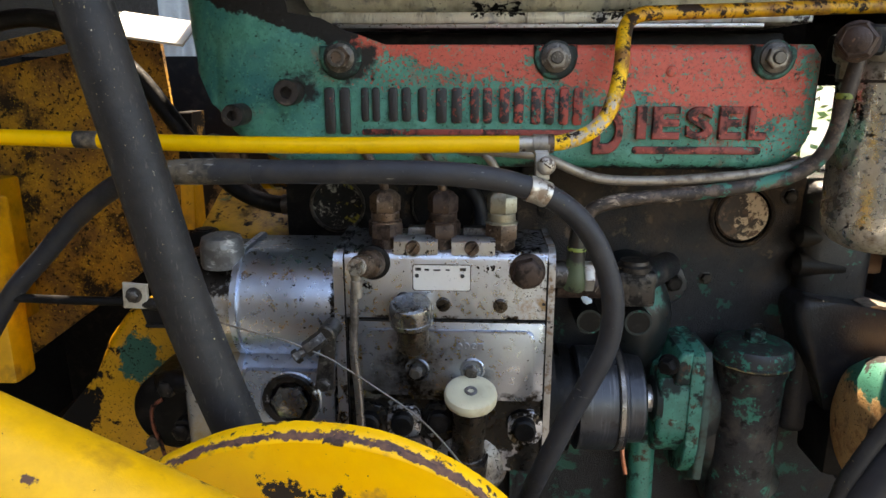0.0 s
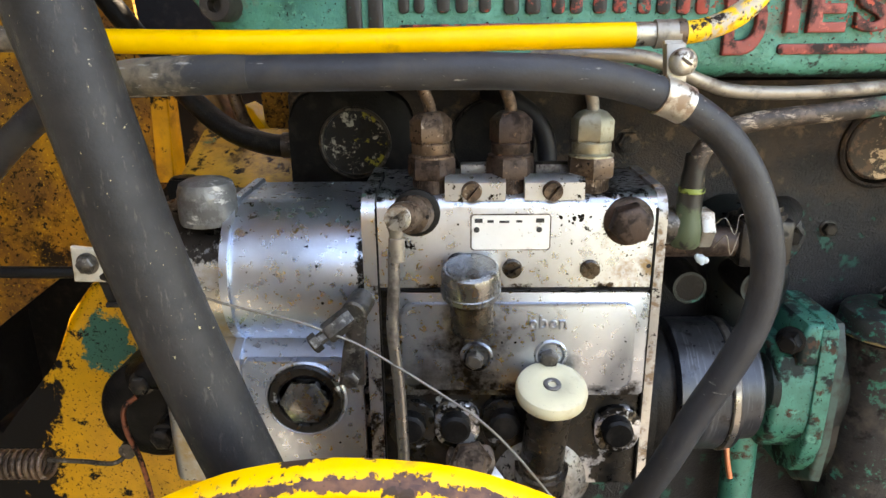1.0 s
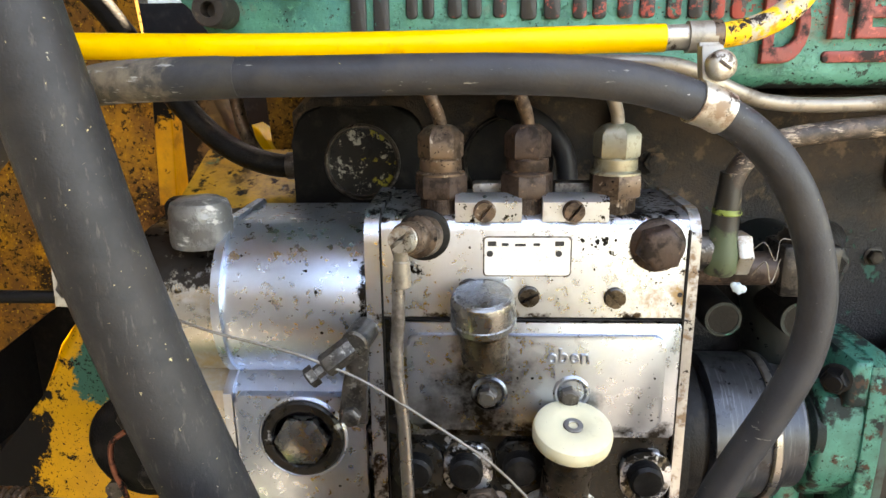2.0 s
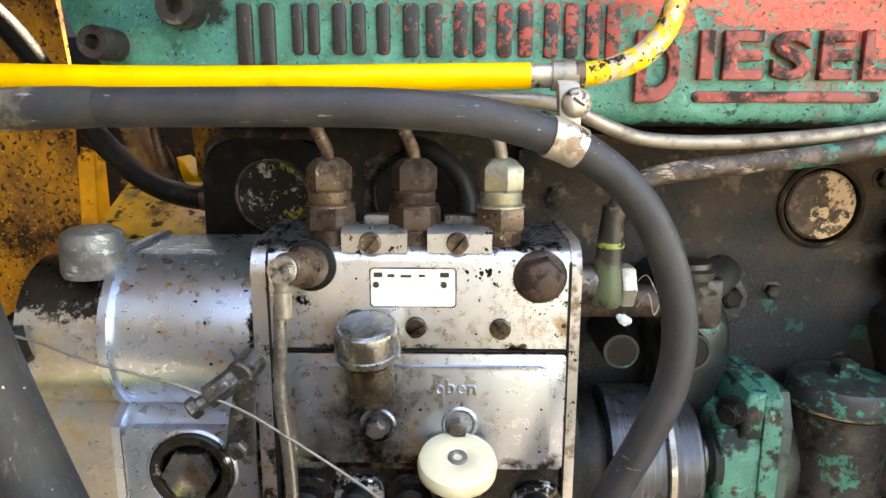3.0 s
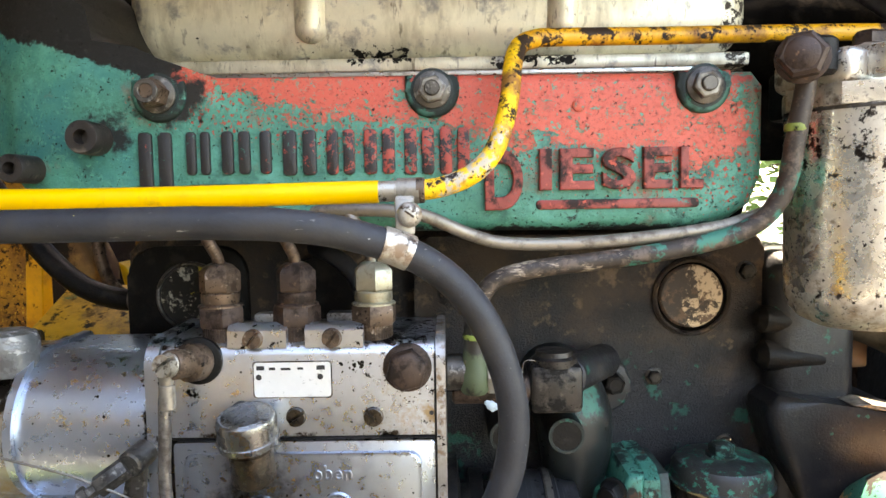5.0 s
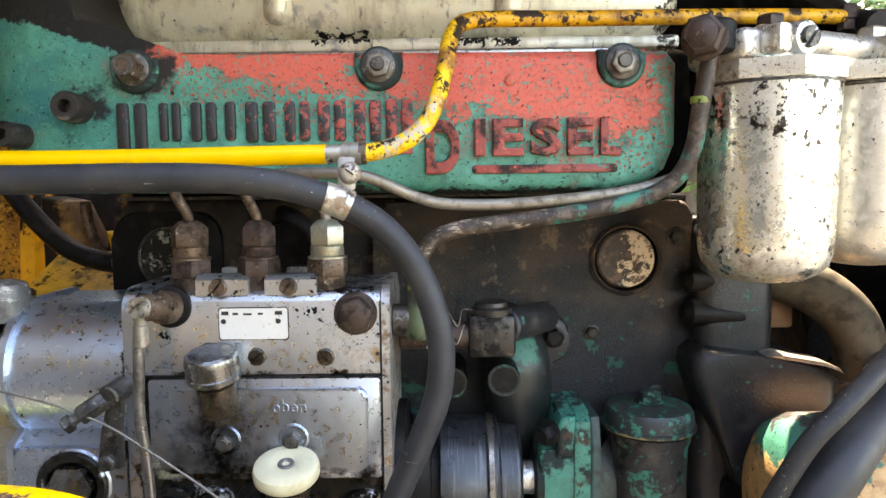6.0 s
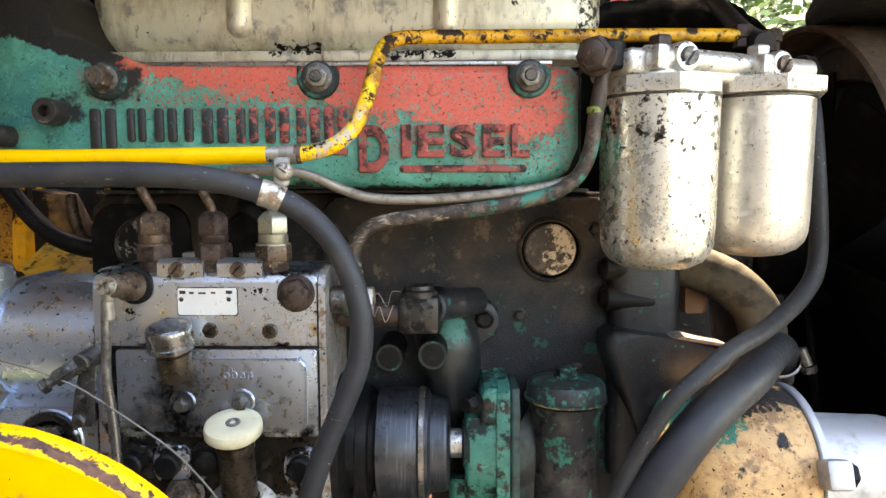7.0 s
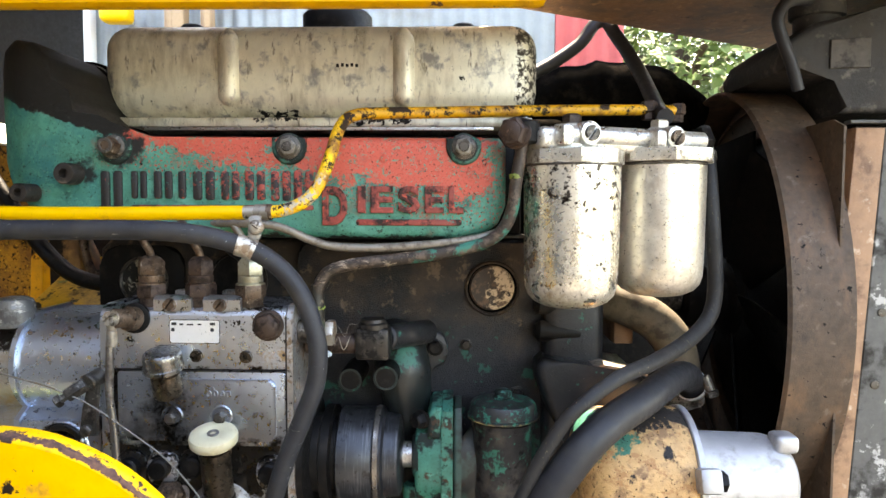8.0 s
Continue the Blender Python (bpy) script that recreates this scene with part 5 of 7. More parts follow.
# ---- pipes and hoses on the pump side ----
m_tan = surface("tan paint", (0.34, 0.19, 0.055), [layer((0.16, 0.085, 0.028), 34, 0.46, 0.62), layer((0.016, 0.012, 0.010), 36, 0.50, 0.60, detail=13, bias=((-9, 0, 0, -2.07, -0.2, 0.15),))], rough=0.45, vary=0.25)
m_band = surface("stained steel strip", (0.48, 0.44, 0.37), [layer((0.20, 0.13, 0.08), 90, 0.50, 0.64), layer((0.06, 0.04, 0.028), 110, 0.56, 0.62, detail=13)], rough=0.36, metal=0.7, vary=0.2, bump=0.3)
m_wrap = surface("rubbed rubber", (0.030, 0.031, 0.034), [layer((0.060, 0.054, 0.046), 32, 0.48, 0.70), layer((0.17, 0.14, 0.105), 60, 0.50, 0.66, detail=12, bias=((-10, 0, 0, -1.22, -0.3, 0.06),)), layer((0.30, 0.29, 0.27), 220, 0.62, 0.70, detail=12, stretch=(0.4, 1, 1.8), bias=((-10, 0, 0, -1.18, -0.3, 0.02),))], rough=0.55, vary=0.3, bump=0.4, gloss=0.25)



def pipe_thing(name, points, r, material, label, category="pipe", steps=8, seg=16, wobble=0.0, inner="pipe"):
    ob = thing(name, points[0], label, category)
    bm = B()
    tube(bm, points, r, seg, steps, wobble)
    part(inner, bm, material, ob)
    return ob


yellow = pipe_thing("fuel_pipe", [(-0.62, 0.440, 1.305), (-0.40, 0.432, 1.302), (-0.26, 0.428, 1.2990), (-0.10, 0.4245, 1.2955), (0.057, 0.4245, 1.2968)], 0.0053, m_yellow, "bright yellow painted fuel pipe with a bare joint", inner="lower_pipe")
bm = B()
tube(bm, [(0.0555, 0.4245, 1.2968), (0.066, 0.4245, 1.2970), (0.077, 0.4245, 1.2972)], 0.0049, 18, 4)
part("bare_joint", bm, m_band, yellow, "rusty bare steel joint")
bm = B()
tube(bm, [(-0.226, 0.4272, 1.2982), (-0.218, 0.4269, 1.2981), (-0.2105, 0.4267, 1.2979)], 0.0056, 18, 4)
part("taped_joint", bm, m_wrap, yellow, "dark taped joint")
bm = B()
ring(bm, (0.0745, 0.4245, 1.2972), RIGHT, 0.0040, 0.0060, 0.004, 24)
part("olive", bm, m_rustnut, yellow)
bm = B()
tube(bm, [(0.0760, 0.4245, 1.2970), (0.0880, 0.4248, 1.2990), (0.1010, 0.4258, 1.3045), (0.1105, 0.4280, 1.3140), (0.1165, 0.4330, 1.3280), (0.1205, 0.4420, 1.3450), (0.1230, 0.4530, 1.3600),
          (0.1275, 0.4640, 1.3710), (0.1360, 0.4705, 1.3760), (0.1500, 0.4740, 1.3775), (0.2000, 0.4835, 1.3795), (0.2720, 0.4960, 1.3825), (0.3300, 0.5055, 1.3845), (0.3800, 0.5180, 1.3865), (0.4100, 0.5330, 1.3880)], 0.0048, 18, 8)
part("upper_pipe", bm, m_yellow_worn, yellow, "chipped yellow upper pipe")
for x, y in ((0.383, 0.519), (0.412, 0.534)):
    bm = B()
    lathe(bm, (x, y, 1.3780), UP, [(0, 0.0058), (0.006, 0.0058), (0.007, 0.0075), (0.014, 0.0075), (0.016, 0.0062)], 6)
    part("union", bm, m_rustdark, yellow)

hose = pipe_thing("fuel_hose", [(-0.330, 0.455, 1.150), (-0.300, 0.450, 1.188), (-0.272, 0.446, 1.215), (-0.240, 0.438, 1.244), (-0.205, 0.422, 1.2665), (-0.170, 0.400, 1.2795), (-0.130, 0.388, 1.2838), (-0.070, 0.3845, 1.2845),
                                (-0.006, 0.3845, 1.2845), (0.030, 0.3870, 1.2822), (0.055, 0.3925, 1.2765), (0.078, 0.3990, 1.2665), (0.096, 0.4010, 1.2510), (0.1090, 0.4015, 1.2290), (0.1165, 0.4015, 1.2010), (0.1150, 0.4020, 1.1740),
                                (0.1060, 0.4030, 1.1490), (0.0940, 0.4060, 1.1210), (0.0840, 0.4100, 1.0930), (0.0760, 0.4200, 1.0650), (0.0720, 0.440, 1.0350)], 0.0070, m_rubber_scuffed, "grey-black rubber fuel hose in a wide loop", "hose", inner="rubber", seg=20)
bm = B()
tube(bm, [(-0.158, 0.3945, 1.2815), (-0.145, 0.3910, 1.2830), (-0.128, 0.3878, 1.2838), (-0.108, 0.3858, 1.2843), (-0.098, 0.3852, 1.2844)], [0.0072, 0.0076, 0.0077, 0.0075, 0.0071], 20, 5)
part("worn_wrap", bm, m_wrap, hose, "rubbed pale wrap")
clip = thing("pipe_clip", (0.069, 0.395, 1.272), "steel clip joining the hose and the pipe", "clip")
bm = B()
tube(bm, [(0.0605, 0.3943, 1.2745), (0.0665, 0.3960, 1.2725), (0.0725, 0.3976, 1.2697)], 0.0079, 24, 3)
part("hose_band", bm, m_band, clip)
bm = B()
ring(bm, (0.0655, 0.4245, 1.2970), RIGHT, 0.0050, 0.0060, 0.0105, 24, 0.0002)
part("pipe_band", bm, m_pipe, clip)
bm = B()
box(bm, (0.0700, 0.4060, 1.2855), (0.0085, 0.0025, 0.0165), 0.0008, Euler((radians(-12), 0, radians(8))).to_matrix())
box(bm, (0.0700, 0.4095, 1.2865), (0.0085, 0.0025, 0.0165), 0.0008, Euler((radians(-12), 0, radians(8))).to_matrix())
part("tab", bm, m_pipe, clip)
bm = B()
lathe(bm, (0.0722, 0.4045, 1.2862), Vector((0.05, -1, 0.1)), [(0, 0.0056), (0.002, 0.0056), (0.0042, 0.0042), (0.0050, 0.0020), (0.0044, 0)], 20)
screw_head = part("screw_head", bm, m_band, clip, "stained domed screw")
bm = B()
box(bm, (0.0725, 0.3994, 1.2867), (0.0050, 0.0010, 0.0009), 0, Euler((0, radians(35), 0)).to_matrix())
part("screw_slot", bm, m_rustdark, screw_head)

pipe_thing("leak_off_pipe", [(0.015, 0.4680, 1.2880), (0.038, 0.4600, 1.2880), (0.0580, 0.4560, 1.2875), (0.0760, 0.4560, 1.2848), (0.1000, 0.4600, 1.2745), (0.1180, 0.4620, 1.2695), (0.1500, 0.4625, 1.2685), (0.1900, 0.4615, 1.2710), (0.2300, 0.4615, 1.2760), (0.2560, 0.4660, 1.2830)], 0.0034, m_pipe, "thin bare metal leak-off pipe")
feed = pipe_thing("feed_pipe", [(0.1030, 0.4660, 1.2300), (0.1060, 0.4650, 1.2400), (0.1140, 0.4640, 1.2495), (0.1320, 0.4630, 1.2550), (0.1600, 0.4610, 1.2585), (0.1880, 0.4590, 1.2620), (0.2180, 0.4570, 1.2672), (0.2390, 0.4550, 1.2735), (0.2530, 0.4525, 1.2840),
                                 (0.2600, 0.4500, 1.3000), (0.2625, 0.4480, 1.3200), (0.2655, 0.4470, 1.3400), (0.2680, 0.4470, 1.3550)], 0.0049, m_rustpipe, "rusty fuel feed pipe with green paint patches")
bm = B()
lathe(bm, (0.2625, 0.4480, 1.3235), UP, [(0, 0.0052), (0.0008, 0.0055), (0.0030, 0.0055), (0.0038, 0.0052)], 20)
part("paint_ring", bm, m_lime, feed, "lime paint mark")
bm = B()
rod(bm, (0.2690, 0.4470, 1.3500), (0.2690, 0.4470, 1.3680), 0.0115)
part("banjo", bm, m_black, feed)
bm = B()
hexbolt(bm, (0.2620, 0.4420, 1.3580), Vector((-0.45, -0.85, 0.05)), 0.0115, 0.011, 0.0125, 0.15)
part("banjo_bolt", bm, m_rustdark, feed, "rusty brown banjo bolt")
# hose end on the pump's inlet
bm = B()
lathe(bm, (0.1020, 0.4680, 1.1880), Vector((0.02, -0.04, 1)), [(0, 0.0065), (0.002, 0.0080), (0.011, 0.0082), (0.015, 0.0066), (0.030, 0.0064), (0.038, 0.0058), (0.044, 0.0053), (0.050, 0.0050)], 24)
part("hose_end", bm, m_olive, feed, "black hose end on an oily green fitting")
bm = B()
lathe(bm, (0.1027, 0.4666, 1.2180), Vector((0.02, -0.04, 1)), [(0, 0.0064), (0.0005, 0.0068), (0.0022, 0.0067), (0.0028, 0.0062)], 24)
part("paint_ring", bm, m_lime, feed, "lime paint mark")

inlet = thing("fuel_inlet_fitting", (0.12, 0.475, 1.18), "row of oily brass and steel inlet unions", "fitting")
bm = B()
rod(bm, (0.0860, 0.472, 1.1985), (0.1000, 0.472, 1.1985), 0.0100, seg=24)
part("union", bm, m_darknut, inlet)
bm = B()
lathe(bm, (0.1090, 0.472, 1.1975), RIGHT, [(0, 0.0105), (0.001, 0.0112), (0.006, 0.0112), (0.007, 0.0105)], 6)
part("union_nut", bm, m_band, inlet, "bright union nut")
bm = B()
rod(bm, (0.0900, 0.480, 1.1870), (0.1350, 0.480, 1.1870), 0.0085)
part("pipe_stub", bm, m_rustdark, inlet)
bm = B()
box(bm, (0.1470, 0.482, 1.1880), (0.0290, 0.026, 0.0270), 0.0035)
body = part("valve_body", bm, m_oilsteel, inlet)
bm = B()
lathe(bm, (0.1470, 0.480, 1.2000), UP, [(0, 0.0125), (0.004, 0.0125), (0.0055, 0.0105), (0.0080, 0.0100), (0.0085, 0)], 24)
part("valve_cap", bm, m_oilsteel, body)
bm = B()
tube(bm, [(0.1150, 0.4655, 1.1990), (0.1200, 0.462, 1.2050), (0.1260, 0.462, 1.1960), (0.1290, 0.466, 1.2050), (0.1350, 0.468, 1.2050)], 0.0002, 6, 6)
tube(bm, [(0.1170, 0.4650, 1.1880), (0.1210, 0.461, 1.1960), (0.1250, 0.462, 1.1850), (0.1300, 0.466, 1.1960)], 0.0003, 6, 6)
part("lock_wire", bm, m_pipe, inlet, "twisted bright lock wire")
bm = B()
for dx, dz, r in ((0, 0, 0.0028), (0.0026, -0.0008, 0.0021), (-0.0018, 0.0012, 0.0017), (0.0010, -0.0022, 0.0015)):
    lathe(bm, (0.1105 + dx, 0.4650, 1.1818 + dz), FRONT, [(0, r), (r * 0.5, r * 0.9), (r * 0.75, r * 0.5), (r * 0.8, 0)], 7, dx * 300)
part("sealant_dab", bm, m_blue, inlet, "pale blue dab of sealant")
bm = B()
for z in (1.1900,):
    rod(bm, (0.1560, 0.490, z), (0.1900, 0.545, z - 0.004), 0.011)
part("outlet", bm, m_front, inlet)

for x, y, z, r, lab in ((0.1225, 0.510, 1.1480, 0.0105, "round green-edged blanking plug"), (0.1560, 0.492, 1.1545, 0.0108, "round green-rimmed blanking plug")):
    ob = thing("blanking_plug", (x, y, z), lab, "plug", "plugs on the engine")
    bm = B()
    lathe(bm, (x, 0.575, z), FRONT, [(0, r * 1.05), (0.575 - y - 0.002, r), (0.575 - y, r * 0.9), (0.575 - y, 0)], 28)
    part("barrel", bm, m_black, ob)
    bm = B()
    ring(bm, (x, y, z), FRONT, r * 0.8, r * 0.98, 0.0006, 28, 0.0002)
    part("rim", bm, m_teal_dark, ob)

# injector pipes and the pump's return pipe
for x in (-0.0325, 0.0080, 0.0490):
    pipe_thing("injector_pipe", [(x, 0.4640, 1.2560), (x - 0.0005, 0.4630, 1.2640), (x - 0.0030, 0.4600, 1.2710), (x - 0.0065, 0.4588, 1.2790), (x - 0.0110, 0.4600, 1.2850), (x - 0.0160, 0.4660, 1.2890)], 0.0031, m_pipe if x > 0.03 else m_rustnut,
               "bare steel injector pipe" if x > 0.03 else "rusty steel injector pipe")
ret = pipe_thing("return_pipe", [(-0.0490, 0.4290, 1.2050), (-0.0500, 0.4290, 1.1950), (-0.0505, 0.4290, 1.1800), (-0.0520, 0.4300, 1.1550), (-0.0500, 0.4320, 1.1250), (-0.0490, 0.4330, 1.0900), (-0.0485, 0.4350, 1.0400)], 0.0031, m_pipe_dark, "thin grey return pipe down the pump's front")
bm = B()
lathe(bm, (-0.0485, 0.4290, 1.1930), UP, [(0, 0.0032), (0.0006, 0.0040), (0.0120, 0.0039), (0.0126, 0.0033), (0.0150, 0.0036), (0.0200, 0.0050), (0.0225, 0.0044)], 20)
part("ferrule", bm, m_pipe, ret, "", 28)
bm = B()
lathe(bm, (-0.0400, 0.4510, 1.2120), FRONT, [(0, 0.0122), (0.0025, 0.0122), (0.0030, 0.0112), (0.0030, 0)], 28)
part("seal_ring", bm, m_black, ret)
bm = B()
lathe(bm, (-0.0395, 0.4490, 1.2118), Vector((-0.35, -1, 0.16)), [(0, 0.0090), (0.001, 0.0096), (0.0085, 0.0096), (0.0095, 0.0072), (0.0150, 0.0066), (0.0155, 0.0075), (0.0210, 0.0075), (0.0220, 0.0068)], 24)
part("banjo", bm, m_rustnut, ret)
bm = B()
screw(bm, Vector((-0.0395, 0.4490, 1.2118)) + Vector((-0.35, -1, 0.16)).normalized() * 0.0215, Vector((-0.35, -1, 0.16)), 0.0062, 0.0060, 0.7)
part("banjo_bolt", bm, m_band, ret, "slotted bright banjo bolt")

m_web = surface("green casting gone black", (0.016, 0.020, 0.020), [layer((0.040, 0.085, 0.070), 50, 0.48, 0.66, bias=((-9, 0, 0, 2.06, -0.25, 0.10),)), layer((0.055, 0.046, 0.038), 90, 0.58, 0.70)], rough=0.40, vary=0.3, bump=0.5)

pipe_thing("vent_hose", [(0.000, 0.560, 1.262), (0.012, 0.538, 1.2600), (0.0245, 0.533, 1.2520), (0.0325, 0.531, 1.2410), (0.0355, 0.531, 1.2280), (0.0350, 0.530, 1.2130)], 0.0058, m_rubber, "thin black rubber hose behind the outlets", "hose", inner="rubber")

# pump coupling and the accessory drive beside it
coup = thing("drive_coupling", (0.13, 0.53, 1.04), "grey turned steel drive coupling", "coupling")
bm = B()
lathe(bm, (0.0985, 0.5200, 1.0780), RIGHT, [(0, 0.030), (0.001, 0.044), (0.009, 0.044), (0.010, 0.036), (0.016, 0.036)], 48)
part("pump_half", bm, m_black, coup)
bm = B()
lathe(bm, (0.1130, 0.5200, 1.0780), RIGHT, [(0, 0.040), (0.0015, 0.0425), (0.030, 0.0425), (0.0315, 0.0415), (0.0330, 0.0425), (0.0390, 0.0425), (0.0400, 0.0400), (0.0410, 0.0370), (0.0530, 0.0360), (0.0550, 0.0330), (0.0560, 0.012)], 56)
part("drum", bm, m_steelgrey, coup)
bm = B()
lathe(bm, (0.1450, 0.5200, 1.0780), RIGHT, [(0, 0.0426), (0.0008, 0.0434), (0.0040, 0.0434), (0.0048, 0.0426)], 56)
part("bright_band", bm, m_pipe_dark, coup)
bm = B()
rod(bm, (0.1660, 0.5200, 1.0780), (0.1860, 0.5200, 1.0780), 0.0115)
part("shaft", bm, m_clean, coup)
pipe_thing("copper_wire_end", [(0.1530, 0.500, 1.045), (0.1535, 0.497, 1.035), (0.1560, 0.495, 1.022)], 0.0018, m_copper, "loose end of a copper wire", "wire")

drive = thing("accessory_drive", (0.21, 0.53, 1.0), "green painted accessory drive housing, paint chipped", "engine part")
cy, cz = 0.5560, 1.0720
bm = B()
prism(bm, [(0.5050, 1.0480), (0.5020, 1.0600), (0.5020, 1.0930), (0.5070, 1.1020), (0.5300, 1.1080), (0.600, 1.1080), (0.600, 1.0300), (0.5200, 1.0300)], "x", 0.1800, 0.2060, 0.004, 3)
part("nose", bm, m_teal, drive)
bm = B()
prism(bm, [(0.5060, 1.0260), (0.5010, 1.0420), (0.5000, 1.0700), (0.5005, 1.1080), (0.5030, 1.1225), (0.5110, 1.1280), (0.600, 1.1280), (0.600, 1.0040), (0.5300, 1.0060), (0.5160, 1.0130)], "x", 0.2035, 0.2138, 0.0018, 3)
part("flange", bm, m_teal, drive)
bm = B()
prism(bm, [(0.5080, 1.0100), (0.5045, 1.0420), (0.5040, 1.1050), (0.5120, 1.1230), (0.600, 1.1230), (0.600, 1.000), (0.5300, 0.9950)], "x", 0.2145, 0.2215, 0.0030, 3)
part("gasket_face", bm, m_web, drive)
bm = B()
tube(bm, [(0.2180, 0.565, 1.0620), (0.2270, 0.562, 1.0560), (0.2400, 0.558, 1.0400), (0.2560, 0.550, 1.0150), (0.2700, 0.545, 0.9800)], [0.0600, 0.0520, 0.0420, 0.0360, 0.0340], 40, 8)
part("web", bm, m_web, drive)
bm = B()
prism(bm, [(0.1915, 1.0980), (0.1915, 1.1200), (0.1950, 1.1260), (0.2045, 1.1270), (0.2045, 1.0980)], "y", 0.5010, 0.560, 0.004, 4)
part("bolt_lug", bm, m_teal, drive)
bm = B()
lathe(bm, (0.1775, 0.5200, 1.0780), RIGHT, [(0, 0.0170), (0.0015, 0.0190), (0.006, 0.0200)], 36)
part("bearing_nose", bm, m_teal_dark, drive)
for x, z in ((0.1870, 1.1150),):
    bm = B()
    hexbolt(bm, (x, 0.5060, z), Vector((-0.6, -0.8, 0)), 0.0072, 0.010, 0.0085)
    part("bolt", bm, m_black, drive)
bm = B()
rod(bm, (0.178, 0.535, 1.045), (0.180, 0.535, 0.93), 0.011)
part("drain_pipe", bm, m_teal, drive)

m_filterbody = surface("half-bare green casting", (0.030, 0.029, 0.030), [layer((0.030, 0.19, 0.135), 46, 0.56, 0.61, detail=13), layer((0.085, 0.072, 0.060), 30, 0.52, 0.70), layer((0.014, 0.013, 0.013), 70, 0.56, 0.66)], rough=0.5, vary=0.35, bump=0.6, depth=0.001, gloss=0.3)
cap = thing("oil_filter_housing", (0.258, 0.52, 1.0), "round oil filter housing with a half-bare green cap", "oil filter")
bm = B()
lathe(bm, (0.2590, 0.5250, 0.95), UP, [(0, 0.026), (0.120, 0.026), (0.150, 0.0265), (0.155, 0.0285), (0.160, 0.0285)], 40)
part("body", bm, m_filterbody, cap)
bm = B()
lathe(bm, (0.2590, 0.5250, 1.1115), UP, [(0, 0.0290), (0.001, 0.0320), (0.003, 0.0322), (0.0040, 0.0306), (0.0120, 0.0300), (0.0150, 0.0280), (0.0168, 0.0220), (0.0176, 0.0100), (0.0178, 0)], 44)
lid = part("cap", bm, m_teal_cap, cap, "half-bare green cap")
bm = B()
hexbolt(bm, (0.2590, 0.5250, 1.1290), UP, 0.0078, 0.008, 0.0095)
part("cap_bolt", bm, m_teal, lid)

m_elbow = surface("green casting under oil", (0.014, 0.018, 0.018), [layer((0.024, 0.135, 0.098), 70, 0.52, 0.57, detail=14, bias=(("near", 0.172, 0.515, 1.172, 0.004, 0.024, 0.13),)), layer((0.05, 0.042, 0.036), 120, 0.60, 0.72)], rough=0.34, vary=0.35, bump=0.4)
lump = thing("thermostat_elbow", (0.175, 0.55, 1.12), "dark green cast elbow bolted to the block", "engine part")
bm = B()
tube(bm, [(0.150, 0.590, 1.176), (0.156, 0.565, 1.174), (0.163, 0.545, 1.166), (0.168, 0.538, 1.150), (0.170, 0.542, 1.128), (0.170, 0.552, 1.100), (0.170, 0.565, 1.075)], [0.022, 0.0235, 0.0250, 0.0250, 0.0230, 0.0190, 0.0160], 32, 8)
part("elbow", bm, m_elbow, lump)
bm = B()
prism(bm, rounded(0.140, 0.208, 1.150, 1.186, 0.014), "y", 0.549, 0.563, 0.003)
flange = part("flange", bm, m_front, lump)
bm = B()
hexbolt(bm, (0.1965, 0.549, 1.1700), FRONT, 0.0068, 0.0080, 0.0078, 0.2)
part("bolt", bm, m_black, flange)


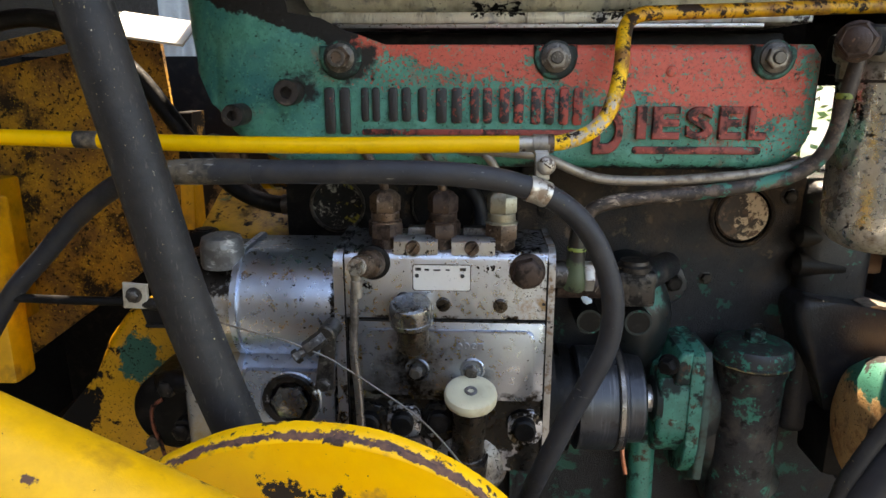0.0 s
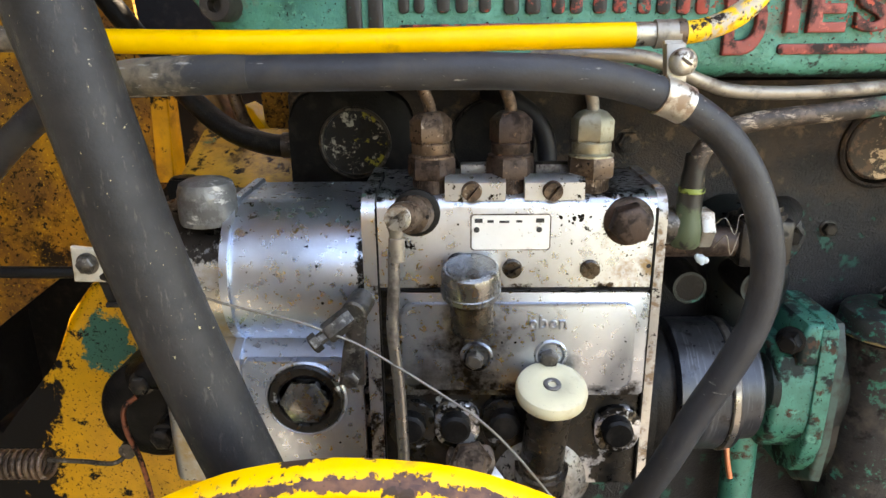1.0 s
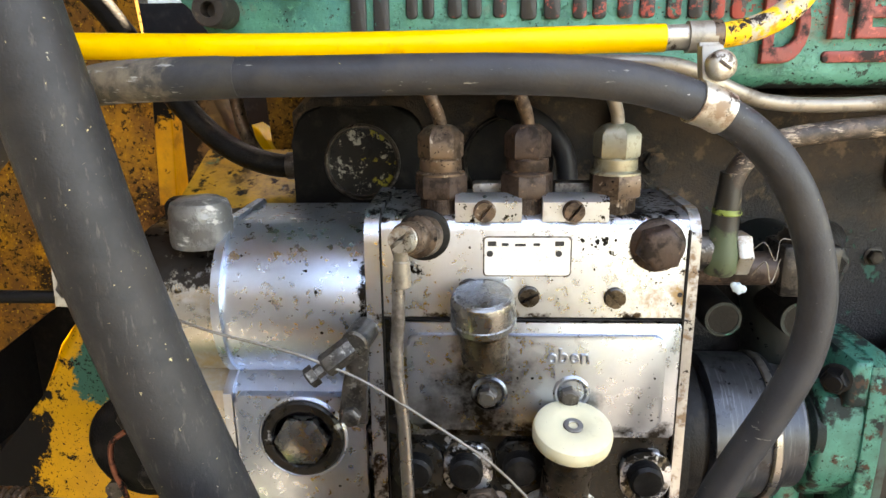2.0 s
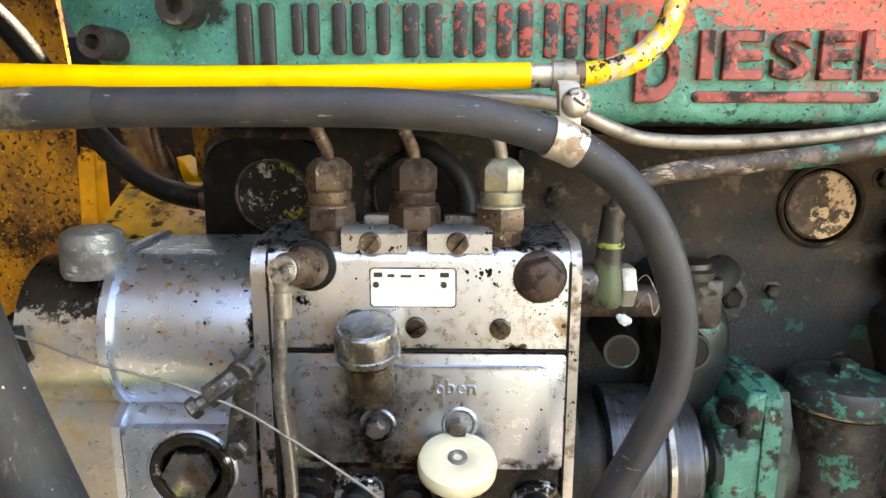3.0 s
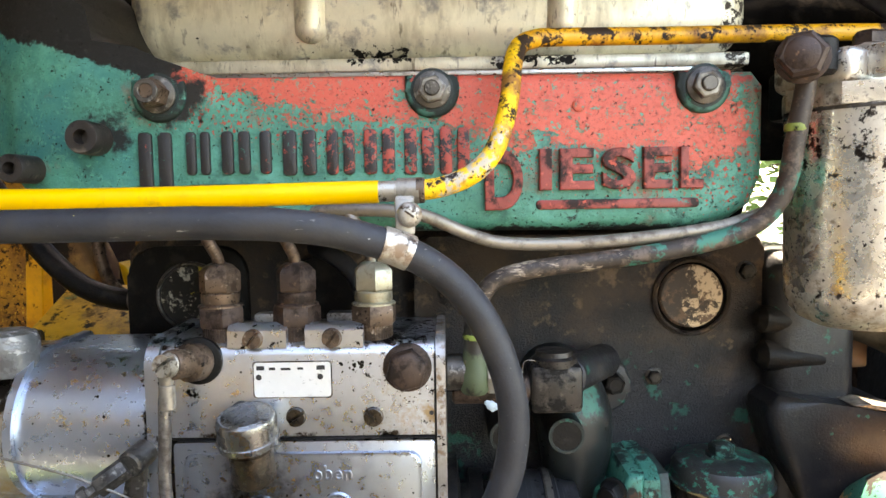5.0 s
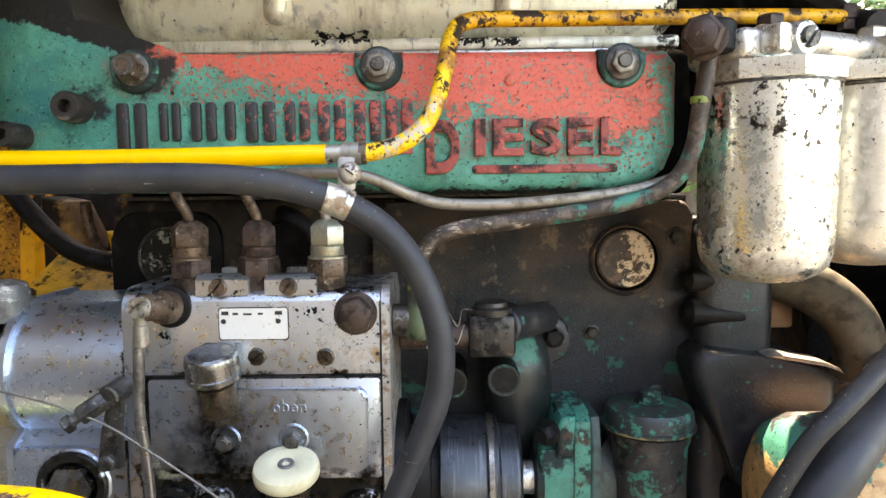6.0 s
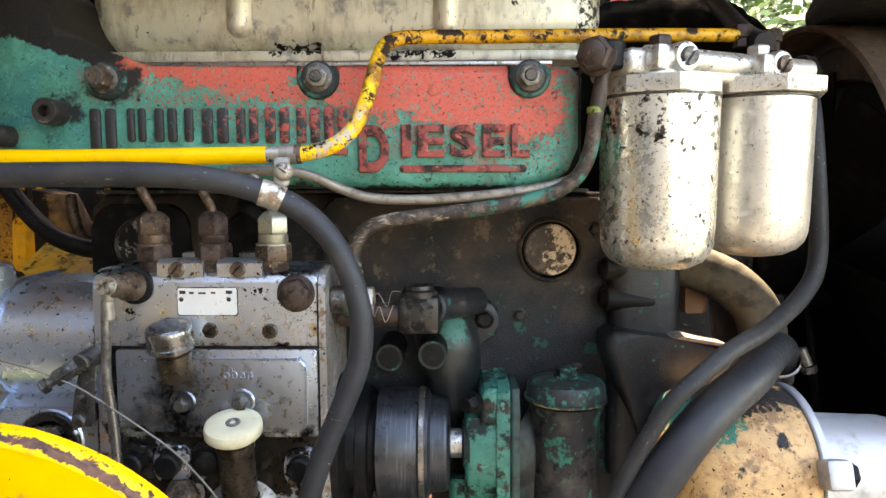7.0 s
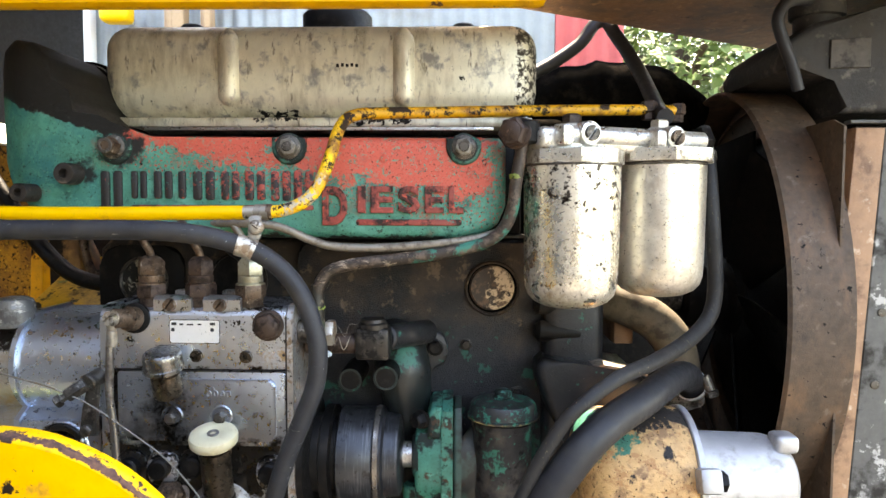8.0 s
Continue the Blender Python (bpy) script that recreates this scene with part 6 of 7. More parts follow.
# ---- fuel filters ----
def build_filters():
    c1 = Vector((0.3090, 0.4680, 0))
    turn = Matrix.Rotation(radians(23.5), 4, "Z")
    place = Matrix.Translation(c1) @ turn
    ob = thing("twin_filter_mounting", (c1.x, c1.y, 1.3365), "greasy silver casting that carries two fuel filters", "filter mounting")

    def put(name, bm, material, parent, label=""):
        bmesh.ops.transform(bm, matrix=place, verts=bm.verts)
        return part(name, bm, material, parent, label)

    for k, low, r in ((0, 1.3355, 0.0418), (1, 1.3392, 0.0462)):
        c = place @ Vector((0.0865 * k, 0, 0))
        bm = B()
        prism(bm, [(c.x + r * math.cos(radians(225 + 45 * j)), c.y + r * math.sin(radians(225 + 45 * j))) for j in range(8)], "z", low, low + 0.0105, 0.0008, 2)
        part("octagon_flange", bm, m_filter_head, ob)
    bm = B()
    box(bm, (0.0400, 0.003, 1.3540), (0.160, 0.046, 0.0190), 0.006, None, 3)
    casting = put("casting", bm, m_filter_head, ob)
    bm = B()
    rod(bm, (-0.026, -0.016, 1.3575), (0.118, -0.016, 1.3575), 0.0078)
    put("gallery", bm, m_filter_head, ob)
    for k, m in ((0, m_darknut), (1, m_rustnut)):
        bm = B()
        lathe(bm, (0.0820 * k + 0.0005, -0.015, 1.3585), FRONT, [(0, 0.0100), (0.0085, 0.0098), (0.0105, 0.0090), (0.0110, 0.0078), (0.0100, 0)], 28)
        put("screw_boss", bm, m_filter_head, ob)
        bm = B()
        screw(bm, (0.0820 * k + 0.0005, -0.0235, 1.3585), FRONT, 0.0066, 0.0052, 0.9)
        put("bleed_screw", bm, m, ob)
        bm = B()
        lathe(bm, (0.0865 * k - 0.002, -0.002, 1.3500), UP, [(0, 0.0150), (0.008, 0.0130), (0.0165, 0.0125), (0.0175, 0.0115), (0.0175, 0)], 28)
        put("bolt_boss", bm, m_filter_head, ob)
        bm = B()
        hexbolt(bm, (0.0865 * k - 0.002, -0.002, 1.3672), UP, 0.0080, 0.0080, 0.0095)
        put("centre_bolt", bm, m_rustdark if k == 0 else m_filter_head, ob)
        bm = B()
        box(bm, (0.0865 * k - 0.024, -0.026, 1.3555), (0.010, 0.014, 0.016), 0.003)
        put("lug", bm, m_filter_head, ob)
    bm = B()
    lathe(bm, (0.122, -0.004, 1.3590), RIGHT, [(0, 0.0125), (0.010, 0.0125), (0.012, 0.010)], 6)
    put("end_plug", bm, m_black, ob)
    bm = B()
    box(bm, (0.045, 0.045, 1.352), (0.07, 0.055, 0.03), 0.004)
    put("bracket", bm, m_black, ob)
    for k, m, low, lab in ((0, m_filter, 1.2205, "white enamelled fuel filter bowl with chipped black flecks"), (1, m_filter_plain, 1.2262, "greyish white fuel filter bowl, lightly pitted")):
        f = thing("fuel_filter", place @ Vector((0.0865 * k, 0, low)), lab, "fuel filter", "pair of fuel filters")
        bm = B()
        prof = [(0, 0), (0.0003, 0.012), (0.0020, 0.022), (0.0060, 0.0300), (0.0110, 0.0345), (0.0180, 0.0368), (0.0300, 0.0376), (1.3365 - low - 0.006, 0.0386), (1.3365 - low, 0.0386)]
        lathe(bm, (0.0865 * k, 0, low), UP, prof, 64)
        put("bowl", bm, m, f)
        bm = B()
        ring(bm, (0.0865 * k, 0, 1.3335 + 0.0035 * k), UP, 0.0370, 0.0391, 0.0020, 56)
        put("rim", bm, m_darknut, f, "dark rubber-edged rim")


build_filters()

# ---- hoses and generator low on the fan side ----
pipe_thing("braided_hose", [(0.335, 0.600, 1.240), (0.360, 0.585, 1.215), (0.385, 0.576, 1.205), (0.408, 0.572, 1.192), (0.425, 0.570, 1.172), (0.432, 0.570, 1.145), (0.432, 0.575, 1.115)], 0.0190, m_fibre, "dusty braided coolant hose", "hose", seg=24, inner="rubber")
drain = pipe_thing("drain_hose", [(0.438, 0.540, 1.372), (0.436, 0.518, 1.335), (0.437, 0.509, 1.290), (0.440, 0.507, 1.240), (0.436, 0.503, 1.213), (0.421, 0.492, 1.197), (0.398, 0.470, 1.188), (0.367, 0.435, 1.183), (0.3355, 0.401, 1.1805), (0.310, 0.384, 1.1690), (0.290, 0.379, 1.151), (0.266, 0.378, 1.108), (0.257, 0.379, 1.075), (0.250, 0.382, 0.990)],
           [0.0065, 0.0065, 0.0065, 0.0066, 0.0066, 0.0066, 0.0065, 0.0060, 0.0055, 0.0052, 0.0050, 0.0050, 0.0050, 0.0050], m_rubber_dusty, "thin dusty black drain hose", "hose", inner="rubber")
bm = B()
ring(bm, (0.4372, 0.5265, 1.3500), Vector((-0.05, -0.45, -0.90)), 0.0064, 0.0078, 0.007, 24, 0.0004)
part("hose_clip", bm, m_darknut, drain)
big = pipe_thing("coolant_hose", [(0.434, 0.545, 1.135), (0.426, 0.527, 1.149), (0.408, 0.500, 1.157), (0.385, 0.465, 1.158), (0.360, 0.430, 1.1555), (0.332, 0.404, 1.1480), (0.310, 0.386, 1.1370), (0.293, 0.379, 1.119), (0.278, 0.377, 1.097), (0.267, 0.377, 1.065), (0.260, 0.382, 0.980)], 0.0124, m_rubber, "thick smooth black coolant hose", "hose", seg=24, inner="rubber")
bm = B()
ring(bm, (0.4290, 0.5330, 1.1420), Vector((0.45, 0.9, -0.35)), 0.0136, 0.0152, 0.009, 28, 0.0004)
band = part("hose_band", bm, m_clean, big)
bm = B()
rod(bm, (0.4390, 0.5240, 1.1520), (0.4440, 0.5215, 1.1385), 0.0042)
hexbolt(bm, (0.4442, 0.5214, 1.1390), Vector((0.3, -0.1, -1)), 0.0058, 0.006)
part("band_screw", bm, m_darknut, big)
stub = thing("coolant_stub", (0.43, 0.56, 1.10), "short alloy coolant pipe stub", "pipe")
bm = B()
tube(bm, [(0.440, 0.550, 1.130), (0.425, 0.565, 1.120), (0.400, 0.585, 1.115), (0.365, 0.60, 1.115)], 0.0145, 20, 6)
part("pipe", bm, m_silver_dirty, stub)


def build_generator():
    y, z = 0.4600, 1.0830
    ob = thing("generator", (0.39, y, 1.02), "generator with peeling beige paint and alloy end", "generator")
    bm = B()
    lathe(bm, (0.3120, y, z), RIGHT, [(0, 0.020), (0.002, 0.040), (0.010, 0.052), (0.020, 0.0565), (0.080, 0.0575), (0.083, 0.0565)], 56)
    part("body", bm, m_beige, ob)
    bm = B()
    lathe(bm, (0.3955, y, z), RIGHT, [(0, 0.0575), (0.0010, 0.0585), (0.0050, 0.0585), (0.0060, 0.0560), (0.0085, 0.0450), (0.012, 0.0400), (0.020, 0.0380), (0.068, 0.0365), (0.080, 0.0335), (0.0865, 0.026), (0.088, 0.010)], 56)
    end = part("end_housing", bm, m_alloy, ob, "bright cast alloy end housing")
    bm = B()
    box(bm, (0.4740, y - 0.012, z + 0.0350), (0.018, 0.020, 0.014), 0.004, None, 3)
    part("end_ear", bm, m_alloy, ob)
    for a in (200, 335):
        bm = B()
        q = Vector((0.400, y + 0.058 * math.cos(radians(a)), z - 0.058 * math.sin(radians(a))))
        box(bm, q, (0.016, 0.018, 0.024), 0.003, Matrix.Rotation(radians(-a + 90), 3, "X"))
        lug = part("lug", bm, m_alloy, ob)
        bm = B()
        hexbolt(bm, q + Vector((0.007, 0, 0)), RIGHT, 0.0075, 0.007)
        part("bolt", bm, m_black, lug)
    bm = B()
    box(bm, (0.37, 0.525, 1.045), (0.11, 0.05, 0.05), 0.006)
    part("bracket", bm, m_black, ob)
    return ob


m_alloy = surface("cast alloy", (0.46, 0.46, 0.47), [layer((0.22, 0.20, 0.18), 40, 0.56, 0.74)], rough=0.45, metal=0.6, vary=0.1, bump=0.3)
build_generator()


# ---- radiator side ----
def build_radiator():
    # the ring stands a little askew: its plane is x = 0.495 + 0.06 (y - 0.60)
    cy, cz, r = 0.701, 1.2005, 0.224
    skew = lambda x, y, z: (x + 0.06 * (y - 0.60), y, z)
    cowl = thing("fan_cowl", (0.53, cy, 0.96), "dirty brown sheet metal fan cowl ring", "fan cowl")
    bm = B()
    seg, loops = 96, []
    for rr, x in ((r - 0.001, 0.497), (r + 0.002, 0.495), (r + 0.005, 0.498), (r + 0.006, 0.549), (r + 0.003, 0.550), (r - 0.040, 0.552), (r - 0.042, 0.572), (r - 0.046, 0.572), (r - 0.044, 0.549), (r + 0.001, 0.546)):
        loops.append([bm.verts.new(skew(x, cy + rr * math.cos(2 * math.pi * i / seg), cz + rr * math.sin(2 * math.pi * i / seg))) for i in range(seg)])
    for u, v in zip(loops, loops[1:] + loops[:1]):
        for i in range(seg):
            j = (i + 1) % seg
            bm.faces.new((u[i], u[j], v[j], v[i]))
    part("ring", bm, m_cowl, cowl)
    # flat sheet between the ring and the radiator's frame
    bm = B()
    loops = [[], [], [], []]
    for i in range(seg):
        c, d = math.cos(2 * math.pi * i / seg), math.sin(2 * math.pi * i / seg)
        edge = min((0.219 if c < 0 else 0.205) / max(abs(c), 1e-6), (0.1755 if d > 0 else 0.30) / max(abs(d), 1e-6))
        outer, inner = max(edge, r - 0.010), r - 0.014
        for row, rr, x in zip(loops, (inner, outer, outer, inner), (0.5380, 0.5380, 0.5400, 0.5400)):
            row.append(bm.verts.new(skew(x, cy + rr * c, cz + rr * d)))
    for u, v in zip(loops, loops[1:] + loops[:1]):
        for i in range(seg):
            j = (i + 1) % seg
            bm.faces.new((u[i], u[j], v[j], v[i]))
    part("front_sheet", bm, m_cowl, cowl)
    fan = thing("cooling_fan", (0.53, cy, cz - 0.16), "black engine cooling fan at rest", "fan")
    bm = B()
    lathe(bm, (0.470, cy, cz), RIGHT, [(0, 0.030), (0.003, 0.034), (0.045, 0.034), (0.050, 0.045), (0.058, 0.045), (0.060, 0.02)], 32)
    part("hub", bm, m_black, fan)
    for k in range(6):
        a = radians(60 * k + 15)
        bm = B()
        out, side = Vector((0, math.cos(a), math.sin(a))), Vector((0, -math.sin(a), math.cos(a)))
        pts = []
        for s, w0, w1 in ((0.036, -0.018, 0.018), (0.09, -0.032, 0.034), (0.16, -0.042, 0.048), (0.182, -0.044, 0.050)):
            pts.append([Vector((0.528, cy, cz)) + out * s + side * w + RIGHT * (w * 0.45) for w in (w0, 0, w1)])
        rows = [[[bm.verts.new(p + RIGHT * d) for p in row] for row in pts] for d in (0, 0.0025)]
        for layer_rows in rows:
            for u, v in zip(layer_rows, layer_rows[1:]):
                for i in (0, 1):
                    bm.faces.new((u[i], u[i + 1], v[i + 1], v[i]))
        edge = lambda q: q[0] + [row[-1] for row in q[1:]] + q[-1][-2::-1] + [row[0] for row in q[-2:0:-1]]
        e0, e1 = edge(rows[0]), edge(rows[1])
        for i in range(len(e0)):
            j = (i + 1) % len(e0)
            bm.faces.new((e0[i], e0[j], e1[j], e1[i]))
        part("blade", bm, m_black, fan)
    bm = B()
    rod(bm, (0.36, cy, cz), (0.472, cy, cz), 0.02)
    part("shaft", bm, m_darknut, fan)
    rad = thing("radiator", (0.62, 0.73, 0.80), "dark radiator with rust-brown side frame and black header tank", "radiator")
    bm = B()
    box(bm, (0.640, 0.735, 1.100), (0.140, 0.400, 0.56), 0.004)
    core = part("core", bm, m_black, rad)
    bm = B()
    prism(bm, [(0.5274, 0.800), (0.5544, 0.800), (0.5885, 1.372), (0.5631, 1.372)], "y", 0.5210, 0.5350, 0.002, 2)
    part("side_post", bm, m_post, rad, "rusty pink primed side post")
    bm = B()
    prism(bm, [(0.5552, 0.800), (0.7330, 0.800), (0.7330, 1.372), (0.5893, 1.372)], "y", 0.5225, 0.5285, 0.0008, 1)
    side = part("side_plate", bm, m_radside, rad, "scratched dark grey side plate")
    for z in (1.33, 1.21, 1.145, 1.02):
        bm = B()
        lathe(bm, (0.602 - 0.06 * (1.37 - z), 0.5225, z), FRONT, [(0, 0.004), (0.001, 0.0038), (0.0018, 0)], 14)
        part("rivet", bm, m_darknut, side)
    bm = B()
    prism(bm, [(0.556, 1.3860), (0.556, 1.4200), (0.5035, 1.4240), (0.502, 1.4360), (0.509, 1.4500), (0.533, 1.4660), (0.589, 1.4790), (0.660, 1.4880), (0.810, 1.4900), (0.810, 1.3860)], "y", 0.5350, 0.6650, 0.006, 4)
    tank = part("header_tank", bm, m_tank, rad)
    bm = B()
    prism(bm, [(0.545, 1.4250), (0.580, 1.4260), (0.580, 1.4520), (0.545, 1.4500)], "y", 0.5325, 0.5345, 0.0005, 1)
    part("label", bm, m_tanklabel, tank, "dirty blank label")
    bm = B()
    lathe(bm, (0.548, 0.565, 1.4620), UP, [(0, 0.020), (0.014, 0.020), (0.015, 0.024), (0.026, 0.024), (0.029, 0.021), (0.030, 0)], 28)
    part("filler_cap", bm, m_tank, tank)
    bm = B()
    box(bm, (0.640, 0.5300, 1.3775), (0.160, 0.012, 0.003), 0.0008)
    part("seam", bm, m_radside, rad)
    pipe_thing("overflow_hose", [(0.516, 0.529, 1.405), (0.508, 0.527, 1.428), (0.500, 0.526, 1.447), (0.495, 0.526, 1.465), (0.503, 0.530, 1.480), (0.522, 0.540, 1.487), (0.545, 0.560, 1.489)], 0.0052, m_rubber, "short black overflow hose", "hose", inner="rubber")


build_radiator()
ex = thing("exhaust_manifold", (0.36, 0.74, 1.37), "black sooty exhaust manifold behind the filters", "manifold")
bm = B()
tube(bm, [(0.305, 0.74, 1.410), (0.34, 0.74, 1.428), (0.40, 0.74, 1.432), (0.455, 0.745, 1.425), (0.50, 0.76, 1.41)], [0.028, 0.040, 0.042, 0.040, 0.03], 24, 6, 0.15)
part("casting", bm, m_soot_shade, ex)
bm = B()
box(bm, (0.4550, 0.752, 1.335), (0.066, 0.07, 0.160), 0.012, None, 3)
part("outlet", bm, m_soot_shade, ex)
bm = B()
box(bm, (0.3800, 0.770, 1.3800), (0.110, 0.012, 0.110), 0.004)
part("heat_shield", bm, m_soot_shade, ex)
pipe_thing("breather_hose", [(0.286, 0.660, 1.440), (0.320, 0.672, 1.460), (0.350, 0.680, 1.482), (0.366, 0.683, 1.503), (0.378, 0.680, 1.506), (0.386, 0.670, 1.490), (0.396, 0.650, 1.465), (0.402, 0.610, 1.430), (0.396, 0.540, 1.392), (0.392, 0.500, 1.378)], 0.0072, m_rubber, "black rubber breather hose", "hose", inner="rubber")

# ---- bonnet over the engine ----
hood = thing("bonnet", (0.1, 0.4, 1.45), "yellow bonnet with rusty underside over the engine", "bonnet")
bm = B()
prism(bm, [(-0.60, 0.290), (-0.02, 0.290), (-0.02, 0.402), (1.4, 0.402), (1.4, 1.236), (0.558, 0.765), (0.235, 0.585), (-0.60, 0.585)], "z", 1.500, 1.506)
part("top_sheet", bm, m_rustsheet, hood)
bm = B()
box(bm, (-0.16, 0.410, 1.4635), (0.88, 0.020, 0.040), 0.006)
part("side_rail", bm, m_boom_tube, hood)

# ---- rear end beside the pump: bulkhead, gearbox, linkage ----
bulk = thing("bulkhead", (-0.4, 0.65, 0.9), "rusty speckled yellow sheet metal bulkhead", "panel")
bm = B()
prism(bm, [(-0.6548, 0.9219), (-0.4981, 1.0089), (-0.353, 1.1134), (-0.281, 1.1727), (-0.2660, 1.1720), (-0.2690, 1.2720), (-0.2920, 1.3000), (-0.2980, 1.3840), (-0.3936, 1.3596), (-0.6548, 1.3108)], "y", 0.720, 0.726, 0.001, 1)
part("sheet", bm, m_yellow_rusty, bulk)
bm = B()
box(bm, (-0.438, 0.560, 1.150), (0.112, 0.03, 0.170), 0.004)
part("post", bm, m_yellow_post, bulk, "yellow post with oil stains")
bm = B()
box(bm, (-0.52, 0.640, 1.150), (0.10, 0.16, 0.160), 0.004)
part("bracket", bm, m_yellow_post, bulk)
bm = B()
box(bm, (-0.515, 0.712, 1.350), (0.270, 0.012, 0.016), 0.002, Matrix.Rotation(radians(-12), 3, "Y"))
part("top_flange", bm, m_yellow_rusty, bulk)
bm = B()
prism(bm, [(-0.278, 1.178), (-0.263, 1.178), (-0.257, 1.300), (-0.272, 1.300)], "y", 0.685, 0.720, 0.001, 1)
part("strip", bm, m_yellow_post, bulk, "narrow yellow strip")
tan = thing("pedal_box", (-0.22, 0.68, 1.18), "tan painted casting with chamfered corners", "housing")
bm = B()
prism(bm, [(-0.250, 1.189), (-0.228, 1.203), (-0.211, 1.221), (-0.211, 1.239), (-0.226, 1.271), (-0.250, 1.276)], "y", 0.678, 0.721, 0.004, 3)
part("casting", bm, m_tan, tan)
bm = B()
prism(bm, [(-0.184, 1.222), (-0.150, 1.222), (-0.150, 1.295), (-0.188, 1.295)], "y", 0.700, 0.704, 0.0006, 1)
part("rear_panel", bm, m_yellow_rusty, tan, "orange-brown panel in the sun")
bm = B()
lathe(bm, (-0.204, 0.690, 1.2150), Vector((0.9, -0.44, 0)), [(0, 0.0150), (0.004, 0.0150), (0.005, 0.0090), (0.012, 0.0085)], 6)
part("nut", bm, m_rustnut, tan)
bm = B()
prism(bm, [(-0.197, 1.243), (-0.191, 1.239), (-0.176, 1.214), (-0.178, 1.202), (-0.190, 1.211)], "y", 0.690, 0.7205, 0.001, 1)
part("lug", bm, m_yellow, tan, "yellow lug")
bm = B()
tube(bm, [(-0.196, 0.655, 1.270), (-0.190, 0.650, 1.245), (-0.180, 0.650, 1.225), (-0.165, 0.655, 1.215), (-0.150, 0.665, 1.216)], 0.0050, 10, 5)
hexbolt(bm, (-0.197, 0.660, 1.215), FRONT, 0.009, 0.010, 0.011)
part("pipe", bm, m_rustnut, tan, "rusty small pipe and nut")
# black backing added where the gap beside the engine is only dark
wall = thing("dark_backing", (-0.5, 0.95, 0.61), "black sheet added to darken the gap behind the engine bay", "panel")
bm = B()
box(bm, (-0.60, 0.96, 0.985), (0.80, 0.02, 0.75), 0.002)
part("sheet", bm, m_black, wall)
gear = thing("gearbox_housing", (-0.28, 0.58, 0.9), "yellow gearbox housing with green and oil patches, shade painted black", "gearbox")
bm = B()
prism(bm, [(-0.40, 0.86), (-0.165, 0.86), (-0.165, 1.140), (-0.215, 1.146), (-0.256, 1.143), (-0.282, 1.130), (-0.301, 1.106), (-0.320, 1.065), (-0.341, 1.029), (-0.372, 1.018), (-0.395, 0.990)], "y", 0.560, 0.635, 0.008, 4)
part("casting", bm, m_yellow_oily, gear)
bm = B()
box(bm, (-0.1760, 0.612, 1.1990), (0.092, 0.110, 0.014), 0.002, Matrix.Rotation(radians(24), 3, "X"))
lidp = part("top_plate", bm, m_yellow_plate := surface("stained yellow plate", (0.52, 0.28, 0.012), [layer(TEAL, 40, 0.66, 0.70), layer(GRIME, 55, 0.55, 0.60), layer((0.16, 0.09, 0.02), 30, 0.50, 0.66)], rough=0.45), gear)
bm = B()
hexbolt(bm, (-0.206, 0.570, 1.1900), UP, 0.0125, 0.016, 0.016)
part("bolt", bm, m_black, lidp)
bm = B()
box(bm, (-0.176, 0.605, 1.160), (0.088, 0.070, 0.062), 0.006)
part("riser", bm, m_yellow_oily, gear)

link = thing("cable_bracket", (-0.205, 0.45, 1.16), "pale steel clip holding the control cable", "bracket")
bm = B()
prism(bm, [(-0.2185, 1.1775), (-0.2010, 1.1770), (-0.2000, 1.1950), (-0.2175, 1.1965)], "y", 0.4440, 0.4470, 0.0006, 1)
part("clip_plate", bm, m_plate_dirty := surface("pale dirty plate", (0.55, 0.50, 0.40), [layer((0.2, 0.15, 0.09), 90, 0.55, 0.7)], rough=0.5, metal=0.3), link)
bm = B()
hexbolt(bm, (-0.2095, 0.4440, 1.1875), FRONT, 0.0048, 0.0045, 0.0058)
part("bolt", bm, m_darknut, link)
bm = B()
prism(bm, [(-0.2090, 1.1770), (-0.1850, 1.1790), (-0.1800, 1.1620), (-0.2050, 1.1630)], "y", 0.4480, 0.4700, 0.001, 1)
part("bracket_arm", bm, m_black, link)
bm = B()
tube(bm, [(-0.2040, 0.4480, 1.1800), (-0.1980, 0.4470, 1.1800), (-0.1920, 0.4465, 1.1790)], [0.0042, 0.0046, 0.0040], 14, 3)
part("cable_end", bm, m_oilsteel, link)
bm = B()
box(bm, (-0.1930, 0.4560, 1.1630), (0.0260, 0.0190, 0.0030), 0.001)
part("bracket_foot", bm, m_oilsteel, link)
pipe_thing("control_cable", [(-0.60, 0.470, 1.1900), (-0.40, 0.455, 1.1840), (-0.26, 0.4465, 1.1822), (-0.2050, 0.4480, 1.1815)], 0.0032, m_black, "black sheathed control cable", "cable", inner="sheath")
pipe_thing("control_wire", [(-0.2060, 0.4470, 1.1815), (-0.1700, 0.4380, 1.1790), (-0.1380, 0.4300, 1.1715), (-0.1000, 0.4270, 1.1625), (-0.0850, 0.4280, 1.1560), (-0.0650, 0.4290, 1.1460), (-0.0250, 0.4280, 1.1190), (-0.0060, 0.4270, 1.1045), (0.0120, 0.4260, 1.0850), (0.0340, 0.4250, 1.0560), (0.050, 0.4250, 1.0350)], 0.0007, m_wire, "thin bare control wire across the pump", "wire", inner="strand")

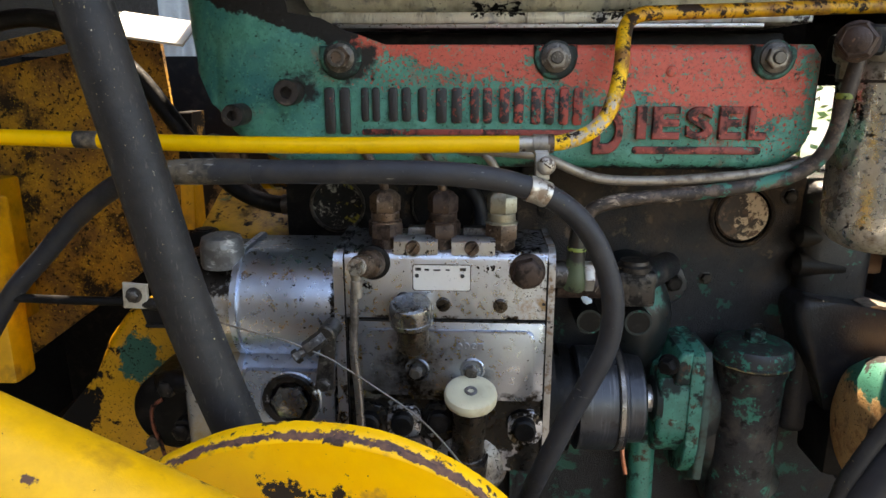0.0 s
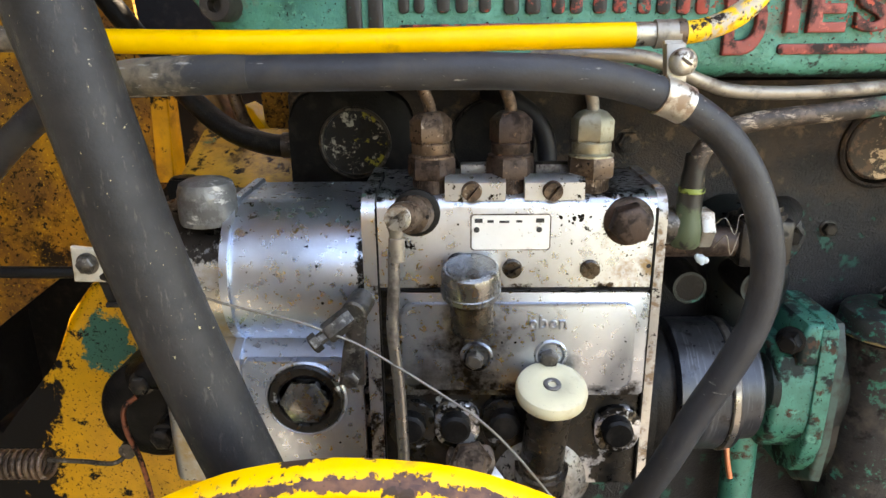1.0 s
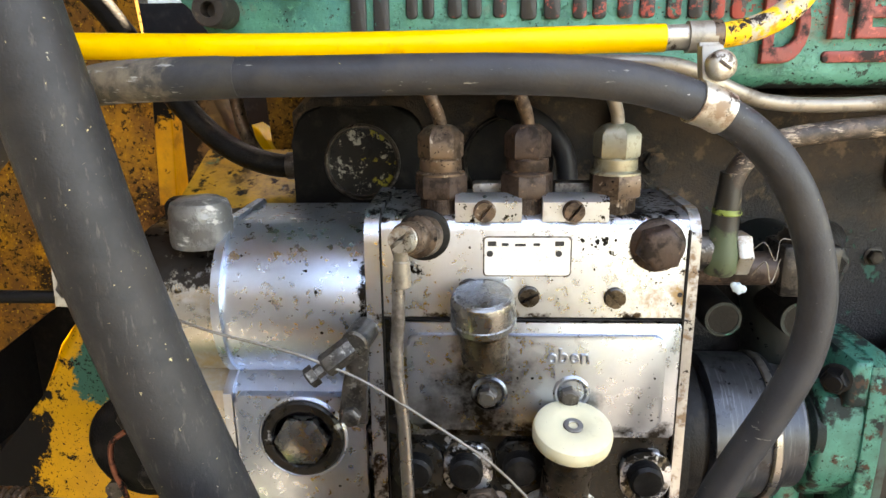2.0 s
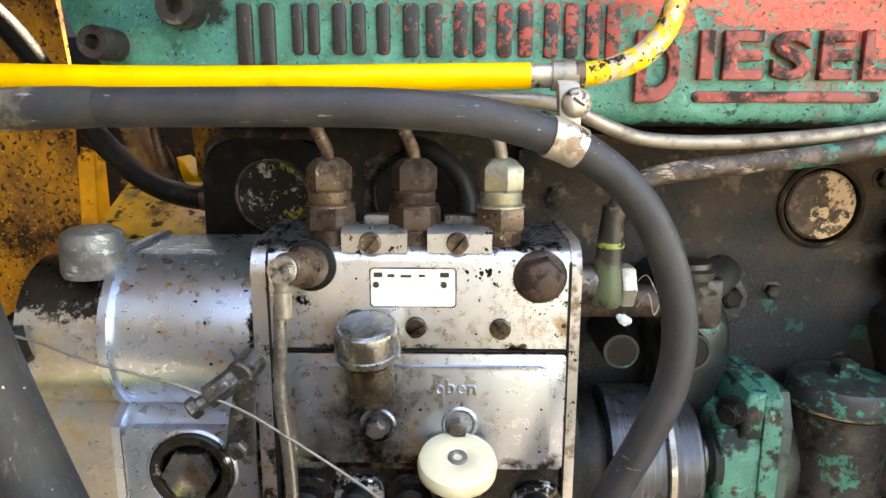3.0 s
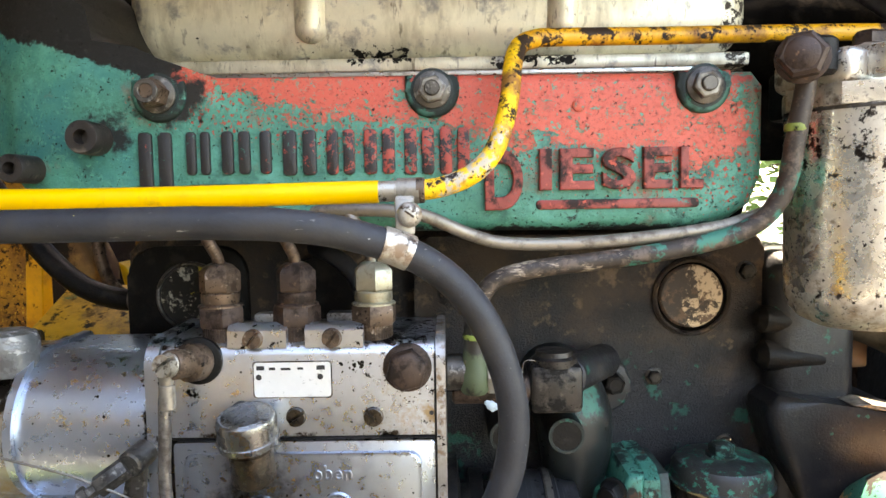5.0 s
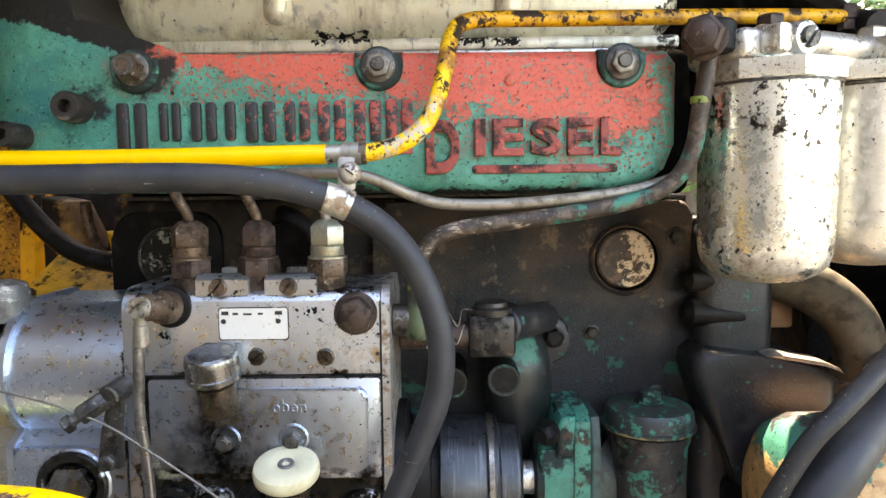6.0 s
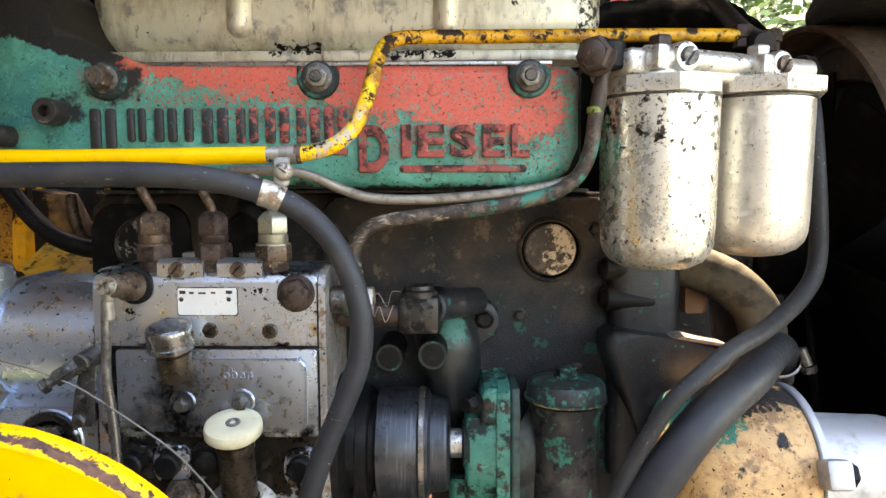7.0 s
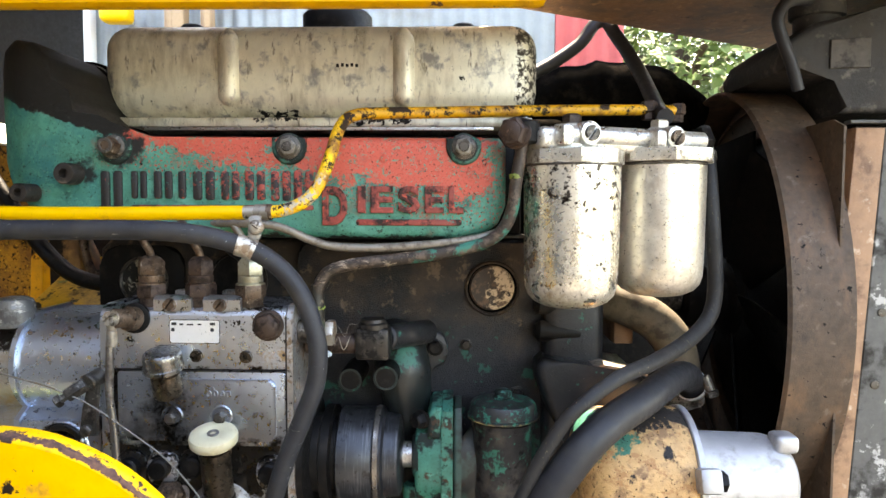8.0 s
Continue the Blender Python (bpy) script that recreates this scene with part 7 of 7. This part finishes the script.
clutch = thing("clutch_linkage", (-0.22, 0.53, 1.0), "black oily linkage with a round cover", "linkage")
bm = B()
lathe(bm, (-0.2230, 0.5640, 1.0600), FRONT, [(0, 0.036), (0.050, 0.036), (0.054, 0.032), (0.056, 0.020), (0.056, 0)], 36)
part("cover", bm, m_black, clutch)
bm = B()
tube(bm, [(-0.2280, 0.508, 1.0900), (-0.2160, 0.502, 1.0935), (-0.2030, 0.500, 1.0920), (-0.1930, 0.503, 1.0850)], [0.0085, 0.0100, 0.0095, 0.0080], 16, 5)
part("lever", bm, m_black, clutch)
bm = B()
prism(bm, [(-0.2160, 1.0580), (-0.2080, 1.0640), (-0.1850, 1.0560), (-0.1780, 1.0440), (-0.1830, 1.0340), (-0.2050, 1.0420), (-0.2140, 1.0470)], "y", 0.4920, 0.5120, 0.003, 3)
part("cross_shaft", bm, m_black, clutch)
bm = B()
rod(bm, (-0.1930, 0.488, 1.0460), (-0.1930, 0.515, 1.0460), 0.0085)
part("pin", bm, m_black, clutch)
for x, y, z, r in ((-0.2190, 0.4960, 1.0900, 0.0068), (-0.2080, 0.4920, 1.0540, 0.0075), (-0.1960, 0.4960, 1.0760, 0.0050)):
    bm = B()
    hexbolt(bm, (x, y, z), FRONT, r, 0.006, r * 1.2)
    part("bolt", bm, m_oilsteel, clutch)
pipe_thing("copper_pipe", [(-0.2250, 0.4980, 1.0790), (-0.2330, 0.4950, 1.0720), (-0.2340, 0.4950, 1.0550), (-0.2290, 0.4960, 1.0350), (-0.2260, 0.4970, 1.0050), (-0.2260, 0.50, 0.96)], 0.0017, m_copper_dark, "thin tarnished copper oil pipe")

spring = thing("return_spring", (-0.31, 0.50, 1.02), "coiled steel return spring on a hook", "spring")
bm = B()
pts = []
for k in range(10 * 18 + 1):
    a = 2 * math.pi * k / 10
    pts.append((-0.372 + 0.0044 * k / 10, 0.500 + 0.0085 * math.cos(a), 1.0265 + 0.0085 * math.sin(a)))
tube(bm, pts, 0.0017, 8, 2)
part("coil", bm, m_rustnut, spring)
bm = B()
tube(bm, [(-0.2930, 0.500, 1.0300), (-0.2700, 0.500, 1.0290), (-0.2480, 0.502, 1.0270), (-0.2420, 0.520, 1.0330)], 0.0016, 8, 6)
tube(bm, [(-0.2420, 0.505, 1.0330), (-0.2420, 0.530, 1.0330), (-0.2420, 0.562, 1.0330)], 0.0060, 10, 4)
part("hook", bm, m_darknut, spring)

# ---- hoses behind the manifold and the big hose in front ----
rear = pipe_thing("rear_hose", [(-0.42, 0.60, 1.375), (-0.36, 0.61, 1.386), (-0.315, 0.615, 1.372), (-0.275, 0.615, 1.338), (-0.245, 0.612, 1.300), (-0.215, 0.608, 1.262), (-0.185, 0.602, 1.236), (-0.155, 0.600, 1.224), (-0.125, 0.602, 1.222)], 0.0080, m_black, "black rubber hose behind the manifold", "hose", inner="rubber")
bm = B()
ring(bm, (-0.1440, 0.6005, 1.2228), RIGHT, 0.0079, 0.0092, 0.010, 28, 0.0004)
part("hose_clamp", bm, m_darknut, rear, "dull steel hose clamp")
brk = thing("rear_bracket", (-0.28, 0.66, 1.37), "pale galvanised angle bracket catching the sun", "bracket")
bm = B()
box(bm, (-0.278, 0.690, 1.3890), (0.074, 0.034, 0.003), 0.001, Matrix.Rotation(radians(8), 3, "Y"))
box(bm, (-0.274, 0.655, 1.3790), (0.074, 0.042, 0.003), 0.001, Euler((radians(32), radians(8), 0)).to_matrix())
part("angle", bm, m_white, brk)
front = pipe_thing("hydraulic_hose", [(-0.215, 0.345, 1.600), (-0.183, 0.341, 1.470), (-0.160, 0.338, 1.374), (-0.141, 0.3375, 1.290), (-0.125, 0.3370, 1.220), (-0.1015, 0.3370, 1.145), (-0.075, 0.345, 1.060), (-0.060, 0.360, 0.980)], 0.0135, m_rubber_dusty, "thick dusty black hydraulic hose", "hose", seg=28, inner="rubber")

# ---- yellow lift arm in front of the engine ----
arm = thing("loader_boom", (-0.05, 0.29, 0.0), "bright yellow loader boom with a scraped round end", "loader boom")
bm = B()
prism(bm, disc_outline(-0.050, 1.0340, 0.1360, 96) , "y", 0.2850, 0.2856)
part("face", bm, m_boom, arm)
bm = B()
seg = 128
for name, mat, rings in (("rim", m_boom_edge, ((0.1388, 0.2872), (0.1402, 0.2890), (0.1410, 0.2930), (0.1410, 0.2960), (0.1390, 0.2975), (0.1340, 0.2975))),
                         ("scraped_corner", m_boom_edge, ((0.1340, 0.2870), (0.1352, 0.2847), (0.1372, 0.2852), (0.1391, 0.2874)))):
    bm = B()
    loops = []
    for rr, y in rings:
        loops.append([bm.verts.new((-0.050 + (rr + 0.0006 * noise.noise((i * 0.35, y * 900, 0))) * math.cos(2 * math.pi * i / seg), y, 1.0340 + (rr + 0.0006 * noise.noise((i * 0.35, y * 900, 0))) * math.sin(2 * math.pi * i / seg))) for i in range(seg)])
    for u, v in zip(loops, loops[1:] + loops[:1]):
        for i in range(seg):
            j = (i + 1) % seg
            bm.faces.new((u[i], u[j], v[j], v[i]))
    part(name, bm, mat, arm, "rim scraped down to rust" if name != "rim" else "")
bm = B()
box(bm, (-0.050, 0.310, 0.48), (0.20, 0.05, 1.00), 0.01)
part("leg", bm, m_boom_tube, arm)
bm = B()
lathe(bm, (-0.050, 0.2990, 1.0340), FRONT, [(0, 0.050), (0.016, 0.050), (0.020, 0.046), (0.022, 0.020)], 40)
part("pivot_boss", bm, m_yellow_worn, arm)
cyl = thing("boom_tube", (-0.15, 0.22, 1.0), "bright yellow round steel tube", "tube")
bm = B()
rod(bm, (-0.330, 0.215, 1.280), (0.020, 0.225, 1.098), 0.0300, 0.004, 40)
part("tube", bm, m_boom_tube, cyl)
bm = B()
box(bm, (0.010, 0.248, 1.09), (0.04, 0.09, 0.04), 0.005)
part("mount", bm, m_yellow_worn, cyl)
